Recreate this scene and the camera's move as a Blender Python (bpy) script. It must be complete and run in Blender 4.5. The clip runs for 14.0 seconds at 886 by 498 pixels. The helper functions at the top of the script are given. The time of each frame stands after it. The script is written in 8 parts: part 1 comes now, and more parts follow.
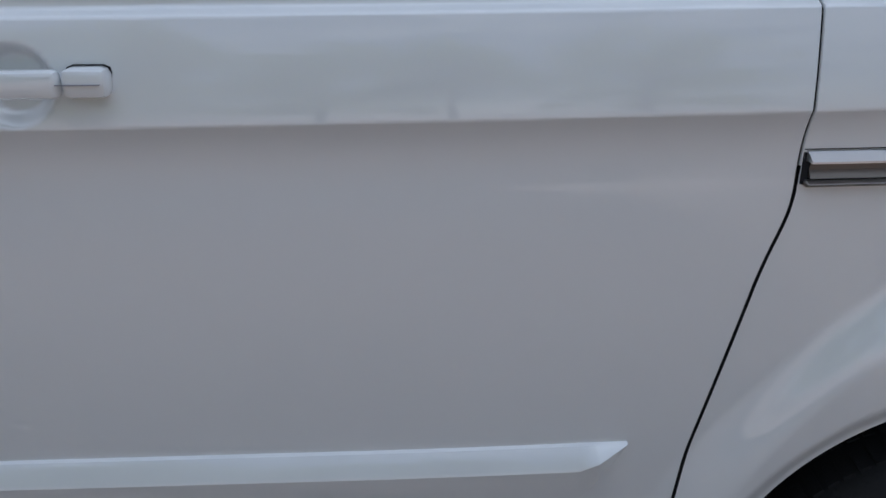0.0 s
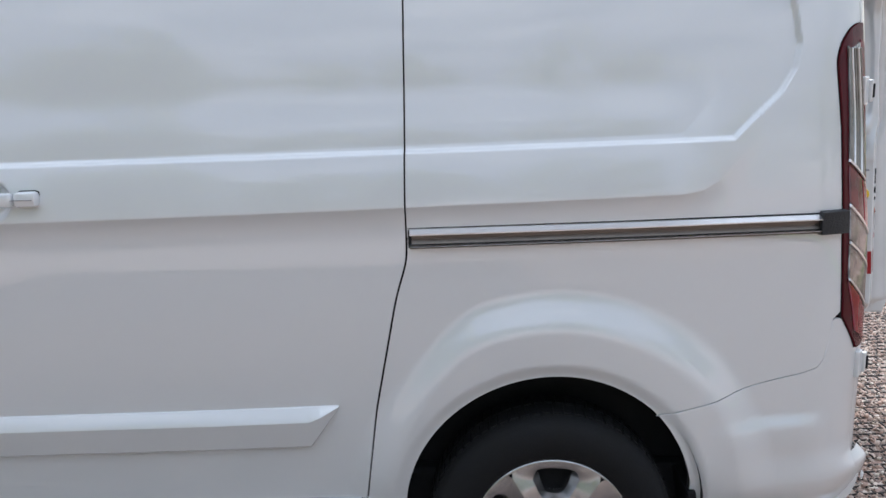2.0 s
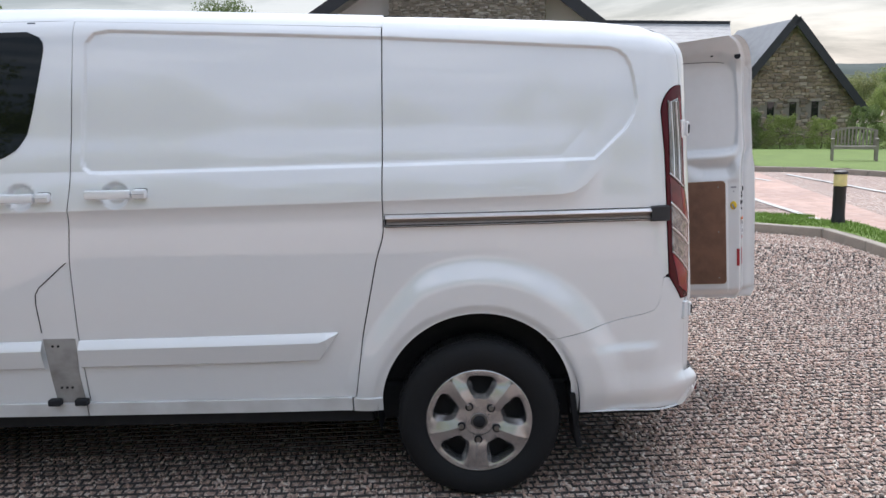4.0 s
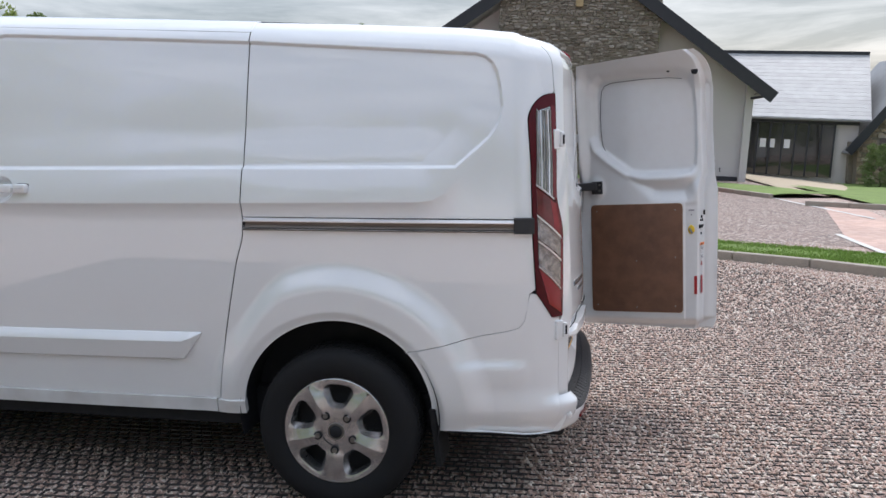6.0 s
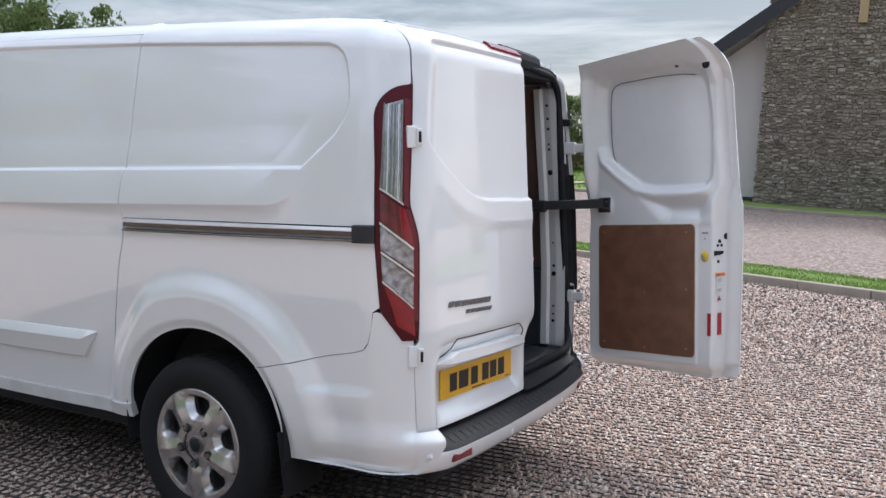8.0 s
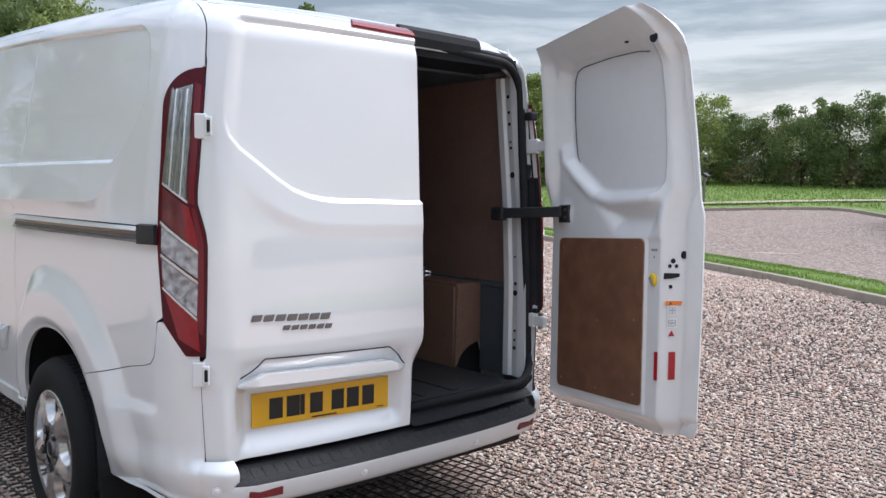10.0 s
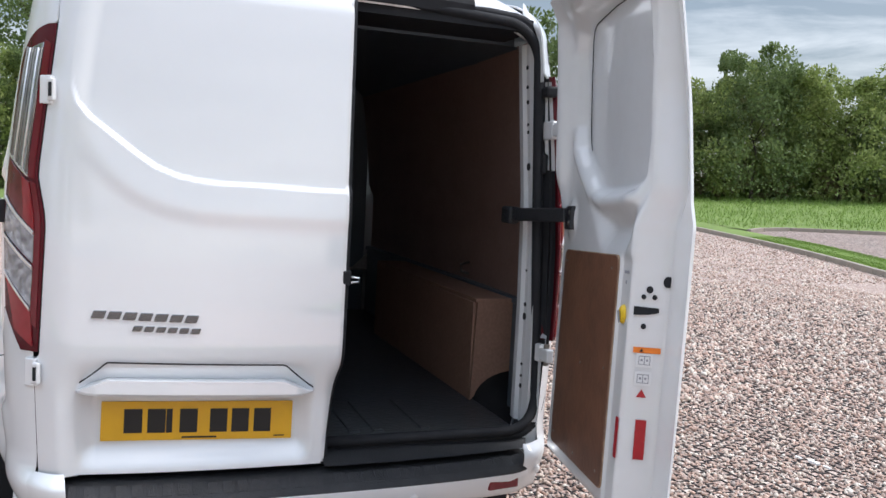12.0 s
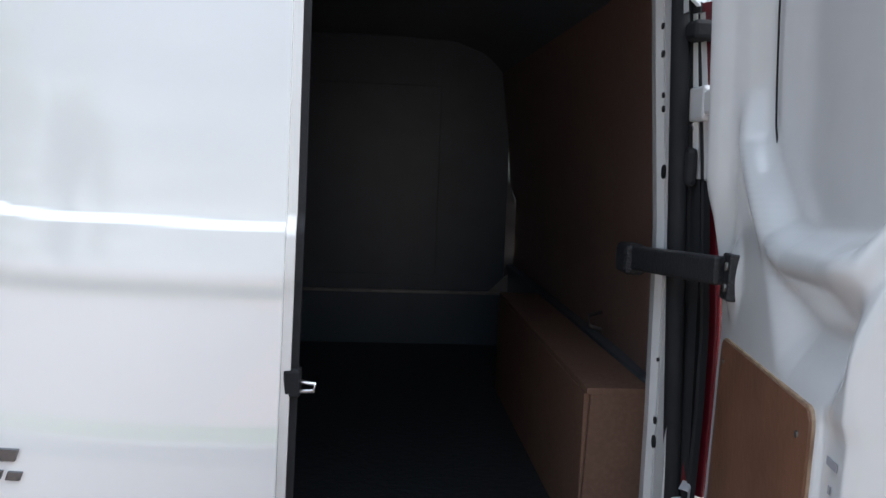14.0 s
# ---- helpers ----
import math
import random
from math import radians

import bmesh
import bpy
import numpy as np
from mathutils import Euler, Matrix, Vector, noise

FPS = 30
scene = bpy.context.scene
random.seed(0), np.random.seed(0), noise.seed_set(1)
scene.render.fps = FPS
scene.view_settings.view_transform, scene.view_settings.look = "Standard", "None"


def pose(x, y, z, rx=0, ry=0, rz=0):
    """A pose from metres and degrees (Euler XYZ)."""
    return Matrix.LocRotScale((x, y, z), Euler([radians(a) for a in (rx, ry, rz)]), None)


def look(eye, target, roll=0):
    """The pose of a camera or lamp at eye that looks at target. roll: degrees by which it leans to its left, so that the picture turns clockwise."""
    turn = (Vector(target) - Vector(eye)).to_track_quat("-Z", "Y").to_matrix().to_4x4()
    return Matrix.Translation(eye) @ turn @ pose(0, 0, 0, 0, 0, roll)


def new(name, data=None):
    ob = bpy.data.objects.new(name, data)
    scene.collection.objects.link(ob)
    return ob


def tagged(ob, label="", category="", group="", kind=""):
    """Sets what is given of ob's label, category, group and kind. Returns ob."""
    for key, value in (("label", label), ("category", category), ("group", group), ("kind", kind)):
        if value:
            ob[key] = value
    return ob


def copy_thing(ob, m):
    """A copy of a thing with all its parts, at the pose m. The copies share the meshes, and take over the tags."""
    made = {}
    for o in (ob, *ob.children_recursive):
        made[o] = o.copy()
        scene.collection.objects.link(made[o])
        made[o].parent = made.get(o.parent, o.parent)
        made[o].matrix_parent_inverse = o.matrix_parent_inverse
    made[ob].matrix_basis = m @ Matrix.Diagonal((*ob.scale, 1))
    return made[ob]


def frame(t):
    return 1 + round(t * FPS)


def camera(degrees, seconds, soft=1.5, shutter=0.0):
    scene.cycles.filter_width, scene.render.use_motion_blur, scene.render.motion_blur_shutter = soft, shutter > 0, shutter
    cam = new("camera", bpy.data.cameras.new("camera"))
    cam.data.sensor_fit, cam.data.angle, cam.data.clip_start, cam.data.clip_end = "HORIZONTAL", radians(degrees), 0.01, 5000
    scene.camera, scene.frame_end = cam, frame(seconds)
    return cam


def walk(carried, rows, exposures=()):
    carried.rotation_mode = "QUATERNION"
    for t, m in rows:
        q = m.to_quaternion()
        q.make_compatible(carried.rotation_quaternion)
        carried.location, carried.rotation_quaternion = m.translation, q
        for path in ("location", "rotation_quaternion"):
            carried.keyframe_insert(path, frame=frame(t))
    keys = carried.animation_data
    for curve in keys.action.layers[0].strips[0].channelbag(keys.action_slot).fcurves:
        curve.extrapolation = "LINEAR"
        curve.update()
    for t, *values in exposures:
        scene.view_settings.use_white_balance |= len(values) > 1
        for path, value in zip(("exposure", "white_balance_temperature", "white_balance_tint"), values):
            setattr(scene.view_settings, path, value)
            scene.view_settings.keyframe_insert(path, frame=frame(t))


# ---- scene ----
cam = camera(55.9, 14.0)
PATH = [
    (0, (-0.883, -1.081, 1.481), (-0.836, 0.782, 0.754), -0.3),
    (0.15, (-0.808, -1.115, 1.560), (-0.838, 0.722, 0.783), -2.1),
    (0.3, (-0.728, -1.152, 1.645), (-0.840, 0.661, 0.817), -3.9),
    (0.5, (-0.73, -1.265, 1.597), (-0.753, 0.644, 1.003), -4.6),
    (1, (-0.58, -1.516, 1.559), (-0.619, 0.417, 1.048), -4.4),
    (1.5, (-0.433, -1.709, 1.542), (-0.348, 0.238, 1.094), -1.6),
    (2, (-0.227, -2.054, 1.571), (-0.271, -0.097, 1.16), -1.8),
    (2.5, (-0.211, -2.397, 1.552), (-0.275, -0.437, 1.16), -1.5),
    (3, (-0.197, -2.685, 1.588), (-0.26, -0.727, 1.187), -0.5),
    (3.5, (-0.105, -2.962, 1.617), (-0.198, -1.004, 1.223), -0.7),
    (4, (-0.098, -3.228, 1.612), (-0.119, -1.258, 1.271), -1.3),
    (4.2, (-0.084, -3.306, 1.58), (-0.068, -1.328, 1.288), -1.1),
    (6.5, (1.39, -2.924, 1.482), (0.895, -1.003, 1.227), 0.1),
    (7, (1.775, -2.716, 1.439), (1.121, -0.84, 1.21), 0.2),
    (9.5, (3.028, -1.272, 1.339), (1.631, 0.149, 1.179), 0.3),
    (10, (3.222, -0.929, 1.326), (1.738, 0.403, 1.172), 0.7),
    (10.5, (3.31, -0.591, 1.314), (1.727, 0.624, 1.178), 1.4),
    (11, (3.415, -0.21, 1.313), (1.694, 0.798, 1.166), 2.0),
    (11.5, (3.365, 0.115, 1.299), (1.575, 0.996, 1.152), 2.8),
    (12, (3.308, 0.437, 1.304), (1.44, 1.133, 1.144), 3.0),
    (12.5, (3.199, 0.685, 1.322), (1.284, 1.233, 1.144), 2.8),
    (13, (2.947, 0.918, 1.339), (0.991, 1.302, 1.172), 2.3),
    (13.5, (2.652, 1.095, 1.358), (0.674, 1.33, 1.184), 3.1),
    (14, (2.264, 1.152, 1.377), (0.282, 1.317, 1.164), 2.2),
]
walk(cam, [(t, look(eye, target, roll)) for t, eye, target, roll in PATH], exposures=[
    (0, -0.4, 5960, 11), (0.2, -0.13, 6020, 11), (0.5, -0.05, 6070, 11), (1, 0.06, 6160, 9), (2, 0.13, 6220, 11), (4, 0.2, 6310, 13), (6.5, 0.1, 6300, 13), (7.0, 0.14, 6290, 13), (9.5, 0.26, 6300, 13), (11, 0.27, 6310, 13), (12.5, 0.4, 6280, 11), (13.5, 0.34, 6180, 9), (14, 0.40, 6140, 9)])
# ---------------------------------------------------------------- light
world = bpy.data.worlds.new("overcast_sky")
scene.world = world
world.use_nodes = True
wn, wl = world.node_tree.nodes, world.node_tree.links
wn.clear()


def wnode(kind, **kw):
    n = wn.new(kind)
    for k, v in kw.items():
        n.inputs[k].default_value = v
    return n


sky = wn.new("ShaderNodeTexSky")
sky.sky_type, sky.sun_disc = "NISHITA", False
sky.sun_elevation, sky.sun_rotation = radians(54), radians(20)
sky.air_density, sky.dust_density = 1.5, 3.0
coord = wn.new("ShaderNodeTexCoord")
squash = wn.new("ShaderNodeMapping")
squash.inputs["Scale"].default_value = (1.5, 1.5, 11.0)
wl.new(coord.outputs["Generated"], squash.inputs["Vector"])
clouds = wn.new("ShaderNodeTexNoise")
clouds.inputs["Scale"].default_value, clouds.inputs["Detail"].default_value, clouds.inputs["Roughness"].default_value = 2.2, 7, 0.60
clouds.inputs["Distortion"].default_value = 0.35
wl.new(squash.outputs["Vector"], clouds.inputs["Vector"])
tone = wn.new("ShaderNodeValToRGB")
tone.color_ramp.elements[0].position, tone.color_ramp.elements[0].color = 0.41, (0.31, 0.375, 0.465, 1)
tone.color_ramp.elements[1].position, tone.color_ramp.elements[1].color = 0.60, (0.84, 0.88, 0.94, 1)
wl.new(clouds.outputs["Fac"], tone.inputs["Fac"])
# an overcast sky is about three times as bright overhead as near the horizon
split = wn.new("ShaderNodeSeparateXYZ")
wl.new(coord.outputs["Generated"], split.inputs["Vector"])
rise = wn.new("ShaderNodeValToRGB")
for i, (at, v) in enumerate(((0.0, (1.14, 1.04, 0.92)), (0.06, (1.06, 1.0, 0.93)), (0.11, (0.74, 0.75, 0.77)), (0.22, (0.53, 0.54, 0.56)), (0.95, (2.55, 2.55, 2.55)))):
    e = rise.color_ramp.elements[i] if i < 2 else rise.color_ramp.elements.new(at)
    e.position, e.color = at, (*v, 1)
wl.new(split.outputs["Z"], rise.inputs["Fac"])
lift = wn.new("ShaderNodeVectorMath")
lift.operation = "MULTIPLY"
wl.new(tone.outputs["Color"], lift.inputs[0])
wl.new(rise.outputs["Color"], lift.inputs[1])
bg_sky, bg_cloud, both = wn.new("ShaderNodeBackground"), wn.new("ShaderNodeBackground"), wn.new("ShaderNodeAddShader")
bg_sky.inputs["Strength"].default_value = 0.05
bg_cloud.inputs["Strength"].default_value = 0.72
wl.new(sky.outputs["Color"], bg_sky.inputs["Color"])
wl.new(lift.outputs["Vector"], bg_cloud.inputs["Color"])
wl.new(bg_sky.outputs[0], both.inputs[0])
wl.new(bg_cloud.outputs[0], both.inputs[1])
wout = wn.new("ShaderNodeOutputWorld")
wl.new(both.outputs[0], wout.inputs["Surface"])

sun = new("sun", bpy.data.lights.new("sun", "SUN"))
sun.data.energy, sun.data.angle, sun.data.color = 2.0, radians(22), (1.0, 0.985, 0.965)
sun.matrix_world = look((1.8, 4.8, 7.0), (0, 0, 0))


# ---------------------------------------------------------------- materials
def mat(name, color, rough=0.5, metal=0.0, var=0.0, scale=6.0, fine=0.0, fine_scale=120.0, bump=0.0, bump_scale=60.0,
        coat=0.0, spec=0.5, per=0.0, dark=None, coat_rough=0.03):
    """Principled surface: colour broken up at two scales, a noise relief, per-piece variation."""
    m = bpy.data.materials.new(name)
    m.use_nodes = True
    nt = m.node_tree
    b = nt.nodes["Principled BSDF"]
    b.inputs["Roughness"].default_value, b.inputs["Metallic"].default_value = rough, metal
    b.inputs["Specular IOR Level"].default_value = spec
    b.inputs["Coat Weight"].default_value, b.inputs["Coat Roughness"].default_value = coat, coat_rough
    geo = nt.nodes.new("ShaderNodeNewGeometry")
    cur = None
    rgb = nt.nodes.new("ShaderNodeRGB")
    rgb.outputs[0].default_value = (*color, 1)
    cur = rgb.outputs[0]

    def mixed(fac, other):
        nonlocal cur
        mx = nt.nodes.new("ShaderNodeMix")
        mx.data_type = "RGBA"
        nt.links.new(fac, mx.inputs["Factor"])
        nt.links.new(cur, mx.inputs["A"])
        mx.inputs["B"].default_value = (*other, 1)
        cur = mx.outputs["Result"]

    def ramped(sock, lo, hi, top):
        r = nt.nodes.new("ShaderNodeMapRange")
        for k, v in (("From Min", lo), ("From Max", hi), ("To Min", 0.0), ("To Max", top)):
            r.inputs[k].default_value = v
        nt.links.new(sock, r.inputs["Value"])
        return r.outputs["Result"]

    def noise_at(sc, detail=4):
        n = nt.nodes.new("ShaderNodeTexNoise")
        n.inputs["Scale"].default_value, n.inputs["Detail"].default_value = sc, detail
        nt.links.new(geo.outputs["Position"], n.inputs["Vector"])
        return n.outputs["Fac"]

    dk = dark or tuple(c * 0.45 for c in color)
    if var:
        mixed(ramped(noise_at(scale), 0.4, 0.7, var), dk)
    if fine:
        mixed(ramped(noise_at(fine_scale, 2), 0.42, 0.66, fine), tuple(min(1, c * 1.5) for c in color) if sum(color) < 1.5 else dk)
    if per:
        mixed(ramped(geo.outputs["Random Per Island"], 0.0, 1.0, per), dk)
    nt.links.new(cur, b.inputs["Base Color"])
    if bump:
        bp = nt.nodes.new("ShaderNodeBump")
        bp.inputs["Strength"].default_value, bp.inputs["Distance"].default_value = min(1, bump), 0.01
        nt.links.new(noise_at(bump_scale, 3), bp.inputs["Height"])
        nt.links.new(bp.outputs["Normal"], b.inputs["Normal"])
    return m


M_PAINT = mat("white_car_paint", (0.80, 0.82, 0.835), 0.30, var=0.05, scale=1.7, coat=1.0, dark=(0.66, 0.65, 0.63), fine=0.02, fine_scale=26)
M_PAINT.node_tree.nodes["Principled BSDF"].inputs["Coat IOR"].default_value = 2.15
M_INNERP = mat("white_inner_paint", (0.76, 0.77, 0.78), 0.36, var=0.28, scale=3.2, coat=0.9, coat_rough=0.10, dark=(0.62, 0.61, 0.59), fine=0.10, fine_scale=18)
M_INNERP.node_tree.nodes["Principled BSDF"].inputs["Coat IOR"].default_value = 1.7
M_BLACK = mat("black_rubber", (0.019, 0.020, 0.023), 0.68, spec=0.2, var=0.4, scale=20, bump=0.15, dark=(0.03, 0.03, 0.032))
M_PAD = mat("black_textured_plastic", (0.018, 0.019, 0.022), 0.45, var=0.4, scale=16, bump=0.5, bump_scale=240, dark=(0.04, 0.04, 0.043))
M_TYRE = mat("tyre_rubber", (0.012, 0.0125, 0.014), 0.8, spec=0.25, var=0.5, scale=14, bump=0.25, bump_scale=160, dark=(0.013, 0.0125, 0.012))
M_ALLOY = mat("silver_alloy", (0.60, 0.60, 0.605), 0.25, metal=0.92, var=0.35, scale=22, coat=0.2, dark=(0.30, 0.28, 0.26))
M_CHANNEL = mat("brown_steel_channel", (0.21, 0.185, 0.16), 0.34, metal=0.9, var=0.3, scale=10, dark=(0.13, 0.11, 0.095))
M_STEEL = mat("dull_steel", (0.30, 0.29, 0.27), 0.38, metal=0.9, var=0.4, scale=30, dark=(0.12, 0.11, 0.10))
M_BRIGHT = mat("bright_steel_edge", (0.86, 0.86, 0.87), 0.32, metal=1.0, var=0.1, scale=12)
M_MIDRED = mat("smoky_red_lamp_lens", (0.15, 0.022, 0.026), 0.15, var=0.7, scale=22, coat=0.4, dark=(0.07, 0.014, 0.016))
M_BANDR = mat("crimson_lamp_band", (0.15, 0.005, 0.014), 0.2, var=0.3, scale=24, coat=0.2, dark=(0.12, 0.004, 0.010))
M_RED = mat("red_lamp_lens", (0.27, 0.005, 0.014), 0.16, var=0.3, scale=30, coat=0.4, dark=(0.16, 0.004, 0.008))
M_REFLR = mat("dark_red_reflector", (0.17, 0.010, 0.018), 0.2, var=0.3, scale=40, coat=0.5, dark=(0.09, 0.006, 0.010))
M_DRED = mat("dark_red_lamp_lens", (0.085, 0.004, 0.010), 0.26, var=0.3, scale=20, coat=0.12, spec=0.25, dark=(0.03, 0.003, 0.005))
M_CLEAR = mat("clear_lamp_reflector", (0.46, 0.46, 0.47), 0.14, metal=0.9, var=0.6, scale=55, coat=1.0, dark=(0.18, 0.17, 0.17))
M_CHEV = mat("ribbed_clear_lens", (0.52, 0.50, 0.49), 0.18, metal=0.8, var=0.85, scale=48, coat=0.6, dark=(0.10, 0.08, 0.08))
M_GLASS = mat("dark_tinted_glass", (0.004, 0.006, 0.006), 0.03, var=0.2, scale=3, spec=0.35)
M_YELLOW = mat("yellow_number_plate", (0.78, 0.42, 0.012), 0.35, var=0.12, scale=18, coat=0.3)
M_INK = mat("black_plate_ink", (0.012, 0.012, 0.012), 0.4)
M_PLY = mat("brown_plywood", (0.165, 0.078, 0.045), 0.45, var=0.5, scale=9, fine=0.35, fine_scale=16, bump=0.12, coat=0.15, coat_rough=0.25, dark=(0.09, 0.042, 0.026))
M_EDGE = mat("pale_plywood_edge", (0.42, 0.30, 0.20), 0.7, var=0.7, scale=30, dark=(0.16, 0.09, 0.06))
M_LINING = mat("dark_plywood_lining", (0.28, 0.182, 0.152), 0.42, var=0.4, scale=6, fine=0.2, fine_scale=60, dark=(0.19, 0.12, 0.096))
M_PLYB = mat("bare_plywood", (0.27, 0.155, 0.108), 0.6, var=0.4, scale=12, fine=0.25, fine_scale=80, bump=0.15, dark=(0.19, 0.105, 0.074))
M_LINER = mat("dark_grey_load_liner", (0.095, 0.118, 0.140), 0.36, var=0.4, scale=8, bump=0.06, bump_scale=40, dark=(0.075, 0.09, 0.105))
M_MAT = mat("black_rubber_floor", (0.040, 0.046, 0.052), 0.40, var=0.6, scale=7, bump=0.3, bump_scale=50, dark=(0.04, 0.038, 0.036))
M_BADGE = mat("grey_badge", (0.20, 0.20, 0.21), 0.25, metal=0.8)
M_LEVER = mat("yellow_plastic", (0.75, 0.50, 0.02), 0.4)
M_ORANGE = mat("orange_sticker", (0.85, 0.22, 0.02), 0.5)
M_REFL = mat("red_reflective_tape", (0.42, 0.012, 0.02), 0.3, var=0.3, scale=50)
M_GREYP = mat("grey_print", (0.30, 0.30, 0.33), 0.6)
M_LABEL = mat("white_sticker", (0.78, 0.78, 0.78), 0.5)
M_BRKT = mat("grimy_primer", (0.36, 0.35, 0.34), 0.5, var=0.6, scale=14, dark=(0.14, 0.13, 0.12))
M_SILL = mat("dirty_white_sill", (0.70, 0.71, 0.72), 0.4, var=0.4, scale=6, coat=0.5, dark=(0.38, 0.36, 0.34))


def ribbed(m, scale, direction):
    """Fine parallel ribs as relief."""
    nt = m.node_tree
    geo, wave, bp = nt.nodes.new("ShaderNodeNewGeometry"), nt.nodes.new("ShaderNodeTexWave"), nt.nodes.new("ShaderNodeBump")
    wave.bands_direction, wave.inputs["Scale"].default_value = direction, scale
    nt.links.new(geo.outputs["Position"], wave.inputs["Vector"])
    bp.inputs["Distance"].default_value, bp.inputs["Strength"].default_value = 0.002, 0.8
    nt.links.new(wave.outputs["Fac"], bp.inputs["Height"])
    nt.links.new(bp.outputs["Normal"], nt.nodes["Principled BSDF"].inputs["Normal"])


ribbed(M_CHEV, 70, "DIAGONAL")
ribbed(M_CLEAR, 30, "X")


# ---------------------------------------------------------------- mesh helpers
def link_mesh(name, verts, faces, material, parent=None, label="", smooth=True, normals=None):
    me = bpy.data.meshes.new(name)
    if normals is not None:
        VV, NN = np.asarray(verts), np.asarray(normals)
        Q = np.array(faces)
        g = np.cross(VV[Q[:, 2]] - VV[Q[:, 0]], VV[Q[:, 3]] - VV[Q[:, 1]])
        turn = (g * NN[Q].sum(1)).sum(1) < 0
        Q[turn] = Q[turn][:, ::-1]
        faces = Q.tolist()
    me.from_pydata([tuple(v) for v in verts], [], faces)
    me.update()
    if isinstance(material, (list, tuple)):
        for m in material:
            me.materials.append(m)
    else:
        me.materials.append(material)
    me.polygons.foreach_set("use_smooth", [smooth] * len(me.polygons))
    if normals is not None:
        me.normals_split_custom_set_from_vertices([tuple(n) for n in normals])
    ob = new(name, me)
    if parent:
        ob.parent = parent
    if label:
        ob["label"] = label
    return ob


def part(name, bm, material, parent=None, label="", smooth=False, angle=None):
    me = bpy.data.meshes.new(name)
    bmesh.ops.recalc_face_normals(bm, faces=bm.faces)
    bm.to_mesh(me)
    bm.free()
    for m in (material if isinstance(material, (list, tuple)) else [material]):
        me.materials.append(m)
    if smooth or angle:
        me.polygons.foreach_set("use_smooth", [True] * len(me.polygons))
        if angle:
            me.set_sharp_from_angle(angle=radians(angle))
    ob = new(name, me)
    if parent:
        ob.parent = parent
    if label:
        ob["label"] = label
    return ob


def empty(name, place=(0, 0, 0)):
    ob = new(name)
    ob.location = place
    ob.empty_display_size = 0.2
    return ob


def add_box(bm, a, b, m=None, bevel=0.0, mi=0):
    c = bmesh.ops.create_cube(bm, size=1)["verts"]
    for v in c:
        v.co = Vector([(a[i] + b[i]) / 2 + v.co[i] * (b[i] - a[i]) for i in range(3)])
    faces = {f for v in c for f in v.link_faces}
    for f in faces:
        f.material_index = mi
    if bevel:
        out = bmesh.ops.bevel(bm, geom=list({e for v in c for e in v.link_edges}), offset=bevel, segments=2, affect="EDGES", profile=0.5)
        c = list({v for f in out["faces"] for v in f.verts} | {v for v in c if v.is_valid})
    if m is not None:
        bmesh.ops.transform(bm, matrix=m, verts=[v for v in c if v.is_valid])
    return bm


def box(a, b, m=None, bevel=0.0):
    return add_box(bmesh.new(), a, b, m, bevel)


def cyl(r, h, m=None, seg=24, r2=None, bm=None):
    bm = bm or bmesh.new()
    v = bmesh.ops.create_cone(bm, cap_ends=True, segments=seg, radius1=r, radius2=r if r2 is None else r2, depth=h)["verts"]
    if m is not None:
        bmesh.ops.transform(bm, matrix=m, verts=v)
    return bm


def prism(poly, depth, m=None, bm=None):
    """Extrudes a flat polygon of (x, y) by depth along z."""
    bm = bm or bmesh.new()
    lo = [bm.verts.new((x, y, 0)) for x, y in poly]
    hi = [bm.verts.new((x, y, depth)) for x, y in poly]
    bm.faces.new(lo[::-1])
    bm.faces.new(hi)
    for i in range(len(poly)):
        j = (i + 1) % len(poly)
        bm.faces.new((lo[i], lo[j], hi[j], hi[i]))
    if m is not None:
        bmesh.ops.transform(bm, matrix=m, verts=lo + hi)
    return bm


def tube(points, r, seg=8, bm=None, closed=False):
    """A round bar along a line of points."""
    bm = bm or bmesh.new()
    pts = [Vector(p) for p in points]
    rings = []
    n = len(pts)
    for i, p in enumerate(pts):
        a, b = pts[(i - 1) % n if closed else max(i - 1, 0)], pts[(i + 1) % n if closed else min(i + 1, n - 1)]
        t = (b - a).normalized()
        s = t.cross(Vector((0.31, 0.17, 0.93))).normalized()
        q = t.cross(s)
        rings.append([bm.verts.new(p + s * (r * math.cos(2 * math.pi * k / seg)) + q * (r * math.sin(2 * math.pi * k / seg))) for k in range(seg)])
    for i in range(n if closed else n - 1):
        A, B = rings[i], rings[(i + 1) % n]
        for k in range(seg):
            bm.faces.new((A[k], A[(k + 1) % seg], B[(k + 1) % seg], B[k]))
    if not closed:
        bm.faces.new(rings[0])
        bm.faces.new(rings[-1])
    return bm


def lathe(profile, m=None, seg=64, bm=None):
    """Turns a profile of (radius, height) round z."""
    bm = bm or bmesh.new()
    rings = [[bm.verts.new((r * math.cos(2 * math.pi * k / seg), r * math.sin(2 * math.pi * k / seg), h)) for k in range(seg)] for r, h in profile]
    for A, B in zip(rings, rings[1:]):
        for k in range(seg):
            bm.faces.new((A[k], A[(k + 1) % seg], B[(k + 1) % seg], B[k]))
    if m is not None:
        bmesh.ops.transform(bm, matrix=m, verts=[v for r in rings for v in r])
    return bm


def smooth01(a, b, x):
    t = np.clip((x - a) / (b - a), 0, 1)
    return t * t * (3 - 2 * t)


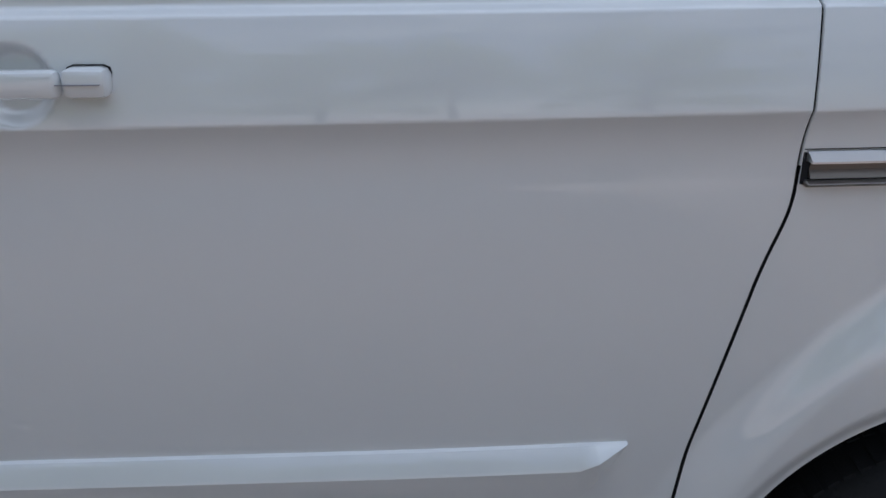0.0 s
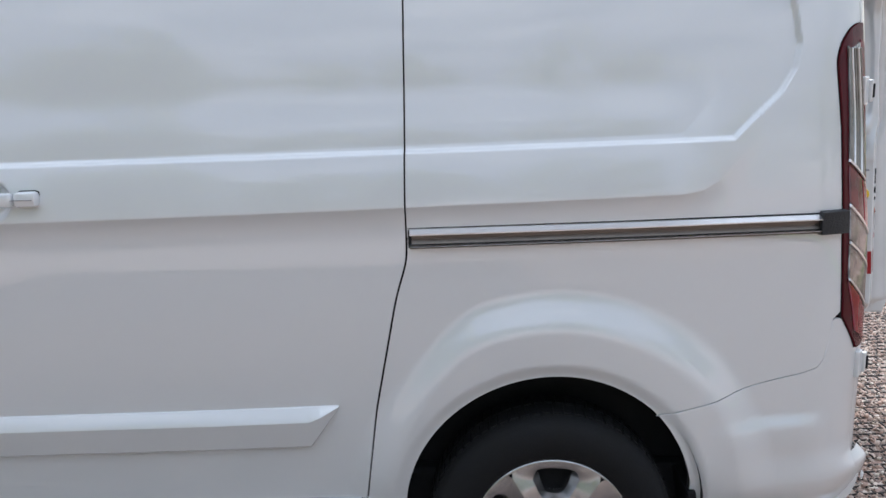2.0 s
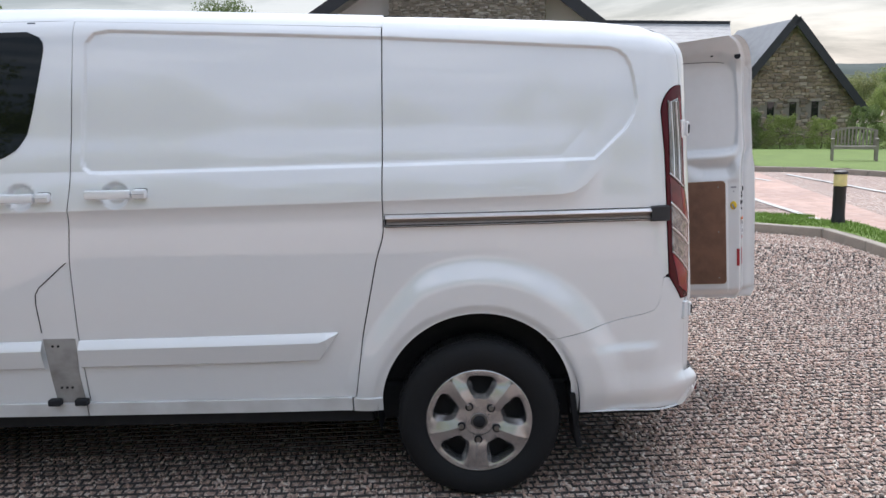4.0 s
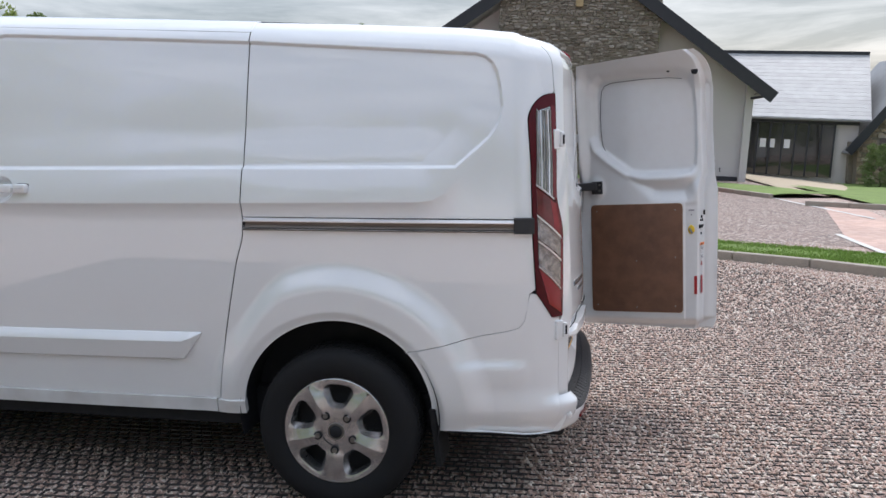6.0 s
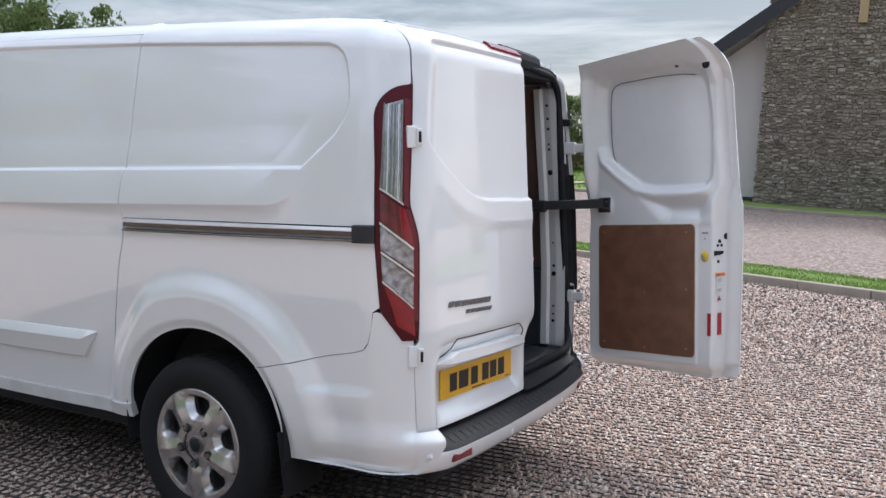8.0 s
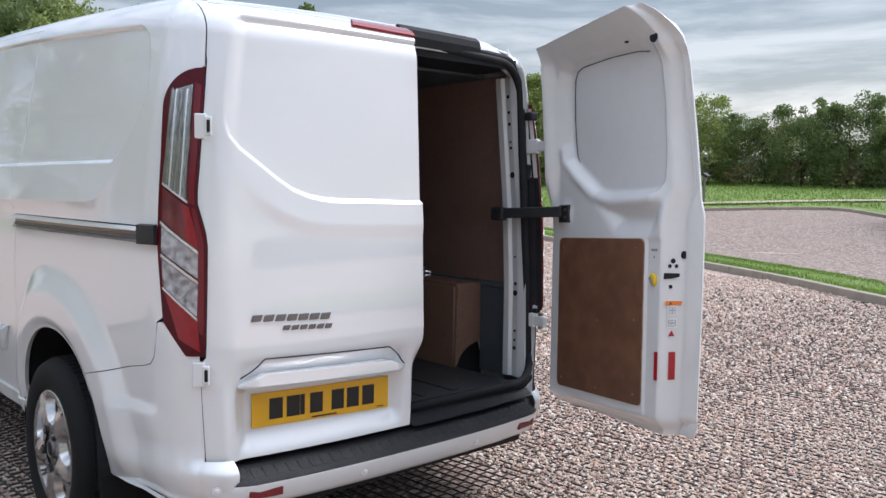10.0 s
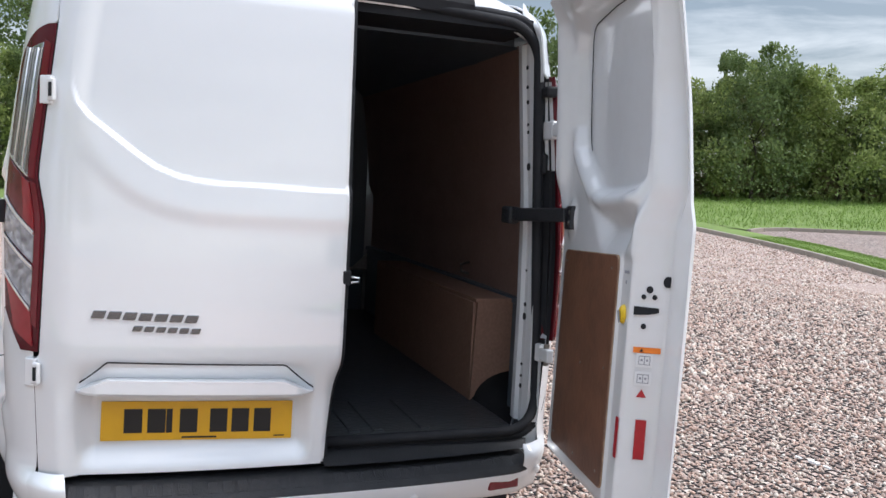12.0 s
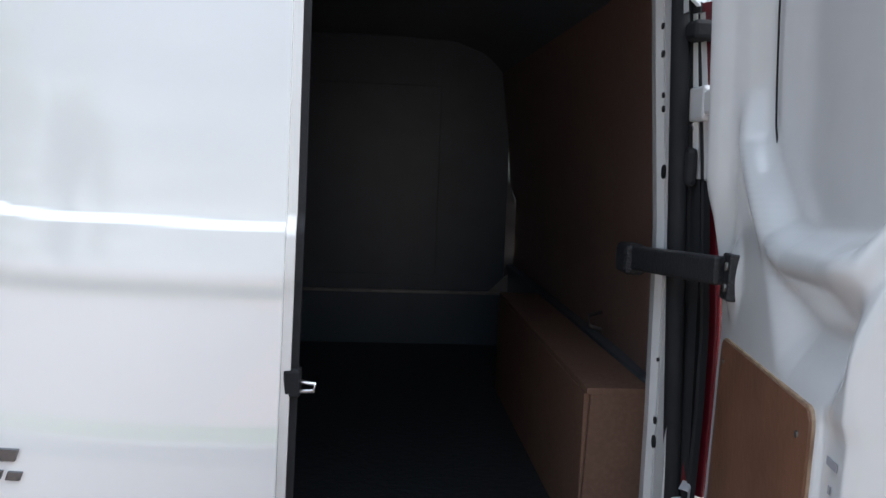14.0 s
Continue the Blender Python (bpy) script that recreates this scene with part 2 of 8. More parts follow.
def inside_by(poly, x, y):
    """Signed distance of points to a polygon, positive inside."""
    x, y = np.asarray(x, float), np.asarray(y, float)
    best, inside = np.full(x.shape, 1e9), np.zeros(x.shape, bool)
    for (ax, ay), (bx, by) in zip(poly, poly[1:] + poly[:1]):
        t = np.clip(((x - ax) * (bx - ax) + (y - ay) * (by - ay)) / ((bx - ax) ** 2 + (by - ay) ** 2 + 1e-12), 0, 1)
        best = np.minimum(best, np.hypot(x - ax - t * (bx - ax), y - ay - t * (by - ay)))
        if by != ay:
            inside ^= ((ay > y) != (by > y)) & (x < ax + (bx - ax) * (y - ay) / (by - ay))
    return np.where(inside, best, -best)


# ---------------------------------------------------------------- ground levels
def level(x, y):
    """Height of the ground: flat where the van stands, rising towards the hedge."""
    s = -0.6 * np.asarray(x) + 0.8 * (np.asarray(y) - 8)
    k = np.clip((6 - np.asarray(x)) / 8, 0, 1)
    dip = 0.034 * np.clip(np.hypot(np.asarray(x), np.asarray(y) + 3) - 21, 0, 16) * np.clip((np.asarray(x) - 6.5) / 2.5, 0, 1)
    return -dip + k * (0.05 * np.clip(s - 9, 0, 14)) + k * 0.06 * np.clip(s - 23, 0, 18) + 0.02 * np.clip(s - 41, 0, 60)


# ---------------------------------------------------------------- the van's skin
# u runs along the near side (metres), round the rear corner and across the rear; z runs up the skin and over on to the roof.
MID, CORNER, LONG, FLAT = 0.957, 0.20, 0.968, 0.768
ARC = CORNER * math.pi / 2
RECESS_SIDE = [(-1.53, 1.43), (-1.525, 1.40), (-1.50, 1.38), (-1.46, 1.376), (0.474, 1.387), (0.60, 1.50), (0.635, 1.555), (0.648, 1.62), (0.638, 1.70), (0.626, 1.748), (0.608, 1.784), (0.580, 1.808), (0.545, 1.820),
               (-0.37, 1.876), (-1.42, 1.925), (-1.475, 1.915), (-1.505, 1.88)]
RECESS_REAR = [(0.345, 1.838), (0.318, 1.825), (0.300, 1.795), (0.272, 1.56), (0.274, 1.51), (0.288, 1.465), (0.320, 1.428), (0.44, 1.335), (0.49, 1.302), (0.545, 1.280), (0.61, 1.268), (0.70, 1.264), (1.40, 1.250), (1.40, 1.832)]
BAND = [(-3.0, 3.0), (-3.0, 1.221), (0.34, 1.2544), (0.39, 1.262), (0.435, 1.285), (0.52, 1.372), (0.60, 1.46), (0.66, 1.60), (0.70, 3.0)]


def roof_height(x):
    return np.interp(x, [-2.5, -1.6, -0.35, 0.5, 0.72, 0.84, 0.95], [2.036, 2.024, 1.970, 1.930, 1.910, 1.894, 1.874])


ROLL = 0.115


def skin(u, z, lift=0.0, plain=False):
    u, z = np.broadcast_arrays(np.asarray(u, float), np.asarray(z, float))
    ang = np.clip((u - FLAT) / ARC, 0, 1) * math.pi / 2
    xb = np.where(u < FLAT, u, FLAT + CORNER * np.sin(ang))
    yb = np.where(u < FLAT, 0, CORNER * (1 - np.cos(ang))) + np.maximum(u - FLAT - ARC, 0)
    nx, ny = np.sin(ang), -np.cos(ang)
    top = roof_height(xb - 0.06) - ROLL
    roll = np.clip((z - top) / ROLL, 0, math.pi / 2)
    zz = np.where(z > top, top + ROLL * np.sin(roll), z)
    inward = np.where(z > top, ROLL * (1 - np.cos(roll)), 0)
    side = 1 - np.clip(yb / MID, 0, 1)
    taper = 0.035 * np.maximum(xb - 0.06 + 1.0, 0) ** 1.8
    tumble = 0.14 * np.maximum(zz - 1.1, 0) ** 1.6
    tuck = 0.105 * np.maximum(1.15 - zz, 0) ** 1.7 * (1 - 0.55 * smooth01(0.10, 0.45, xb))
    x = xb
    y = yb + (taper + tumble + tuck) * side
    bow = 0.12 * np.minimum(np.abs(y - MID), 0.757) ** 2.5
    lean = 0.052 * np.maximum(zz - 0.82, 0) * np.clip((xb - 0.2) / 0.768, 0, 1) ** 2
    x = x - bow - lean
    if plain:
        return np.stack([x - nx * inward, y - ny * inward, zz], -1)
    # pressings of the side
    at_side = 1 - smooth01(0.80, 0.92, u)
    fade = 1 - smooth01(0.28, 0.56, x)
    band = inside_by(BAND, x, zz)
    d = 0.0265 * np.clip(1 + band / 0.110, 0, 1) ** 2.7 * (band <= 0) * fade
    d = d + fade * np.where(band > 0, 0.0265 - 0.0165 * np.clip(band / 0.15, 0, 1) ** 1.5 - 0.010 * smooth01(1.39, 1.55, zz), 0)
    for hx in (-1.400, -1.772):
        d = d - 0.024 * (1 - smooth01(0.036, 0.060, np.hypot(x - hx, (zz - 1.293) * 1.08)))
    d = d - 0.014 * smooth01(-0.004, 0.0075, inside_by(RECESS_SIDE, x, zz))
    r = np.hypot(x, zz - 0.385)
    over = smooth01(0.22, 0.52, zz)
    reach = 0.515 - 0.07 * smooth01(0.18, 0.42, -x)
    flare = 0.038 * (1 - smooth01(0.0, 0.12, r - reach)) - 0.012 * (1 - smooth01(0.398, 0.44, r))
    d = d + flare * over
    # the fold along the bumper's flank, its lower lip
    fold = 0.588 + 0.015 * (x - 0.4)
    d = d + 0.013 * smooth01(0.40, 0.60, x) * (1 - smooth01(0.68, 0.80, x)) * np.where(zz < fold, 1 - smooth01(0.0, 0.16, fold - zz), 1 - smooth01(0.0, 0.045, zz - fold)) * at_side
    # pressings of the rear doors
    ys = np.where(y > MID, 2 * MID - y, y)
    at_rear = smooth01(1.02, 1.10, u)
    deep = inside_by(RECESS_REAR, ys, zz)
    e = -0.017 * smooth01(-0.003, 0.010, deep) + 0.0045 * smooth01(-0.125, -0.075, deep) * (1 - smooth01(-0.085, 0.0, deep) * 0.5) * smooth01(0.26, 0.46, ys)
    e = e - 0.034 * smooth01(0.290, 0.355, ys) * (1 - smooth01(0.895, 0.948, ys)) * smooth01(0.462, 0.532, zz) * (1 - smooth01(0.665, 0.78, zz))
    e = e - 0.030 * (1 - smooth01(0.64, 0.80, zz))
    out = np.where(at_side > 0, d * at_side, 0) + e * at_rear + lift
    cr, sr = np.where(z > top, np.cos(roll), 1.0), np.where(z > top, np.sin(roll), 0.0)
    return np.stack([x + nx * (out * cr - inward), y + ny * (out * cr - inward), zz + out * sr], -1)


def skin_normal(u, z):
    h = 0.002
    a = skin(np.asarray(u) + h, z) - skin(np.asarray(u) - h, z)
    b = skin(u, np.asarray(z) + h) - skin(u, np.asarray(z) - h)
    n = np.cross(a, b)
    return n / np.maximum(np.linalg.norm(n, axis=-1, keepdims=True), 1e-9)


def u_of_x(x, z):
    """Where along the skin a place x lies, up to the rear corner."""
    lo, hi = np.broadcast_arrays(np.asarray(x, float) - 0.3, np.asarray(z, float) * 0 + 1.0)
    lo, hi = lo.copy(), np.full(lo.shape, 1.0)
    for _ in range(34):
        m = (lo + hi) / 2
        less = skin(m, z, plain=True)[..., 0] < x
        lo, hi = np.where(less, m, lo), np.where(less, hi, m)
    return (lo + hi) / 2


def u_of_y(y, z):
    """Where along the skin a place y lies, from the rear corner on."""
    shape = np.broadcast(np.asarray(y, float), np.asarray(z, float)).shape
    lo, hi = np.full(shape, 0.80), np.full(shape, 2.2)
    for _ in range(34):
        m = (lo + hi) / 2
        less = skin(m, z, plain=True)[..., 1] < y
        lo, hi = np.where(less, m, lo), np.where(less, hi, m)
    return (lo + hi) / 2


def sheet(name, us, zs, material, parent, label="", lift=0.0, edge=0.007, mirror=False, sides="lrbt", extra=None):
    """A panel of the skin over a grid of (u, z), with its edges folded inwards."""
    P, N = skin(us, zs, lift), skin_normal(us, zs)
    n, m = us.shape
    V, W = [P.reshape(-1, 3)], [N.reshape(-1, 3)]
    F = [(i * m + j, i * m + j + 1, (i + 1) * m + j + 1, (i + 1) * m + j) for i in range(n - 1) for j in range(m - 1)]
    k = n * m
    lines = {"b": (P[0], N[0], P[0] - P[1]), "t": (P[-1], N[-1], P[-1] - P[-2]), "l": (P[:, 0], N[:, 0], P[:, 0] - P[:, 1]), "r": (P[:, -1], N[:, -1], P[:, -1] - P[:, -2])}
    for s in sides if edge else "":
        p, q, w = lines[s]
        w = w / np.maximum(np.linalg.norm(w, axis=-1, keepdims=True), 1e-9)
        c = len(p)
        V += [p, p - q * 0.004 + w * 0.0012, p - q * edge]
        W += [(q + w) / np.maximum(np.linalg.norm(q + w, axis=-1, keepdims=True), 1e-6), w, w]
        for r in range(2):
            F += [(k + r * c + i, k + r * c + i + 1, k + (r + 1) * c + i + 1, k + (r + 1) * c + i) for i in range(c - 1)]
        k += 3 * c
    V, W = np.concatenate(V), np.concatenate(W)
    if mirror:
        V, W = V * (1, -1, 1) + (0, 2 * MID, 0), W * (1, -1, 1)
    if extra is not None:
        V, W = extra(V, W)
    return link_mesh(name, V, F, material, parent, label, normals=W)


def rows(z0, z1, step=0.012):
    return np.linspace(z0, z1, max(2, int(abs(z1 - z0) / step) + 1))


def span(left, right, zs, n):
    """A grid between two lines u = left(z) and u = right(z)."""
    l, r = left(zs), right(zs)
    t = np.linspace(0, 1, n)[None, :]
    return l[:, None] * (1 - t) + r[:, None] * t, np.repeat(zs[:, None], n, 1)


GAP = 0.0029


def line_x(pts, off=0.0):
    zz, xx = [p[1] for p in pts], [p[0] for p in pts]
    return lambda z: u_of_x(np.interp(z, zz, xx) + off, z)


def eased(pts, n=80, soft=0.03):
    """A polyline in z, rounded at its bends."""
    zz = np.linspace(pts[0][1], pts[-1][1], n)
    xx = np.interp(zz, [p[1] for p in pts], [p[0] for p in pts])
    k = max(1, int(soft / (zz[1] - zz[0])))
    pad = np.pad(xx, k, mode="edge")
    pad[:k] = 2 * xx[0] - xx[1:k + 1][::-1]
    pad[-k:] = 2 * xx[-1] - xx[-k - 1:-1][::-1]
    sm = np.convolve(pad, np.ones(2 * k + 1) / (2 * k + 1), "valid")
    return list(zip(sm, zz))


DOOR_REAR = eased([(-0.518, 0.36), (-0.509, 0.393), (-0.465, 0.696), (-0.397, 1.016), (-0.366, 1.11), (-0.365, 1.25), (-0.362, 1.40), (-0.352, 2.02)])
DOOR_FRONT = eased([(-1.604, 0.36), (-1.605, 0.443), (-1.614, 0.707), (-1.611, 1.025), (-1.592, 1.218), (-1.576, 1.33), (-1.548, 2.02)])
LAMP_OUT = eased([(0.789, 0.80), (0.789, 0.90), (0.773, 1.13), (0.771, 1.193), (0.762, 1.403), (0.748, 1.56), (0.740, 1.70)], soft=0.02)
REAR_EDGE = 0.202


def rear_edge(z):
    return u_of_y(np.interp(z, [0.4, 0.8, 1.7, 1.95], [0.200, 0.204, 0.240, 0.262]), z)


def lamp_inner(z):
    """The lamp's edge beside the rear door: it steps out below the middle."""
    y = np.interp(z, [0.78, 1.13, 1.17, 1.26, 1.30, 1.70], [0.204, 0.216, 0.213, 0.196, 0.198, 0.240])
    return u_of_y(y, z)


def far_lamp_inner(z):
    return u_of_y(np.interp(z, [0.78, 0.95, 1.1, 1.2, 1.4, 1.63, 1.7], [0.182, 0.172, 0.170, 0.176, 0.184, 0.199, 0.205]), z)


def lamp_round(z):
    """How far the lamp's rounded top has drawn in towards the door."""
    return 1 - np.sqrt(1 - np.clip((np.asarray(z) - 1.555) / 0.115, 0, 1) ** 2)


van = empty("panel_van")
tagged(van, "white medium panel van parked on gravel, one rear door open", "van")

# sliding side door, roof edge to sill
zs = np.concatenate([rows(0.432, 1.18, 0.016), rows(1.19, 1.44, 0.0035), rows(1.455, 1.76, 0.02), rows(1.775, 1.905, 0.0035)])
tops = np.interp(np.linspace(0, 1, 150), [0, 1], [1.965, 1.916])
us, zz = span(line_x(DOOR_FRONT, GAP), line_x(DOOR_REAR, -GAP), zs, 150)
zz = zz + (tops - 1.905)[None, :] * smooth01(1.5, 1.905, zz)
sliding_door = sheet("sliding_door", us, zz, M_PAINT, van, "white sliding side door with a recessed upper panel")

# rear quarter: upper part, and the part round the wheel arch
zs = np.concatenate([rows(1.168, 1.44, 0.0035), rows(1.452, 1.56, 0.008), rows(1.566, 1.70, 0.006), rows(1.71, 1.775, 0.008), rows(1.780, 1.875, 0.0035), rows(1.882, 1.985, 0.008)])


def upper_right(z):
    k = lamp_round(z)
    return (line_x(LAMP_OUT, -0.003)(np.minimum(z, 1.70)) * (1 - k) + (rear_edge(z) - 0.004) * k)


ua, za = span(line_x(DOOR_REAR, GAP), line_x([(0.71, 1.1), (0.70, 2.0)]), zs, 200)
ub, zb = span(line_x([(0.7105, 1.1), (0.7005, 2.0)]), upper_right, zs, 22)
us, zz = np.concatenate([ua, ub], 1), np.concatenate([za, zb], 1)
quarter = sheet("quarter_panel", us, zz, M_PAINT, van, "white rear quarter panel with a flared wheel arch", sides="lrt")

ARCH_R, ARCH_Z = 0.398, 0.385
JOINT = [(0.20, 0.640), (0.282, 0.660), (0.45, 0.698), (0.584, 0.732), (0.68, 0.750), (0.725, 0.764), (0.745, 0.790), (0.757, 0.84), (0.764, 0.90)]


def ring_limits(th):
    """Inner and outer reach of the quarter panel round the wheel, by angle."""
    c, s = math.cos(th), math.sin(th)

    def cast(poly):
        hits = []
        for (ax, az), (bx, bz) in zip(poly, poly[1:]):
            det = c * (az - bz) - s * (ax - bx)
            if abs(det) < 1e-9:
                continue
            px, pz = ax, az - ARCH_Z
            r = (px * (az - bz) - pz * (ax - bx)) / det
            t = (c * pz - s * px) / det
            if r > 0 and -1e-6 <= t <= 1 + 1e-6:
                hits.append(r)
        return sorted(hits)

    j = cast(JOINT)
    if th < math.atan2(0.90 - ARCH_Z, 0.764):
        return j[0] + 0.003, max(j[-1] - 0.003, j[0] + 0.0035)
    outer = cast([(x + GAP, z) for x, z in DOOR_REAR if z < 1.168] + [(-0.365 + GAP, 1.168), (0.771, 1.168)] + [(0.772 - 0.003, 1.168), (0.774 - 0.003, 1.10), (0.786, 0.902), (0.764, 0.90)])
    outer = outer[0] if outer else None
    inner = ARCH_R
    if j and th < math.atan2(0.660 - ARCH_Z, 0.282) + 0.002:
        inner = max(inner, j[0] + 0.003)
    return inner, max(outer or inner + 0.01, inner + 0.004)


ths = np.unique(np.concatenate([np.linspace(math.atan2(0.764 - ARCH_Z, 0.725) + 0.002, math.atan2(0.90 - ARCH_Z, 0.764) - 0.001, 30), np.linspace(math.atan2(0.90 - ARCH_Z, 0.764) + 0.001, math.atan2(0.276, 0.282), 40), np.linspace(math.atan2(0.276, 0.282), math.radians(181.5), 150),
                                [math.atan2(1.168 - ARCH_Z, -0.362), math.atan2(1.168 - ARCH_Z, 0.769)]]))
lim = np.array([ring_limits(t) for t in ths])
f = np.linspace(0, 1, 56)[:, None]
rr = lim[:, 0][None, :] * (1 - f) + lim[:, 1][None, :] * f
xx, zz = rr * np.cos(ths)[None, :], ARCH_Z + rr * np.sin(ths)[None, :]
xx, zz = xx[:, ::-1], zz[:, ::-1]
sheet("arch_panel", u_of_x(xx, zz), zz, M_PAINT, van, "white flared wheel arch", sides="blr", edge=0.016)

# sills below the doors
for a, b in ((-0.515, -0.394), (-1.615, -0.521), (-2.75, -1.620)):
    zs = rows(0.372, 0.428, 0.008)
    us, zz = span(line_x([(a, 0.3), (a, 0.5)], 0.001), line_x([(b, 0.3), (b, 0.5)], -0.001), zs, 24)
    bulge = sheet("sill", us, zz, M_SILL, van, "white sill, dirty along its lower edge", lift=0.010, edge=0.03)

# dark rubber behind the door joints
for pts in (DOOR_REAR, DOOR_FRONT):
    zs = rows(0.36, 2.0, 0.03)
    us, zz = span(line_x(pts, -0.02), line_x(pts, 0.02), zs, 2)
    sheet("door_seal", us, zz, M_BLACK, van, "black rubber seal", lift=-0.012, edge=0)
us = np.repeat(np.linspace(-1.54, -0.28, 40)[None, :], 2, 0)
sheet("door_seal", us, np.stack([np.linspace(1.943, 1.894, 40), np.linspace(1.988, 1.938, 40)]), M_BLACK, van, "", lift=-0.010, edge=0)
zs = np.array([[0.0], [0.03]])
jx = np.linspace(0.295, 0.74, 30)
jz = np.interp(jx, [p[0] for p in JOINT[:7]], [p[1] for p in JOINT[:7]])
sheet("joint_seal", np.stack([u_of_x(jx, jz)] * 2), np.stack([jz - 0.02, jz + 0.02]), M_BLACK, van, "", lift=-0.012, edge=0)
zs = rows(0.42, 1.93, 0.03)
us = np.stack([rear_edge(zs) - 0.03, rear_edge(zs) + 0.03], 1)
sheet("door_seal", us, np.repeat(zs[:, None], 2, 1), M_BLACK, van, "", lift=-0.018, edge=0)

# cab door with its glass, and the roof edge strips over the doors
zs = np.concatenate([rows(0.432, 1.18, 0.03), rows(1.19, 1.43, 0.008), rows(1.45, 1.967, 0.03)])
us, zz = span(line_x([(-2.62, 0.3), (-2.62, 1.15), (-2.35, 2.0)]), line_x(DOOR_FRONT, -GAP), zs, 70)
cab_door = sheet("cab_door", us, zz, M_PAINT, van, "white cab door with a dark window")
zs = rows(1.43, 1.925, 0.02)
gl = lambda z: u_of_x(np.interp(z, [1.40, 1.95], [-2.52, -2.36]), z)
gr = lambda z: u_of_x(np.interp(z, [1.43, 1.44, 1.475, 1.529, 1.62, 1.75, 1.86, 1.89, 1.91, 1.925], [-1.87, -1.84, -1.78, -1.740, -1.716, -1.688, -1.668, -1.672, -1.69, -1.73]), z)
us, zz = span(gl, gr, zs, 40)
sheet("window", us, zz, M_GLASS, cab_door, "dark tinted side window", lift=0.003, edge=0.006)
us = np.repeat(np.linspace(-2.30, -0.352 + 0.06, 60)[None, :], 14, 0)
lo = np.interp(us[0], [-1.586, -0.30], [1.970, 1.920])
zz = lo[None, :] + (roof_height(us[0] - 0.06) - ROLL + ROLL * 1.5708 - lo)[None, :] * np.linspace(0, 1, 14)[:, None]
sheet("roof_rail", us, zz, M_PAINT, van, "white roof edge", sides="blr")
cant = (us, zz)

# roof
ur = np.concatenate([np.linspace(-2.36, 0.70, 50), np.linspace(0.72, FLAT + ARC, 24), FLAT + ARC + np.linspace(0.03, MID - CORNER - 0.012, 24)])
edge = skin(ur, roof_height(ur * 0 + np.minimum(ur, LONG) - 0.06) - ROLL + ROLL * 1.5708)
t = np.linspace(0, 1, 33)
V, F = [], []
for (x, y, z) in edge:
    ys = y + (2 * MID - 2 * y) * t
    crown = 0.030 * (1 - ((ys - MID) / 0.75) ** 2) - 0.030 * (1 - ((y - MID) / 0.75) ** 2)
    V += [(min(x, 0.742) if yy > 1.03 else x, yy, (min(z, 1.912) if x > 0.742 and yy > 1.03 else z) + c - 0.001) for yy, c in zip(ys, crown)]
for i in range(len(edge) - 1):
    F += [(i * 33 + j, (i + 1) * 33 + j, (i + 1) * 33 + j + 1, i * 33 + j + 1) for j in range(32)]
link_mesh("roof", V, F, M_PAINT, van, "white steel roof")

# bumper: flank and corner
cols = np.unique(np.concatenate([0.388 * np.sin(np.linspace(math.asin(0.282 / 0.388), math.pi / 2, 26)), np.linspace(0.392, 0.708, 34)]))
u_cols = np.concatenate([u_of_x(cols, 0.6), np.linspace(u_of_x(0.708, 0.6) + 0.008, u_of_y(REAR_EDGE, 0.6) - 0.001, 34)])
xc = skin(u_cols, 0.62)[:, 0]
u_joint, u_lamp, u_door = u_of_x(0.745, 0.79), u_of_x(0.789, 0.90), u_of_y(0.205, 0.80)
hi = np.interp(u_cols, np.concatenate([u_of_x(np.array([p[0] for p in JOINT[1:7]]), np.array([p[1] for p in JOINT[1:7]])), [u_of_x(0.764, 0.90), u_lamp, u_door]]), [p[1] for p in JOINT[1:7]] + [0.900, 0.897, 0.795]) - 0.003
lo = np.where(xc < 0.388, ARCH_Z + 0.409 * np.sqrt(np.maximum(1 - (xc / 0.388) ** 2, 0)), 0.335)
lo = np.where((xc >= 0.383) | (u_cols > 0.6), 0.335 - 0.017 * smooth01(0.5, 0.95, u_cols), lo)
f = np.concatenate([np.linspace(0, 0.14, 6)[:-1], np.linspace(0.14, 0.34, 30), np.linspace(0.34, 1, 26)[1:]])[:, None]
us, zz = np.repeat(u_cols[None, :], len(f), 0), lo[None, :] * (1 - f) + hi[None, :] * f


def bumper_lip(V, W):
    """The bumper swells out to its crease and tucks in below it, most of all round the corner."""
    turn = smooth01(0.45, 0.98, W[:, 0])
    ends = smooth01(0.40, 0.62, V[:, 0])

    def reach(z):
        q = np.clip((0.482 - z) / 0.052, 0, 1)
        return 0.030 * turn * q * q * (3 - 2 * q) + ends * (0.010 * smooth01(0.52, 0.432, z) - 0.034 * np.clip((0.425 - z) / 0.10, 0, 1.3) ** 1.5)

    k = reach(V[:, 2])
    W2 = W.copy()
    W2[:, 2] -= (reach(V[:, 2] + 0.003) - reach(V[:, 2] - 0.003)) / 0.006
    V = V + W * np.array([1, 1, 0]) * k[:, None]
    return V, W2 / np.linalg.norm(W2, axis=1, keepdims=True)


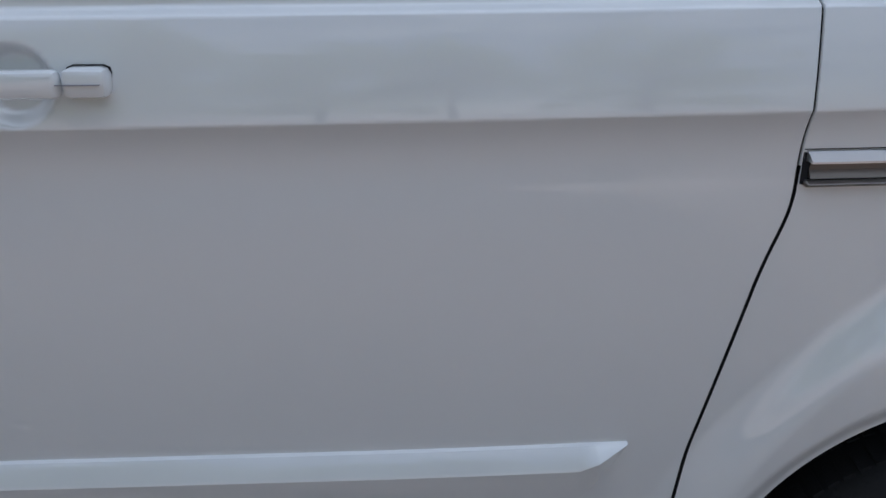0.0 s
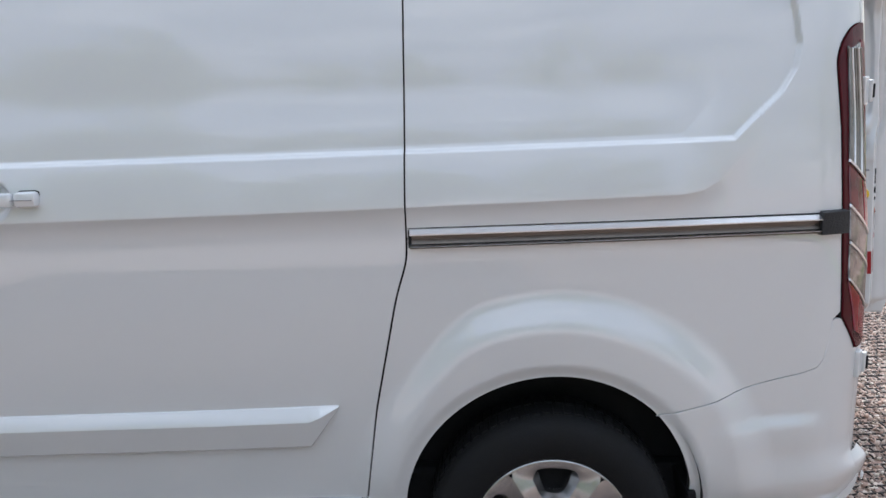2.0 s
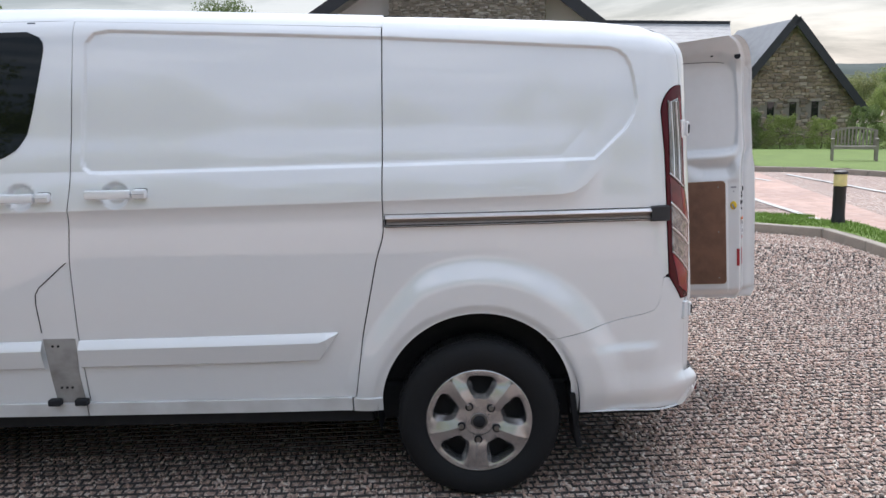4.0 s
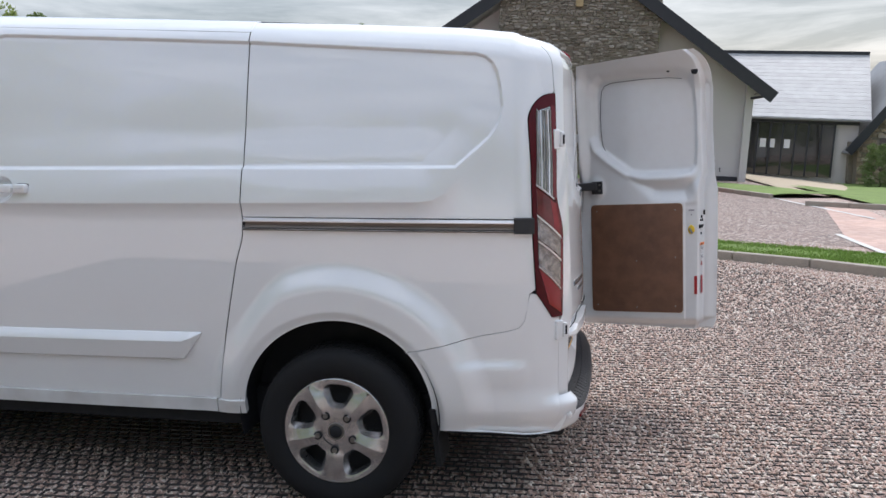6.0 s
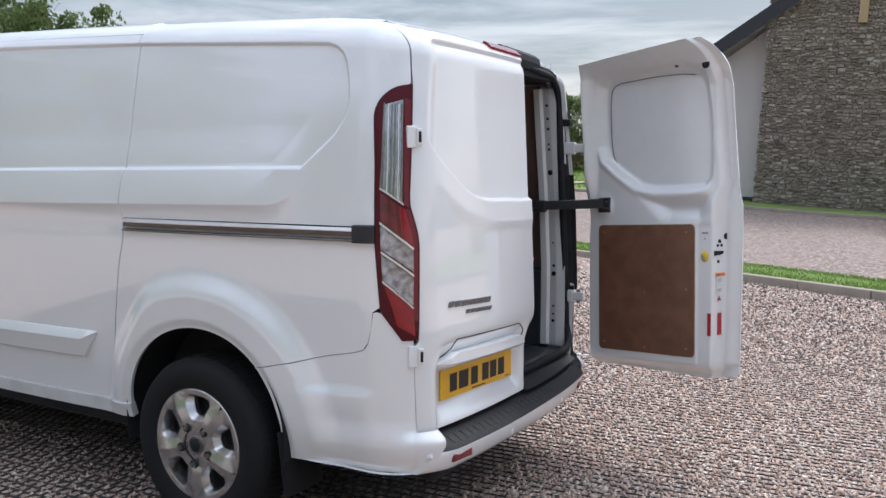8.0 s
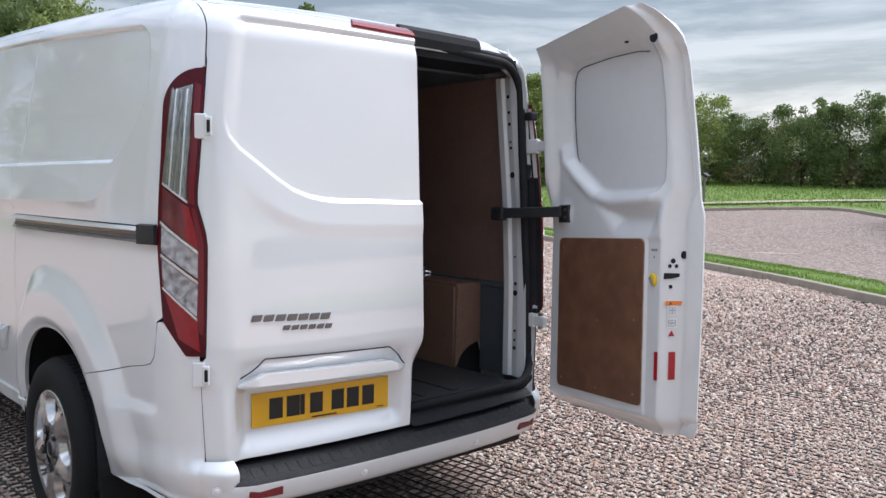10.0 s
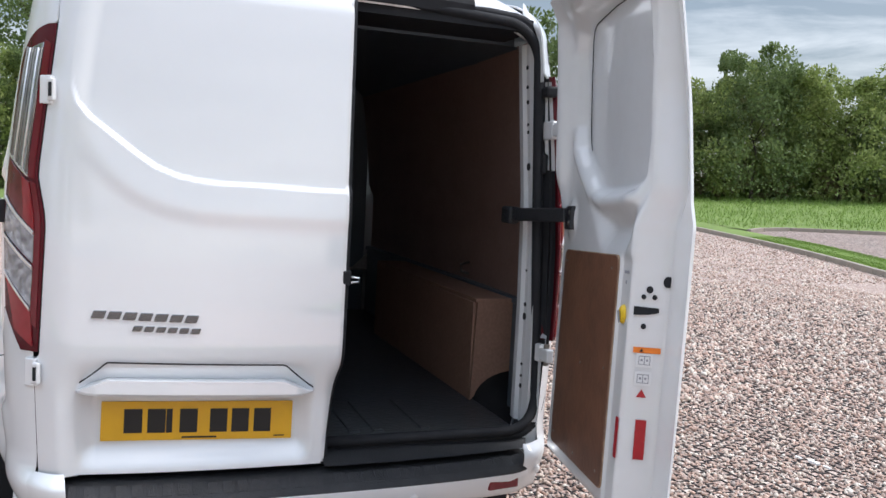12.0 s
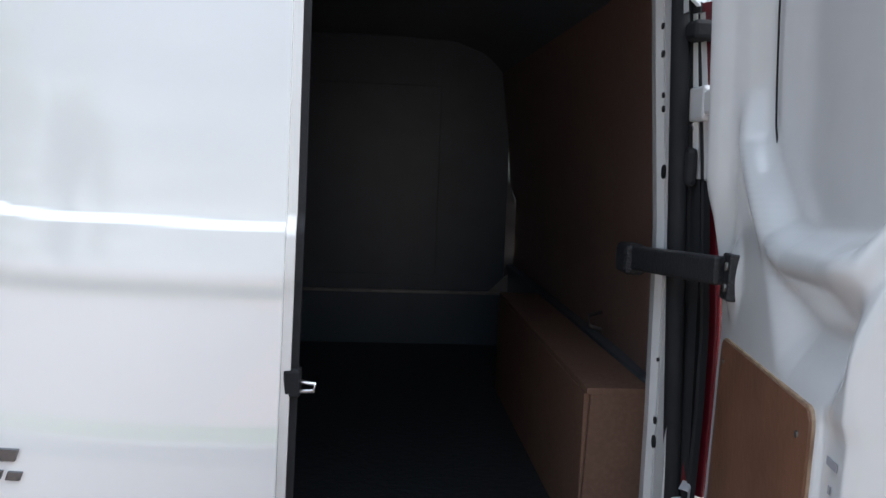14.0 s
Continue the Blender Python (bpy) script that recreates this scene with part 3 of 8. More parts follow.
bumper = empty("rear_bumper")
bumper.parent = van
ue, ze = span(lambda z: u_of_y(REAR_EDGE + 0 * z, 0.6 + 0 * z) - 0.004, lambda z: u_of_y(0.268 + 0 * z, 0.6 + 0 * z), rows(0.318, 0.470, 0.004), 20)
sheet("bumper_end", ue, ze, M_PAINT, bumper, "", extra=bumper_lip, edge=0.02, sides="b")
sheet("bumper_end", ue, ze, M_PAINT, bumper, "", extra=lambda V, W: ((lambda a: (a[0] * (1, -1, 1) + (0, 2 * MID, 0), a[1] * (1, -1, 1)))(bumper_lip(V, W))), edge=0.02, sides="b")
sheet("bumper_corner", us, zz, M_PAINT, bumper, "white painted bumper corner", extra=bumper_lip, edge=0.02, sides="bt")
sheet("bumper_corner", us, zz, M_PAINT, bumper, "", extra=lambda V, W: ((lambda a: (a[0] * (1, -1, 1) + (0, 2 * MID, 0), a[1] * (1, -1, 1)))(bumper_lip(V, W))), edge=0.02, sides="lbt")


def rear_base(y):
    return LONG - 0.12 * np.minimum(np.abs(y - MID), 0.757) ** 2.5 - 0.06 * smooth01(0.62, 0.80, np.abs(y - MID))


def sweep(name, profile, y0, y1, material, parent, label="", n=60):
    """A profile of (outward, z) drawn along the rear of the van."""
    ys = np.linspace(y0, y1, n)
    V = [(rear_base(y) + o, y, z) for y in ys for o, z in profile]
    m = len(profile)
    F = [(i * m + j, (i + 1) * m + j, (i + 1) * m + j + 1, i * m + j + 1) for i in range(n - 1) for j in range(m - 1)]
    F += [tuple(range(m)), tuple(range((n - 1) * m, n * m))]
    ob = link_mesh(name, V, F, material, parent, label)
    ob.data.set_sharp_from_angle(angle=radians(40))
    return ob


sweep("bumper_bar", [(-0.10, 0.320), (0.004, 0.314), (0.018, 0.318), (0.030, 0.334), (0.044, 0.372), (0.0465, 0.392), (0.042, 0.398), (0.030, 0.400), (-0.10, 0.400)], 0.212, 2 * MID - 0.212, M_PAINT, bumper, "white bumper bar with parking sensors")
sweep("step_pad", [(-0.06, 0.380), (0.040, 0.380), (0.0470, 0.396), (0.044, 0.403), (0.030, 0.414), (0.004, 0.428), (-0.06, 0.437)], 0.256, 2 * MID - 0.256, M_PAD, bumper, "black plastic step pad")
for y in np.linspace(0.30, 1.62, 34):
    bm = box((-0.010, -0.014, 0), (0.032, 0.014, 0.0032), bevel=0.0015)
    bmesh.ops.transform(bm, matrix=Matrix.Translation((rear_base(y) + 0.003, y, 0.4265)) @ Matrix.Rotation(radians(29), 4, "Y"), verts=bm.verts)
    part("tread", bm, M_PAD, bumper)
for y in (0.721, 1.245):
    part("parking_sensor", lathe([(0.0, 0.004), (0.009, 0.004), (0.0095, 0.0), (0.0115, 0.001), (0.0125, 0.0025), (0.014, -0.001)], Matrix.Translation((rear_base(y) + 0.0372, y, 0.356)) @ Matrix.Rotation(radians(90), 4, "Y"), 20), M_LABEL, bumper, smooth=True)
for s in (0, 1):
    corner_u = u_of_y(0.228, 0.6)
    spot, aim = skin(corner_u, 0.385).ravel(), skin_normal(corner_u, 0.385).ravel()
    spot = spot + aim * (1, 1, 0) * (0.045 * float(smooth01(0.45, 0.98, aim[0])) - 0.0015)
    y = spot[1] if not s else 2 * MID - spot[1]
    turn = math.atan2(aim[1], aim[0]) * (-1 if s else 1)
    part("parking_sensor", lathe([(0.0, 0.004), (0.009, 0.004), (0.0095, 0.0), (0.0115, 0.001), (0.0125, 0.0025), (0.014, -0.001)], Matrix.Translation((spot[0], y, 0.385)) @ Matrix.Rotation(turn, 4, "Z") @ Matrix.Rotation(radians(90), 4, "Y"), 20), M_LABEL, bumper, smooth=True)
    y = 0.362 if not s else 2 * MID - 0.362
    bm = box((-0.012, -0.055, -0.015), (0.004, 0.055, 0.015), bevel=0.004)
    bmesh.ops.transform(bm, matrix=Matrix.Translation((rear_base(y) + 0.0395, y, 0.362)) @ Matrix.Rotation(math.atan2(rear_base(y + .05) - rear_base(y - .05), -0.1) + math.pi, 4, "Z") @ pose(0, 0, 0, 0, 0, 0), verts=bm.verts)
    part("reflector", bm, M_REFLR, bumper, "dark red bumper reflector")

# ---------------------------------------------------------------- rear of the van
# left rear door, shut
zs = np.concatenate([rows(0.458, 0.50, 0.008), rows(0.506, 0.72, 0.007), rows(0.73, 1.14, 0.02), rows(1.15, 1.56, 0.006), rows(1.57, 1.76, 0.016), rows(1.77, 1.902, 0.006)])
door_end = lambda z: u_of_y(np.interp(z, [0.45, 0.62, 0.75, 1.2, 1.9], [0.968, 0.986, 1.004, 1.012, 1.016]), z)
door_start = lambda z: np.where((z > 0.79) & (z < 1.70), lamp_inner(z) + 0.005, np.where(z < 0.8, u_of_y(REAR_EDGE + 0 * z, 0.6 + 0 * z) + 0.001, rear_edge(z) + 0.002))
us, zz = span(door_start, door_end, zs, 150)
rear_door = sheet("rear_door", us, zz, M_PAINT, van, "white shut rear door with a number plate", edge=0.035)
us, zz = span(lambda z: door_end(z) - 0.02, lambda z: door_end(z) + 0.014, rows(0.455, 1.890, 0.02), 4)
sheet("door_flange", us, zz, M_INNERP, rear_door, "pale inner flange of the door", lift=-0.024, edge=0.012)
us, zz = span(lambda z: door_end(z) + 0.008, lambda z: door_end(z) + 0.026, rows(0.445, 1.905, 0.02), 4)
sheet("edge_seal", us, zz, M_BLACK, rear_door, "black rubber edge seal", lift=-0.036, edge=0.02)

# header over the doors
f = np.linspace(0, 1, 16)[:, None]


def rear_header(u0, u1, z0, name, label):
    u = np.linspace(u0, u1, 60)
    yb = CORNER + (u - FLAT - ARC)
    uu = np.where(yb > MID, 2 * MID - yb, yb) - CORNER + FLAT + ARC
    top = roof_height(LONG - 0.06) - ROLL + ROLL * 1.5708
    zg = z0 + (top - z0) * f
    P = skin(np.repeat(uu[None, :], 16, 0), np.repeat(zg, 60, 1))
    N = skin_normal(np.repeat(uu[None, :], 16, 0), np.repeat(zg, 60, 1))
    far = (yb > MID)[None, :]
    P[..., 1] = np.where(far, 2 * MID - P[..., 1], P[..., 1])
    N[..., 1] = np.where(far, -N[..., 1], N[..., 1])
    F = [(i * 60 + j, i * 60 + j + 1, (i + 1) * 60 + j + 1, (i + 1) * 60 + j) for i in range(15) for j in range(59)]
    link_mesh(name, P.reshape(-1, 3), F, M_PAINT, van, label, normals=N.reshape(-1, 3))


u_left = float(rear_edge(np.array(1.88))) + 0.0
us, zz = span(lambda z: rear_edge(z) - 0.03, lambda z: np.full(z.shape, u_left + 0.02), rows(1.902, 1.985, 0.008), 12)
sheet("roof_corner", us, zz, M_PAINT, van, "white roof corner", lift=-0.003, edge=0)
rear_header(u_left, FLAT + ARC + (1.012 - CORNER), 1.908, "roof_header", "white roof edge over the rear doors")
# over the open half the roof ends further in, where the seal sits
HEAD_Y = np.linspace(1.020, 1.700, 40)
head_in = 0.12 * np.abs(HEAD_Y - MID) ** 2.5
drop = 0.075 * smooth01(1.50, 1.72, HEAD_Y)
head = [(0.735, 1.916), (0.765, 1.912), (0.790, 1.900), (0.803, 1.880), (0.806, 1.860), (0.800, 1.832)]
V = [(x - i, y, z - d * q) for y, i, d in zip(HEAD_Y, head_in, drop) for (x, z), q in zip(head, (0.55, 0.7, 0.85, 1.0, 1.0, 0.9))]
link_mesh("roof_header", V, [(i * 6 + j, (i + 1) * 6 + j, (i + 1) * 6 + j + 1, i * 6 + j + 1) for i in range(39) for j in range(5)], M_PAINT, van, "white roof edge over the open doorway")
V = [(x - i + dx, y, z + dz) for y, i in zip(HEAD_Y[:25], head_in) for x, z, dx, dz in ((0.775, 1.909, 0, 0.0), (0.784, 1.908, 0.002, 0.004), (0.806, 1.892, 0.004, 0.002), (0.812, 1.868, 0.004, 0), (0.806, 1.836, 0.004, 0))]
link_mesh("gutter_seal", V, [(i * 5 + j, (i + 1) * 5 + j, (i + 1) * 5 + j + 1, i * 5 + j + 1) for i in range(24) for j in range(4)] + [(120, 121, 122, 123, 124), (4, 3, 2, 1, 0)], M_BLACK, van, "black rubber strip along the roof edge", smooth=False)

# high brake lamp
us, zz = span(lambda z: u_of_y(0.752 + (z - 1.866) * 0.55, z), lambda z: u_of_y(1.018 + 0 * z, z), rows(1.862, 1.912, 0.006), 20)
zz = zz - np.linspace(0.0, 0.006, 20)[None, :]
sheet("brake_lamp", us, zz, M_RED, rear_door, "red high-level brake lamp", lift=0.010, edge=0.016)

# grip over the number plate
gy = np.linspace(0.284, 0.938, 70)
g_top = np.interp(gy, [0.284, 0.300, 0.378, 0.850, 0.925, 0.938], [0.697, 0.706, 0.775, 0.762, 0.697, 0.688])
g_low = np.interp(gy, [0.284, 0.300, 0.925, 0.938], [0.690, 0.684, 0.668, 0.676])
prof_g = [(-0.060, 0, 0), (0.003, 0, 0), (0.010, 0.008, 0), (0.013, 0.014, 0), (0.015, 0, 0.010), (0.009, 0, 0.002), (-0.060, 0, 0)]
V = [(rear_base(y) + o - 0.002 - 0.030 * float(2 - smooth01(0, 0.075, np.array(y - 0.284)) - smooth01(0, 0.06, np.array(0.938 - y))), y, max(min(t_ - a, (t_ + l_) / 2), l_) if k < 4 else min(l_ + b, (t_ + l_) / 2)) for y, t_, l_ in zip(gy, g_top, g_low) for k, (o, a, b) in enumerate(prof_g)]
F = [(i * 7 + j, (i + 1) * 7 + j, (i + 1) * 7 + j + 1, i * 7 + j + 1) for i in range(69) for j in range(6)]
grip = link_mesh("grip", V, F, M_PAINT, rear_door, "white grip over the number plate")
grip.data.set_sharp_from_angle(angle=radians(22))
part("grip_gap", tube([(rear_base(y) + 0.0035 - 0.030 * float(2 - smooth01(0, 0.075, np.array(y - 0.284)) - smooth01(0, 0.06, np.array(0.938 - y))), y, t_ + 0.001) for y, t_ in zip(gy, g_top)], 0.0022, 6), M_BLACK, grip)

# number plate, with plain bars for its characters
PL = (np.array([0.876, 0.365, 0.654]), np.array([0.914, 0.884, 0.645]))
ey = Vector(PL[1] - PL[0]).normalized()
ez = Vector((-0.01, 0.0, 1.0))
ez = (ez - ey * ez.dot(ey)).normalized()
ex = ey.cross(ez)
pm = Matrix((ey, ez, ex)).transposed().to_4x4()
pm.translation = Vector(PL[0]) + ex * 0.004 - ez * 0.111
plate = part("number_plate", box((0, 0, -0.004), (0.521, 0.111, 0.002), pm, 0.0015), M_YELLOW, rear_door, "yellow rear number plate")
for x0 in (0.060, 0.122, 0.172, 0.208, 0.290, 0.350, 0.412):
    w = 0.016 if x0 == 0.172 else 0.048
    part("character_bar", box((x0, 0.022, 0.002), (x0 + w, 0.090, 0.0032), pm), M_INK, plate)
part("maker_bar", box((0.215, 0.006, 0.002), (0.31, 0.011, 0.0030), pm), M_INK, plate)
part("maker_bar", box((0.47, 0.008, 0.002), (0.50, 0.011, 0.0030), pm), M_INK, plate)


# badges as plain bars
def on_rear(y, z, lift):
    p = skin(u_of_y(np.array(y), np.array(z)), np.array(z))
    return Vector((float(p[0]) + lift, y, z))


for k in range(7):
    y = 0.338 + k * 0.0395
    a = on_rear(y + 0.017, 0.905 - k * 0.0018, 0.002)
    bm = box((-0.003, -0.0165, -0.0105), (0.003, 0.0165, 0.0105), bevel=0.002)
    for v in bm.verts:
        v.co.y += v.co.z * 0.35
    bmesh.ops.transform(bm, matrix=Matrix.Translation(a) @ Matrix.Rotation(radians(-8), 4, "Z"), verts=bm.verts)
    part("badge_bar", bm, M_BADGE, rear_door, "grey badge bar")
for k in range(6):
    y = 0.440 + k * 0.030
    a = on_rear(y + 0.013, 0.868 - k * 0.0014, 0.002)
    bm = box((-0.0025, -0.012, -0.0075), (0.0025, 0.012, 0.0075), bevel=0.0015)
    for v in bm.verts:
        v.co.y += v.co.z * 0.35
    bmesh.ops.transform(bm, matrix=Matrix.Translation(a) @ Matrix.Rotation(radians(-6), 4, "Z"), verts=bm.verts)
    part("badge_bar", bm, M_BADGE, rear_door, "grey badge bar")


# door hinges on the near corner
def hinge(z, y, side=1):
    root = part("hinge", box((-0.02, -0.026, -0.038), (0.009, 0.010, 0.038), bevel=0.004), M_PAINT, van, "white painted door hinge")
    part("hinge_leaf", box((0.004, 0.006, -0.029), (0.018, 0.027, 0.029), bevel=0.004), M_INNERP, root)
    part("hinge_pin", cyl(0.0055, 0.036, Matrix.Translation((0.017, 0.018, 0)), 12), M_BLACK, root)
    root.matrix_basis = Matrix.Translation((0.0, 0, 0)) @ Matrix.Translation((float(skin(u_of_y(np.array(y), np.array(z)), np.array(z))[0]) + 0.004, y, z)) @ Matrix.Rotation(radians(-38), 4, "Z")
    return root


hinge(1.492, 0.222)
hinge(0.742, 0.196)


# tail lamps
def lamp(mirror):
    lamp_z = np.concatenate([rows(0.798, 0.90, 0.006), rows(0.91, 1.56, 0.014), rows(1.566, 1.668, 0.006)])
    bottom = lambda z: np.interp(z, [0.79, 0.90], [0.62, 0.0])
    top = lamp_round

    def out(z):
        k = np.clip(np.maximum(bottom(z) * (z < 0.90), top(z) * (z > 1.5)), 0, 0.97)
        a, b = line_x(LAMP_OUT)(np.clip(z, 0.81, 1.69)), lamp_inner(z)
        return a + (b - a) * k

    inner = far_lamp_inner if mirror else lamp_inner
    out_ = 0.014 if mirror else 0.0
    us, zz = span(lambda z: np.minimum(out(z), inner(z) - 0.002), inner, lamp_z, 26)
    gz = np.repeat(lamp_z[:, None], 2, 1)
    gu = np.stack([us[:, 0] - 0.0045, us[:, -1] + 0.0035], 1)
    body = sheet("tail_lamp", us, zz, M_DRED, van, "tall red and clear tail lamp", lift=0.006 + out_, edge=0.030 + out_, mirror=mirror)

    sheet("lamp_gasket", gu, gz, M_BLACK, body, "black lamp gasket", lift=0.0012, edge=0.012, mirror=mirror)

    def lens(name, corners, material, lift, label=""):
        """A lens patch; corners (f, z) anticlockwise from bottom left, f across the lamp."""
        c = np.array(corners, float)
        a, b = np.linspace(0, 1, 9)[:, None], np.linspace(0, 1, 9)[None, :]
        g = ((1 - a) * (1 - b))[..., None] * c[0] + ((1 - a) * b)[..., None] * c[1] + (a * b)[..., None] * c[2] + (a * (1 - b))[..., None] * c[3]
        z = g[..., 1]
        o = line_x(LAMP_OUT)(np.clip(z, 0.81, 1.69))
        u = o + (inner(z) - o) * g[..., 0]
        return sheet(name, u, z, material, body, label, lift=0.006 + lift + out_, edge=0.006, mirror=mirror)

    lens("upper_lens", [(0.15, 1.323), (0.76, 1.268), (0.76, 1.618), (0.28, 1.600)], M_CLEAR, 0.003, "clear upper lens")
    for fx in (0.18, 0.30, 0.40, 0.50, 0.60, 0.71):
        lens("upper_rib", [(fx, 1.312 - (fx - .24) * .08), (fx + 0.03, 1.310 - (fx - .24) * .08), (fx + 0.045 + 0.10 * (0.76 - fx), 1.604), (fx + 0.015 + 0.10 * (0.76 - fx), 1.602)], M_BRIGHT if fx in (0.30, 0.60) else M_STEEL, 0.006)
    lens("lens_rim", [(0.13, 1.316), (0.79, 1.261), (0.79, 1.267), (0.13, 1.323)], M_BRIGHT, 0.006)
    lens("lens_rim", [(0.13, 1.323), (0.152, 1.319), (0.280, 1.604), (0.26, 1.608)], M_STEEL, 0.006)
    lens("inner_band", [(0.80, 0.875), (0.965, 0.862), (0.955, 1.245), (0.85, 1.250)], M_BANDR, 0.0025, "crimson inner band")
    lens("inner_band", [(0.80, 1.262), (0.955, 1.255), (0.955, 1.615), (0.80, 1.625)], M_BANDR, 0.0025, "crimson inner band")
    lens("red_lens", [(0.13, 1.211), (0.84, 1.118), (0.82, 1.248), (0.14, 1.305)], M_MIDRED, 0.004, "smoky red middle lens")
    lens("red_corner", [(0.62, 1.152), (0.84, 1.122), (0.82, 1.246), (0.64, 1.262)], M_RED, 0.0055, "bright red part of the middle lens")
    lens("clear_lens", [(0.11, 1.113), (0.84, 1.034), (0.84, 1.110), (0.12, 1.199)], M_CHEV, 0.005, "ribbed clear lens")
    lens("divider", [(0.11, 1.100), (0.84, 1.018), (0.84, 1.026), (0.11, 1.108)], M_BRIGHT, 0.008)
    lens("divider", [(0.11, 1.199), (0.84, 1.109), (0.84, 1.117), (0.11, 1.207)], M_BRIGHT, 0.008)
    lens("clear_lens", [(0.10, 1.010), (0.82, 0.918), (0.84, 1.016), (0.11, 1.097)], M_CHEV, 0.005, "ribbed clear lens")
    lens("divider", [(0.10, 1.001), (0.82, 0.908), (0.82, 0.914), (0.10, 1.007)], M_BRIGHT, 0.008)
    lens("lower_lens", [(0.40, 0.852), (0.90, 0.812), (0.82, 0.905), (0.11, 0.995)], M_RED, 0.004, "red lower lens")
    return body


lamp(False)
lamp(True)

# far side of the van
zs = np.concatenate([rows(0.80, 1.60, 0.03), rows(1.61, 1.985, 0.012)])
us, zz = span(lambda z: u_of_x(-2.62 + 0 * z, z), upper_right, zs, 60)
sheet("far_side", us, zz, M_PAINT, van, "white far side of the body", mirror=True, sides="rt")
zs = rows(0.43, 0.80, 0.02)
us, zz = span(lambda z: u_of_x(-2.62 + 0 * z, z), lambda z: u_of_x(-0.42 + 0 * z, z), zs, 30)
sheet("far_sill", us, zz, M_PAINT, van, "white lower body side", mirror=True, sides="b")
fl, fh = lim[:, 0][None, :], np.minimum(lim[:, 1], 0.56)[None, :]
fq = np.linspace(0, 1, 14)[:, None]
rr = fl * (1 - fq) + np.maximum(fl + 0.01, fh) * fq
sheet("arch_panel", u_of_x((rr * np.cos(ths))[:, ::-1], (ARCH_Z + rr * np.sin(ths))[:, ::-1]), (ARCH_Z + rr * np.sin(ths))[:, ::-1], M_PAINT, van, "white flared wheel arch", mirror=True, sides="b", edge=0.03)
us, zz = cant
sheet("roof_rail", us, zz, M_PAINT, van, "white roof edge", mirror=True, sides="b")

# door opening: pillar, rubber seal, step


def opening(y0, y1, z0, z1, r, n=10):
    """A rounded outline: up the right side, over the top; sharp on the left."""
    pts = [(y0, z0), (y1 - r, z0)]
    pts += [(y1 - r + r * math.sin(a), z0 + r - r * math.cos(a)) for a in np.linspace(0.1, math.pi / 2, n)]
    pts += [(y1 - 0.012 - r + r * math.cos(a), z1 - r + r * math.sin(a)) for a in np.linspace(0, math.pi / 2 - 0.1, n)]
    return pts + [(y0, z1 + 0.03)]


seal_line = [(y - 0.055 * max(0.0, z - 1.25), z) for y, z in opening(1.000, 1.714, 0.497, 1.832, 0.12)]
seal_x = lambda z: 0.838 - 0.055 * max(0.0, z - 0.9) + 0.03 * float(smooth01(0.62, 0.50, np.array(z)))
part("door_seal", tube([(seal_x(z), y, z) for y, z in seal_line], 0.017, 8), M_BLACK, van, "black rubber door seal", smooth=True)
part("door_seal", tube([(seal_x(z) - 0.012, y + 0.026, z + (0.018 if z > 1.75 else -0.018 if z < 0.55 else 0.0)) for y, z in seal_line], 0.016, 8), M_BLACK, van, "black rubber door seal", smooth=True)
# the body beside the opening, from the seal out to the corner: white above and below the lamp
def beside(z0, z1):
    zs = np.linspace(z0, z1, 16)
    edge = skin(rear_edge(zs) - 0.004, zs, -0.004)
    V = []
    for z, (ex_, ey_, ez_) in zip(zs, edge):
        ya = float(np.interp(z, [0.50, 0.56, 0.66, 1.25, 1.70, 1.80, 1.84], [1.62, 1.69, 1.714, 1.714, 1.688, 1.66, 1.61])) + 0.006
        xa, ya2 = seal_x(z) - 0.010, min(ya, 2 * MID - ey_)
        for q in np.linspace(0, 1, 8):
            V.append((xa + (ex_ - xa) * q, ya2 + (2 * MID - ey_ - ya2) * q ** 0.7, z + (ez_ - z) * q))
    F = [(i * 8 + k, (i + 1) * 8 + k, (i + 1) * 8 + k + 1, i * 8 + k + 1) for i in range(15) for k in range(7)]
    return link_mesh("rear_pillar", V, F, M_PAINT, van, "white body beside the open doorway")


beside(0.43, 0.785)
beside(1.645, 1.90)
def lamp_side(name, z0, z1, material, label, grow=0.0):
    """The recessed strip between the seal and the far lamp."""
    zs = np.linspace(z0, z1, 14)
    edge = skin(far_lamp_inner(zs) + 0.002, zs, 0.004)
    V = []
    for z, (ex_, ey_, _) in zip(zs, edge):
        ya = 1.714 - 0.055 * max(0.0, z - 1.25)
        V += [(seal_x(z) - 0.02, ya - 0.004, z), (seal_x(z) + grow, ya + 0.004, z), (seal_x(z) + 0.018 + grow, ya + 0.012, z), (ex_ - 0.014, 2 * MID - ey_ - 0.008, z), (ex_ + 0.016, 2 * MID - ey_ - 0.0045, z)]
    F = [(i * 5 + k, (i + 1) * 5 + k, (i + 1) * 5 + k + 1, i * 5 + k + 1) for i in range(13) for k in range(4)] + [(4, 3, 2, 1, 0), (65, 66, 67, 68, 69)]
    return link_mesh(name, V, F, material, van, label, smooth=False)


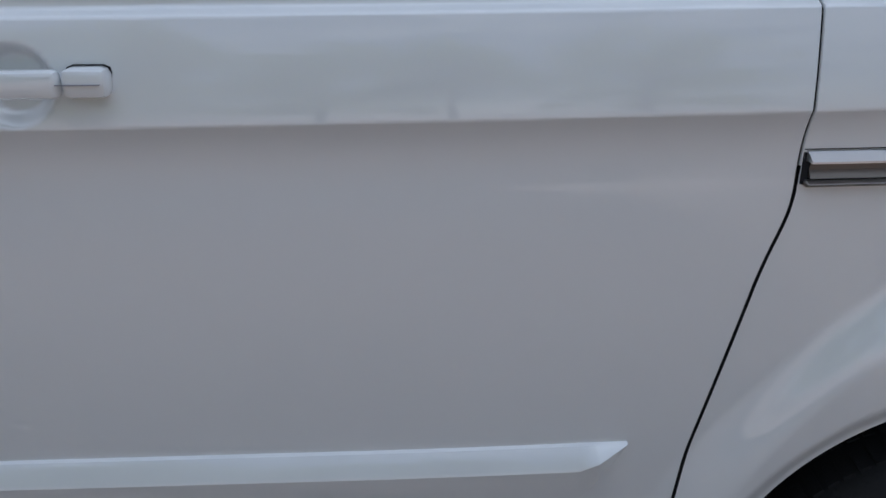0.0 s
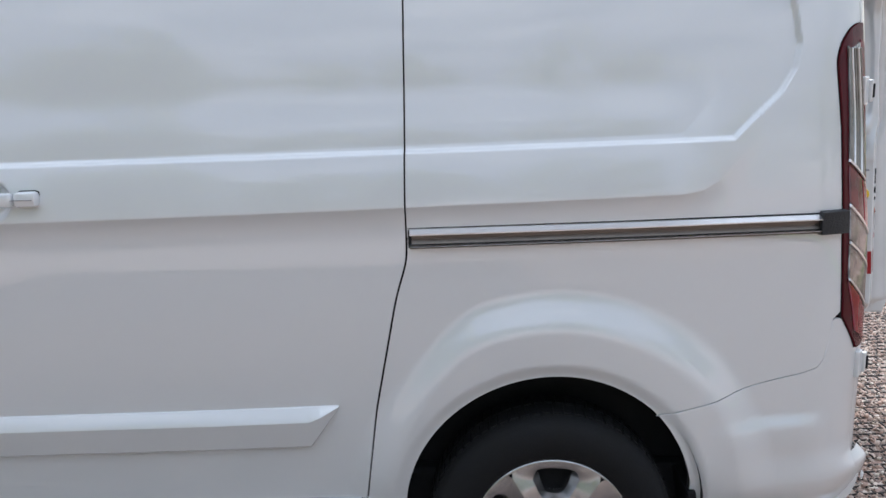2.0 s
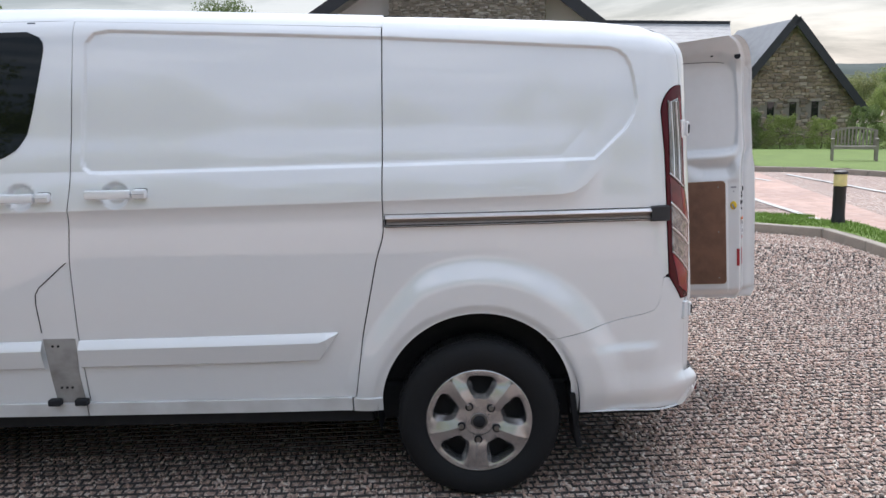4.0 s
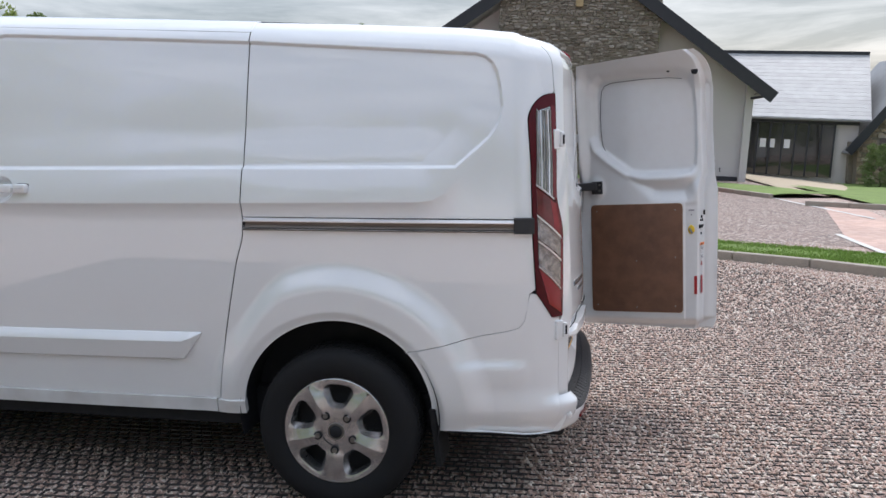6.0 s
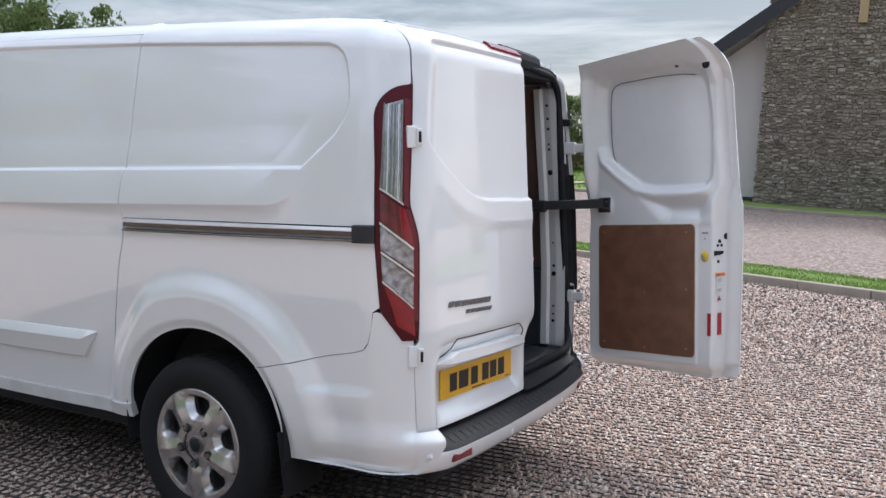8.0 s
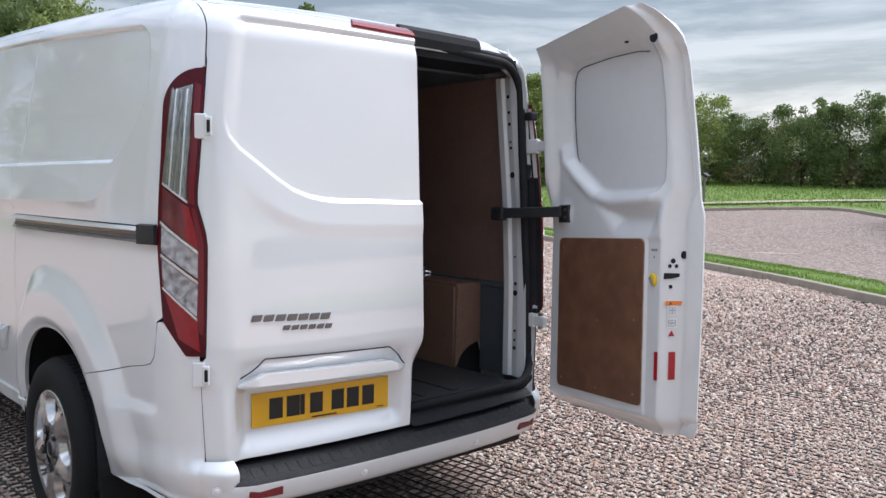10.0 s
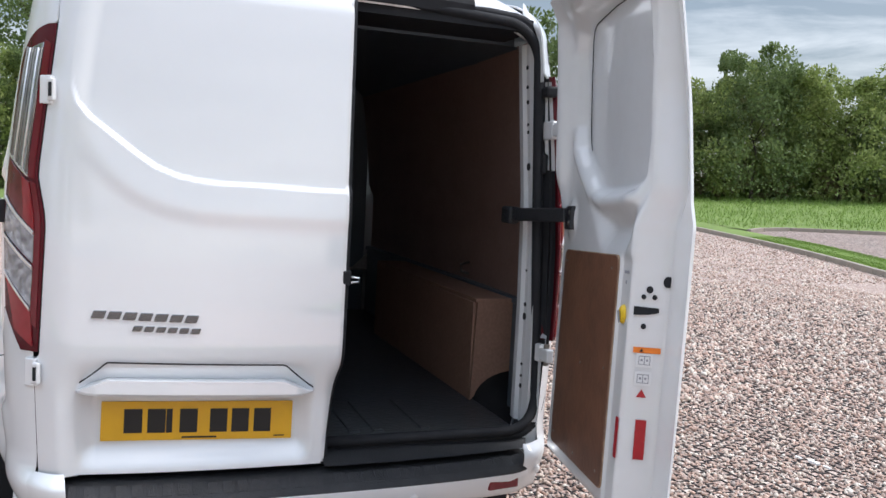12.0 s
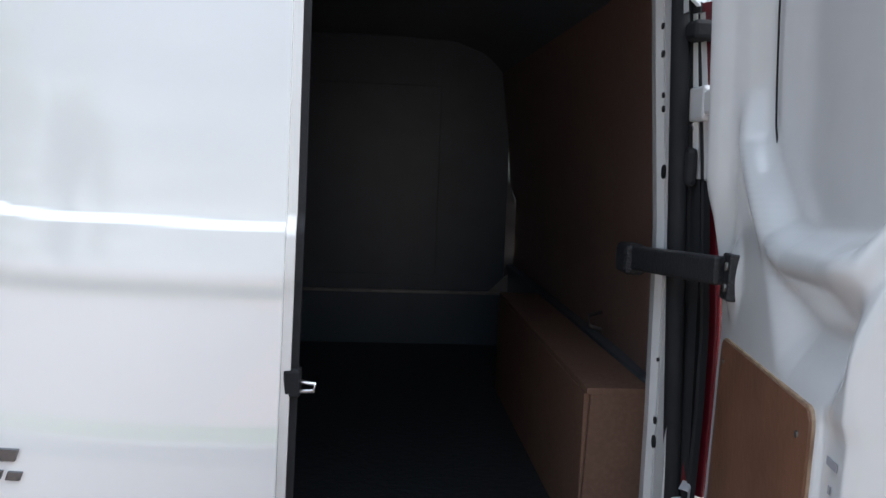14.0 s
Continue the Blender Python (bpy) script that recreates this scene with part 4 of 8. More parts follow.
lamp_side("pillar_gasket", 0.785, 1.360, M_BLACK, "black rubber cover beside the lamp")
hinge_plate = lamp_side("hinge_plate", 1.358, 1.648, M_INNERP, "white painted plate behind the hinge", -0.006)
for z in (1.455, 1.535):
    part("plate_bolt", cyl(0.010, 0.012, Matrix.Translation((0.838 - 0.055 * (z - 0.9), 1.716, z)) @ Matrix.Rotation(radians(90), 4, "Y"), 6), M_INNERP, hinge_plate)
part("plate_wire", tube([(0.825 - 0.055 * (z - 0.9), y, z) for y, z in ((1.694, 1.445), (1.702, 1.437), (1.712, 1.438), (1.722, 1.428), (1.735, 1.424))], 0.0022, 6), M_GREYP, hinge_plate)
part("pillar_gasket", box((0.790, 1.694, 1.345), (0.832, 1.716, 1.415), None, 0.010), M_BLACK, van)
part("pillar_gasket", box((0.780, 1.684, 1.598), (0.850, 1.730, 1.632), None, 0.008), M_BLACK, van)
# perforated inner pillar
bm = bmesh.new()
V, F = [], []
zs = rows(0.50, 1.78, 0.05)
prof = [(0.834, 1.704), (0.834, 1.689), (0.790, 1.688), (0.752, 1.697), (0.738, 1.687), (0.706, 1.690), (0.696, 1.735)]
for z in zs:
    tilt = -0.050 * max(0, z - 0.9)
    lean_in = -0.055 * max(0, z - 1.25)
    V += [(x + tilt, y + lean_in, z) for x, y in prof]
c = len(prof)
F = [(i * c + j, (i + 1) * c + j, (i + 1) * c + j + 1, i * c + j + 1) for i in range(len(zs) - 1) for j in range(c - 1)]
inner_pillar = link_mesh("inner_pillar", V, F, M_INNERP, van, "white steel inner pillar with punched holes", smooth=False)
for z, r in ((0.625, 0.008), (0.66, 0.005), (0.70, 0.005), (0.864, 0.012), (0.905, 0.007), (1.02, 0.004), (1.37, 0.013), (1.375, 0.005), (1.485, 0.006), (1.51, 0.005), (1.585, 0.007), (1.635, 0.006), (1.70, 0.007)):
    part("punched_hole", cyl(r, 0.004, Matrix.Translation((0.735 - 0.05 * max(0, z - 0.9) + 0.04, 1.6880 - 0.055 * max(0, z - 1.25), z)) @ Matrix.Rotation(radians(90), 4, "X") @ Matrix.Rotation(radians(-7), 4, "Y"), 14), M_BLACK, inner_pillar)

# load space
part("load_floor", box((-1.70, 0.30, 0.455), (0.80, 1.66, 0.488), None), M_MAT, van, "black rubber load floor, dusty")
V = [(0.955 - 0.12 * abs(y - MID) ** 2.5, y, 0.452) for y in np.linspace(0.98, 1.66, 12)] + [(0.80, y, 0.492) for y in np.linspace(0.98, 1.70, 12)]
link_mesh("threshold", V, [(i, i + 1, 13 + i, 12 + i) for i in range(11)], M_PAD, van, "black threshold strip")
bm = tube([(0.845 - 0.02 * abs(y - 1.35), y, 0.494) for y in np.linspace(1.06, 1.62, 9)], 0.006, 6)
part("bright_strip", bm, M_INNERP, van, "white painted lip below the seal", smooth=True)
for y in (1.10, 1.18, 1.34):
    part("floor_rib", box((0.40, y, 0.486), (0.76, y + 0.035, 0.494), None, 0.003), M_MAT, van)
V = [(-1.70 + 2.38 * i / 12, 1.795 + 0.03 * (z < 1.2) - 0.14 * max(0, z - 1.2) ** 1.5 - 0.10 * max(0, i / 12 - 0.75), z) for i in range(13) for z in np.linspace(0.86, 1.80, 15)]
F = [(i * 15 + j, (i + 1) * 15 + j, (i + 1) * 15 + j + 1, i * 15 + j + 1) for i in range(12) for j in range(14)]
link_mesh("side_lining", V, F, M_LINING, van, "brown plywood side lining")
link_mesh("side_lining", [(x, 2 * MID - y + 0.12, z) for x, y, z in V], [f_[::-1] for f_ in F], M_LINING, van, "brown plywood side lining")
part("lower_lining", box((0.454, 1.795, 0.462), (0.700, 1.812, 0.858)), M_LINER, van, "black lower side lining")
part("lower_lining", box((0.686, 1.708, 0.462), (0.700, 1.794, 0.858)), M_LINER, van, "black lower side lining")
part("lower_lining", box((-1.705, 1.800, 0.462), (-0.88, 1.815, 0.875)), M_LINER, van, "black lower side lining")
part("lining_rail", box((-1.705, 1.790, 0.860), (0.70, 1.835, 0.885), None, 0.004), M_LINER, van)
part("header_lining", box((0.545, 0.965, 1.806), (0.790, 1.650, 1.845)), M_BLACK, van, "dark lining over the doorway")
part("header_lining", box((0.545, 0.32, 1.800), (0.79, 0.960, 1.815)), M_LINER, van, "dark lining over the doorway")
part("header_lining", box((0.540, 0.32, 1.796), (0.560, 1.690, 1.858)), M_LINER, van)
V = []
for i in range(13):
    x = -1.70 + 2.25 * i / 12
    half = 0.776 - 0.10 * max(0, i / 12 * 2.25 / 2.38 - 0.75)
    top = float(roof_height(x)) - 0.085
    V += [(x, MID + s * half + (0.06 if s < 0 else 0.0) * abs(s), 1.790 + (top - 1.790) * (1 - abs(s) ** 7)) for s in (-1, -0.985, -0.95, -0.88, -0.7, -0.35, 0, 0.35, 0.7, 0.88, 0.95, 0.985, 1)]
F = [(i * 13 + j, i * 13 + j + 1, (i + 1) * 13 + j + 1, (i + 1) * 13 + j) for i in range(12) for j in range(12)]
link_mesh("load_ceiling", V, F, M_LINER, van, "dark load space ceiling", smooth=True)
part("load_floor", box((-1.70, 1.661, 0.455), (-0.46, 1.80, 0.487)), M_MAT, van, "black rubber load floor, dusty")
part("lower_lining", box((-1.705, 0.270, 0.462), (0.72, 0.284, 0.875)), M_LINER, van, "black lower side lining")
part("lower_lining", box((-1.705, 0.12, 0.876), (0.70, 0.292, 0.890)), M_LINER, van)
part("bulkhead", box((-1.735, 0.12, 0.46), (-1.705, 1.78, 1.962)), M_LINER, van, "black full-height bulkhead")
bm = box((-1.708, 0.15, 0.735), (-1.69, 1.80, 0.750), None, 0.004)
part("bulkhead_rail", bm, M_STEEL, van, "thin steel rail across the bulkhead")
part("bulkhead_panel", box((-1.71, 0.55, 0.82), (-1.700, 1.45, 1.72), None, 0.004), M_LINER, van)
part("gusset", prism([(1.70, 0.742), (1.80, 0.742), (1.80, 0.84)], 0.006, Matrix(((0, 0, 1, -1.70), (1, 0, 0, 0), (0, 1, 0, 0), (0, 0, 0, 1)))), M_STEEL, van)
# plywood wheel box with a round cut-out at its end
arc = [(1.655 + 0.165 * (1 - math.cos(a)) + 0.0, 0.488 + 0.11 * math.sin(a)) for a in np.linspace(0.15, math.pi / 2, 9)]
end = [(1.640, 0.488), (1.652, 0.862), (1.825, 0.862), (1.825, 0.60)] + arc[::-1]
wheel_box = part("wheel_box", box((-0.90, 1.640, 0.488), (0.436, 1.656, 0.860), None, 0.002), M_PLYB, van, "plywood box over the wheel arch")
part("box_end", prism(end, 0.016, Matrix(((0, 0, 1, 0.436), (1, 0, 0, 0), (0, 1, 0, 0), (0, 0, 0, 1)))), M_PLYB, wheel_box)
part("box_top", box((-0.90, 1.642, 0.8605), (0.453, 1.828, 0.876), None, 0.002), M_PLYB, wheel_box)
part("lashing_eye", tube([(-0.02, 1.80, 0.915), (-0.02, 1.765, 0.925), (-0.02, 1.762, 0.955), (-0.02, 1.80, 0.965)], 0.006, 8), M_STEEL, van, "steel lashing eye", smooth=True)
latch = part("latch_striker", box((0.900, 1.012, 0.985), (0.935, 1.040, 1.030), None, 0.004), M_BLACK, rear_door, "black latch with a bright hook")
part("hook", tube([(0.93, 1.035, 0.995), (0.935, 1.062, 0.997), (0.935, 1.064, 1.008), (0.93, 1.038, 1.012)], 0.0035, 6), M_BRIGHT, latch, smooth=True)

# right rear door, standing open
DO, DU, DN, DZ = Vector((1.002, 1.713, 1.114)), Vector((0.971, -0.233, 0.055)), Vector((0.233, 0.971, -0.02)), Vector((-0.036, 0.041, 1.0))


def on_door(u, n, z):
    return DO + DU * u + DN * n + DZ * (z - 1.114)


WELL = [(0.009, 1.722), (0.022, 1.784), (0.065, 1.821), (0.153, 1.832), (0.47, 1.825), (0.54, 1.795), (0.572, 1.734), (0.586, 1.6), (0.588, 1.4), (0.578, 1.31), (0.54, 1.275), (0.46, 1.262), (0.3, 1.26), (0.211, 1.29), (0.101, 1.37), (0.036, 1.428), (0.013, 1.5)]
SCOOP = [(0.050, 1.432), (0.19, 1.272), (0.325, 1.135), (0.37, 1.120), (0.53, 1.120), (0.570, 1.16), (0.580, 1.25), (0.52, 1.252), (0.25, 1.258), (0.17, 1.300)]
nu, nz = 170, 150
uu, zz = np.meshgrid(np.linspace(0, 1, nu), np.linspace(0, 1, nz))
edge_l = lambda z: np.interp(z, [0.42, 1.05, 1.20, 1.40, 1.64, 1.78, 1.85, 1.91], [-0.075, -0.075, -0.066, -0.057, -0.062, -0.064, -0.056, -0.045])
edge_r = lambda z: np.interp(z, [0.42, 0.46, 0.9, 1.19, 1.25, 1.5, 1.72, 1.80, 1.85, 1.88, 1.90, 1.922], [0.646, 0.662, 0.671, 0.672, 0.661, 0.652, 0.655, 0.648, 0.634, 0.618, 0.600, 0.570])
lean_d = lambda z: np.interp(z, np.linspace(1.2, 1.92, 15), np.convolve(np.pad(np.interp(np.linspace(1.2, 1.92, 15), [1.25, 1.45, 1.65, 1.80, 1.845, 1.88, 1.92], [0, -0.008, -0.020, -0.030, -0.054, -0.100, -0.145]), 1, mode="edge"), [0.2, 0.6, 0.2], "valid"))
hem_l = lambda u, z: -0.042 * smooth01(edge_l(z) + 0.06, edge_l(z), u) * smooth01(1.10, 1.38, z) * (1 - 0.8 * smooth01(1.75, 1.90, z))
bend_in = lambda u, z: lean_d(z) + hem_l(u, z)
depth_d = lambda z: np.interp(z, [0.42, 1.2, 1.25, 1.5, 1.72, 1.80, 1.86, 1.92], [0.108, 0.110, 0.104, 0.092, 0.068, 0.056, 0.042, 0.030])
low = 0.432 - 0.020 * uu ** 1.5
Zl = low + (1.882 + 0.040 * uu ** 0.8 - low) * zz
Ul = edge_l(Zl) + (edge_r(Zl) - edge_l(Zl)) * uu
up_half = smooth01(1.17, 1.30, Zl)
wall = edge_r(Zl) - 0.095 * (1 - up_half) - 0.062 * up_half
nn = depth_d(Zl) * (0.87 * smooth01(wall, wall + 0.030, Ul) + 0.13 * smooth01(wall + 0.030, edge_r(Zl), Ul))
nn = nn + 0.035 * smooth01(edge_l(Zl) + 0.020, edge_l(Zl), Ul) * (1 - smooth01(1.1, 1.4, Zl))
nn = nn + 0.055 * smooth01(0.482, 0.432, Zl)
nn = nn + 0.034 * smooth01(0.50, 0.60, Ul) * up_half * (1 - smooth01(1.72, 1.80, Zl)) * smooth01(wall + 0.062, wall + 0.02, Ul)
w_in = inside_by(WELL, Ul, Zl)
WELL_D = 0.040
nn = np.maximum(nn, np.minimum(WELL_D, nn + WELL_D) * smooth01(-0.026, 0.030, w_in) * smooth01(1.255, 1.30, Zl))
s_in = inside_by(SCOOP, Ul, Zl)
nn = nn + 0.036 * smooth01(-0.012, 0.085, s_in) * (w_in < 0.03) * smooth01(0.60, 0.53, Ul)
ribs = smooth01(0.030, 0.0, np.abs(w_in + 0.016)) * smooth01(1.50, 1.40, Zl) * smooth01(1.12, 1.25, Zl) * smooth01(0.60, 0.55, Ul)
nn = nn - 0.009 * ribs
col = smooth01(0.505, 0.512, Ul) * smooth01(1.118, 1.105, Zl) * (nn < 0.02)
nn = nn + 0.006 * col
nn = nn - 0.012 * smooth01(0.06, 0.02, np.hypot(Ul - 0.03, (Zl - 1.21) * 0.8)) * (nn < 0.02)
nn = np.minimum(nn, 0.116) + bend_in(Ul, Zl)
V = [tuple(on_door(a, b, c)) for a, b, c in zip(Ul.ravel(), nn.ravel(), Zl.ravel())]
F = [(i * nu + j, i * nu + j + 1, (i + 1) * nu + j + 1, (i + 1) * nu + j) for i in range(nz - 1) for j in range(nu - 1)]
open_door = link_mesh("rear_door", V, F, M_INNERP, van, "rear door standing open, brown plywood on its inside")
# outer skin of that door, slightly bowed
V = [tuple(on_door(a, dp + 0.004 + 0.020 * math.sin(math.pi * u_) + 0.004 * math.sin(math.pi * z_) + bi, c)) for a, c, u_, z_, bi, dp in zip(Ul.ravel(), Zl.ravel(), uu.ravel(), zz.ravel(), bend_in(Ul, Zl).ravel(), np.maximum(depth_d(Zl), 0.060 * smooth01(1.9, 1.84, Zl)).ravel())]
k = len(V)
rim = [j for j in range(nu)] + [i * nu + nu - 1 for i in range(1, nz)] + [(nz - 1) * nu + j for j in range(nu - 2, -1, -1)] + [i * nu for i in range(nz - 2, 0, -1)]
V2 = V + [tuple(on_door(Ul.ravel()[r], nn.ravel()[r], Zl.ravel()[r])) for r in rim]
F2 = [f_[::-1] for f_ in F] + [(rim[i], rim[(i + 1) % len(rim)], k + (i + 1) % len(rim), k + i) for i in range(len(rim))]
outer = link_mesh("outer_skin", V2, F2, M_PAINT, open_door, "white outer door skin")


def door_m(u, n, z):
    m = Matrix((DU.normalized(), DZ.normalized(), -DN.normalized())).transposed().to_4x4()
    m.translation = on_door(u, n, z)
    return m


def edge_m(n, z, off=0.0):
    """A frame on the free side of the open door, n back from its inner face."""
    f_ = min(max(n / (0.87 * float(depth_d(z))), 0.02), 0.98)
    ts = np.linspace(0, 1, 201)
    u = float(edge_r(z)) - 0.095 + 0.030 * float(np.interp(f_, smooth01(0, 1, ts), ts))
    t = (DU * 0.20 + DN * 0.98).normalized()
    k = DZ.normalized()
    m = Matrix((t, k, t.cross(k))).transposed().to_4x4()
    m.translation = on_door(u, n, z) + t.cross(k) * off
    return m


poly = []
for cx, cz, a0 in ((0.498 - 0.02, 1.113 - 0.02, 0), (0.02, 1.113 - 0.02, 90), (0.02, 0.514 + 0.02, 180), (0.498 - 0.02, 0.514 + 0.02, 270)):
    poly += [(cx + 0.02 * math.cos(radians(a0 + d)), cz - 1.114 + 0.02 * math.sin(radians(a0 + d))) for d in (0, 30, 60, 90)]
ply = part("plywood_panel", prism(poly, 0.010, door_m(0, 0.004, 1.114)), M_PLY, open_door, "brown plywood panel with a pale worn edge")
big = [(u + 0.0025 * (1 if u > 0.25 else -1), z + 0.0025 * (1 if z > -0.3 else -1)) for u, z in poly]
part("panel_edge", prism(big, 0.007, door_m(0, 0.004, 1.114)), M_EDGE, ply, "pale worn plywood edge")
for u, z in ((0.03, 0.55), (0.25, 0.54), (0.46, 0.55), (0.46, 1.08), (0.03, 1.08), (0.25, 0.80), (0.46, 0.82)):
    part("screw", cyl(0.004, 0.003, door_m(u, -0.0065, z), 10), M_STEEL, ply)
lever = part("release_lever", lathe([(0.0, 0.008), (0.012, 0.010), (0.017, 0.005), (0.018, 0.0)], door_m(0.544, 0.005, 0.970) @ Matrix.Diagonal((1.0, 1.35, 1, 1)), 20), M_LEVER, open_door, "yellow release lever", smooth=True)
part("lever_slot", box((-0.006, -0.022, 0.011), (0.004, 0.010, 0.0135), door_m(0.541, 0.005, 0.970) @ Matrix.Rotation(radians(28), 4, "Z"), 0.002), M_BRKT, lever)
for u, z, r in ((0.570, 1.812, 0.017), (0.434, 1.820, 0.008)):
    part("punched_hole", cyl(r, 0.006, door_m(u, float(bend_in(np.array(u), np.array(z))) - 0.001, z) @ Matrix.Diagonal((1, 1.1 if r > .01 else .5, 1, 1)), 18), M_BLACK, open_door)
for n0, z, r, st in ((0.090, 1.058, 0.0115, 1.2), (0.049, 1.037, 0.0080, 1.1), (0.036, 1.019, 0.0058, 1.1), (0.062, 1.019, 0.0058, 1.1), (0.041, 0.947, 0.0062, 1.1)):
    part("punched_hole", cyl(r, 0.008, edge_m(n0, z) @ Matrix.Diagonal((1, st, 1, 1)), 18), M_BLACK, open_door)
part("latch_slot", prism([(-0.030, -0.010), (0.006, -0.008), (0.030, -0.002), (0.030, 0.009), (-0.030, 0.011)], 0.006, edge_m(0.045, 0.984, -0.002)), M_BLACK, open_door, "black latch slot")


def sticker(name, n, z, w, h, material, label="", t=0.0015):
    return part(name, box((-w / 2, -h / 2, 0), (w / 2, h / 2, t), edge_m(n, z, 0.0025)), material, open_door, label)


orange = sticker("warning_sticker", 0.054, 0.889, 0.066, 0.014, M_ORANGE, "orange warning sticker")
part("warning_mark", prism([(-0.006, -0.004), (0.004, -0.004), (-0.001, 0.004)], 0.002, edge_m(0.042, 0.889, 0.004)), M_INK, orange)
for z in (0.864, 0.819):
    pict = sticker("pictogram_sticker", 0.050, z, 0.040, 0.034, M_LABEL, "small white pictogram sticker")
    for a, b in (((-0.014, -0.011), (0.014, -0.0095)), ((-0.014, 0.0095), (0.014, 0.011)), ((-0.014, -0.011), (-0.0125, 0.011)), ((0.0125, -0.011), (0.014, 0.011)), ((-0.001, -0.011), (0.001, 0.011)), ((-0.009, -0.002), (-0.004, 0.003)), ((0.004, -0.002), (0.009, 0.003))):
        part("pictogram_bar", box((*a, 0.0015), (*b, 0.0025), edge_m(0.050, z, 0.0025)), M_GREYP, pict)
part("warning_triangle", prism([(-0.012, -0.009), (0.012, -0.009), (0, 0.011)], 0.002, edge_m(0.050, 0.782, 0.0025)), M_REFL, open_door, "small red triangle sticker")
sticker("reflective_strip", 0.056, 0.668, 0.026, 0.098, M_REFL, "red reflective strip")
part("reflective_strip", box((-0.008, -0.05, 0), (0.008, 0.05, 0.0015), door_m(0.566, 0.004, 0.667)), M_REFL, open_door, "red reflective strip")
for z, w in ((1.075, 0.030), (1.05, 0.006)):
    part("pressed_mark", box((-w / 2, -0.004, 0), (w / 2, 0.004, 0.001), door_m(0.545, 0.005, z)), M_GREYP, open_door)
# seam line inside the well
well_line = [(0.064, 1.44), (0.056, 1.5), (0.053, 1.6), (0.056, 1.69), (0.064, 1.748), (0.083, 1.775), (0.119, 1.787), (0.3, 1.794), (0.44, 1.79), (0.5, 1.78)]
part("well_seam", tube([on_door(u, WELL_D - 0.003 + float(bend_in(np.array(u), np.array(z))), z) for u, z in [(0.235, 1.292), (0.19, 1.308), (0.15, 1.332), (0.115, 1.364), (0.09, 1.395)] + well_line], 0.0016, 5), M_BLACK, open_door)
# check strap between body and door
strap = part("check_strap", box((-0.012, -0.024, -0.022), (0.330, 0.008, 0.022), Matrix.Translation((0.70, 1.648, 1.205)) @ Matrix.Rotation(radians(9.0), 4, "Z") @ Matrix.Rotation(radians(-3), 4, "Y"), 0.005), M_PAD, van, "black door check strap")
part("strap_head", box((-0.035, -0.030, -0.028), (0.035, 0.012, 0.030), Matrix.Translation((0.715, 1.650, 1.203)), 0.010), M_PAD, strap)
bracket = part("strap_bracket", box((0.005, -0.036, 0.0), (0.066, 0.036, 0.016), door_m(0.0, -0.002, 1.212), 0.003), M_PAD, open_door, "black check strap bracket")
for z in (-0.016, 0.016):
    part("bracket_bolt", cyl(0.007, 0.006, door_m(0.050, -0.0185, 1.212 + z), 8), M_STEEL, bracket)
part("bracket_slot", box((0.016, -0.014, 0.016), (0.032, 0.014, 0.0175), door_m(0.0, -0.002, 1.212)), M_INNERP, bracket)
# hinges of the open door
for z in (1.490, 0.756):
    h = part("hinge", box((0.800, 1.700, z - 0.030), (0.872, 1.724, z + 0.030), None, 0.006), M_INNERP, van, "white painted door hinge")
    part("hinge_arm", box((0.852, 1.702, z - 0.022), (0.928, 1.728, z + 0.022), None, 0.006), M_INNERP, h)
    part("hinge_pin", cyl(0.010, 0.07, Matrix.Translation((0.898, 1.715, z)), 12), M_STEEL, h)

# ---------------------------------------------------------------- fittings of the near side
# slide rail
def rail_z(x):
    return 1.1675 - 0.0045 * (x + 0.365) / 1.135


def rail_strip(name, z0, z1, out0, out1, material, x0, x1, label="", n=60, parent=None, prof=None):
    xs = np.linspace(x0, x1, n)
    prof = prof or [(out0, z0), (out1, z0 + 0.002), (out1, z1 - min(0.004, (z1 - z0) / 2)), (out0 + (out1 - out0) * 0.5, z1)]
    zc = rail_z(xs)
    uc = u_of_x(xs, zc)
    P, N = skin(uc, zc), skin_normal(uc, zc)
    V = [tuple(p + nrm * o + np.array([0, 0, dz])) for p, nrm in zip(P, N) for o, dz in prof]
    F = [(i * 4 + j, (i + 1) * 4 + j, (i + 1) * 4 + (j + 1) % 4, i * 4 + (j + 1) % 4) for i in range(n - 1) for j in range(4)] + [(0, 1, 2, 3), tuple(range(4 * n - 4, 4 * n))]
    return link_mesh(name, V, F, material, parent or van, label, smooth=False)


slide_rail = rail_strip("slide_rail", -0.0275, 0.0235, -0.03, 0.0025, M_BLACK, -0.361, 0.768, "steel slide rail for the side door")
rail_strip("rail_channel", -0.016, 0.010, 0.0, 0.006, M_CHANNEL, -0.352, 0.715, "brown-grey steel channel", parent=slide_rail, prof=[(0.0, -0.016), (0.011, -0.015), (0.004, -0.004), (0.007, 0.010)])
rail_strip("rail_lip", 0.009, 0.022, 0.0, 0.021, M_BRIGHT, -0.357, 0.715, "bright upper lip", parent=slide_rail, prof=[(0.0, 0.0085), (0.021, 0.0085), (0.021, 0.0115), (0.003, 0.0222)])
rail_strip("rail_lip", -0.021, -0.018, 0.0, 0.020, M_BRIGHT, -0.357, 0.715, "bright lower lip", parent=slide_rail, prof=[(0.0, -0.022), (0.019, -0.0215), (0.021, -0.0195), (0.008, -0.0165)])
rail_strip("rail_skirt", -0.027, -0.022, 0.0, 0.019, M_CHANNEL, -0.357, 0.715, "dull lower edge", parent=slide_rail, prof=[(0.0, -0.0265), (0.013, -0.0265), (0.018, -0.0225), (0.0, -0.0222)])
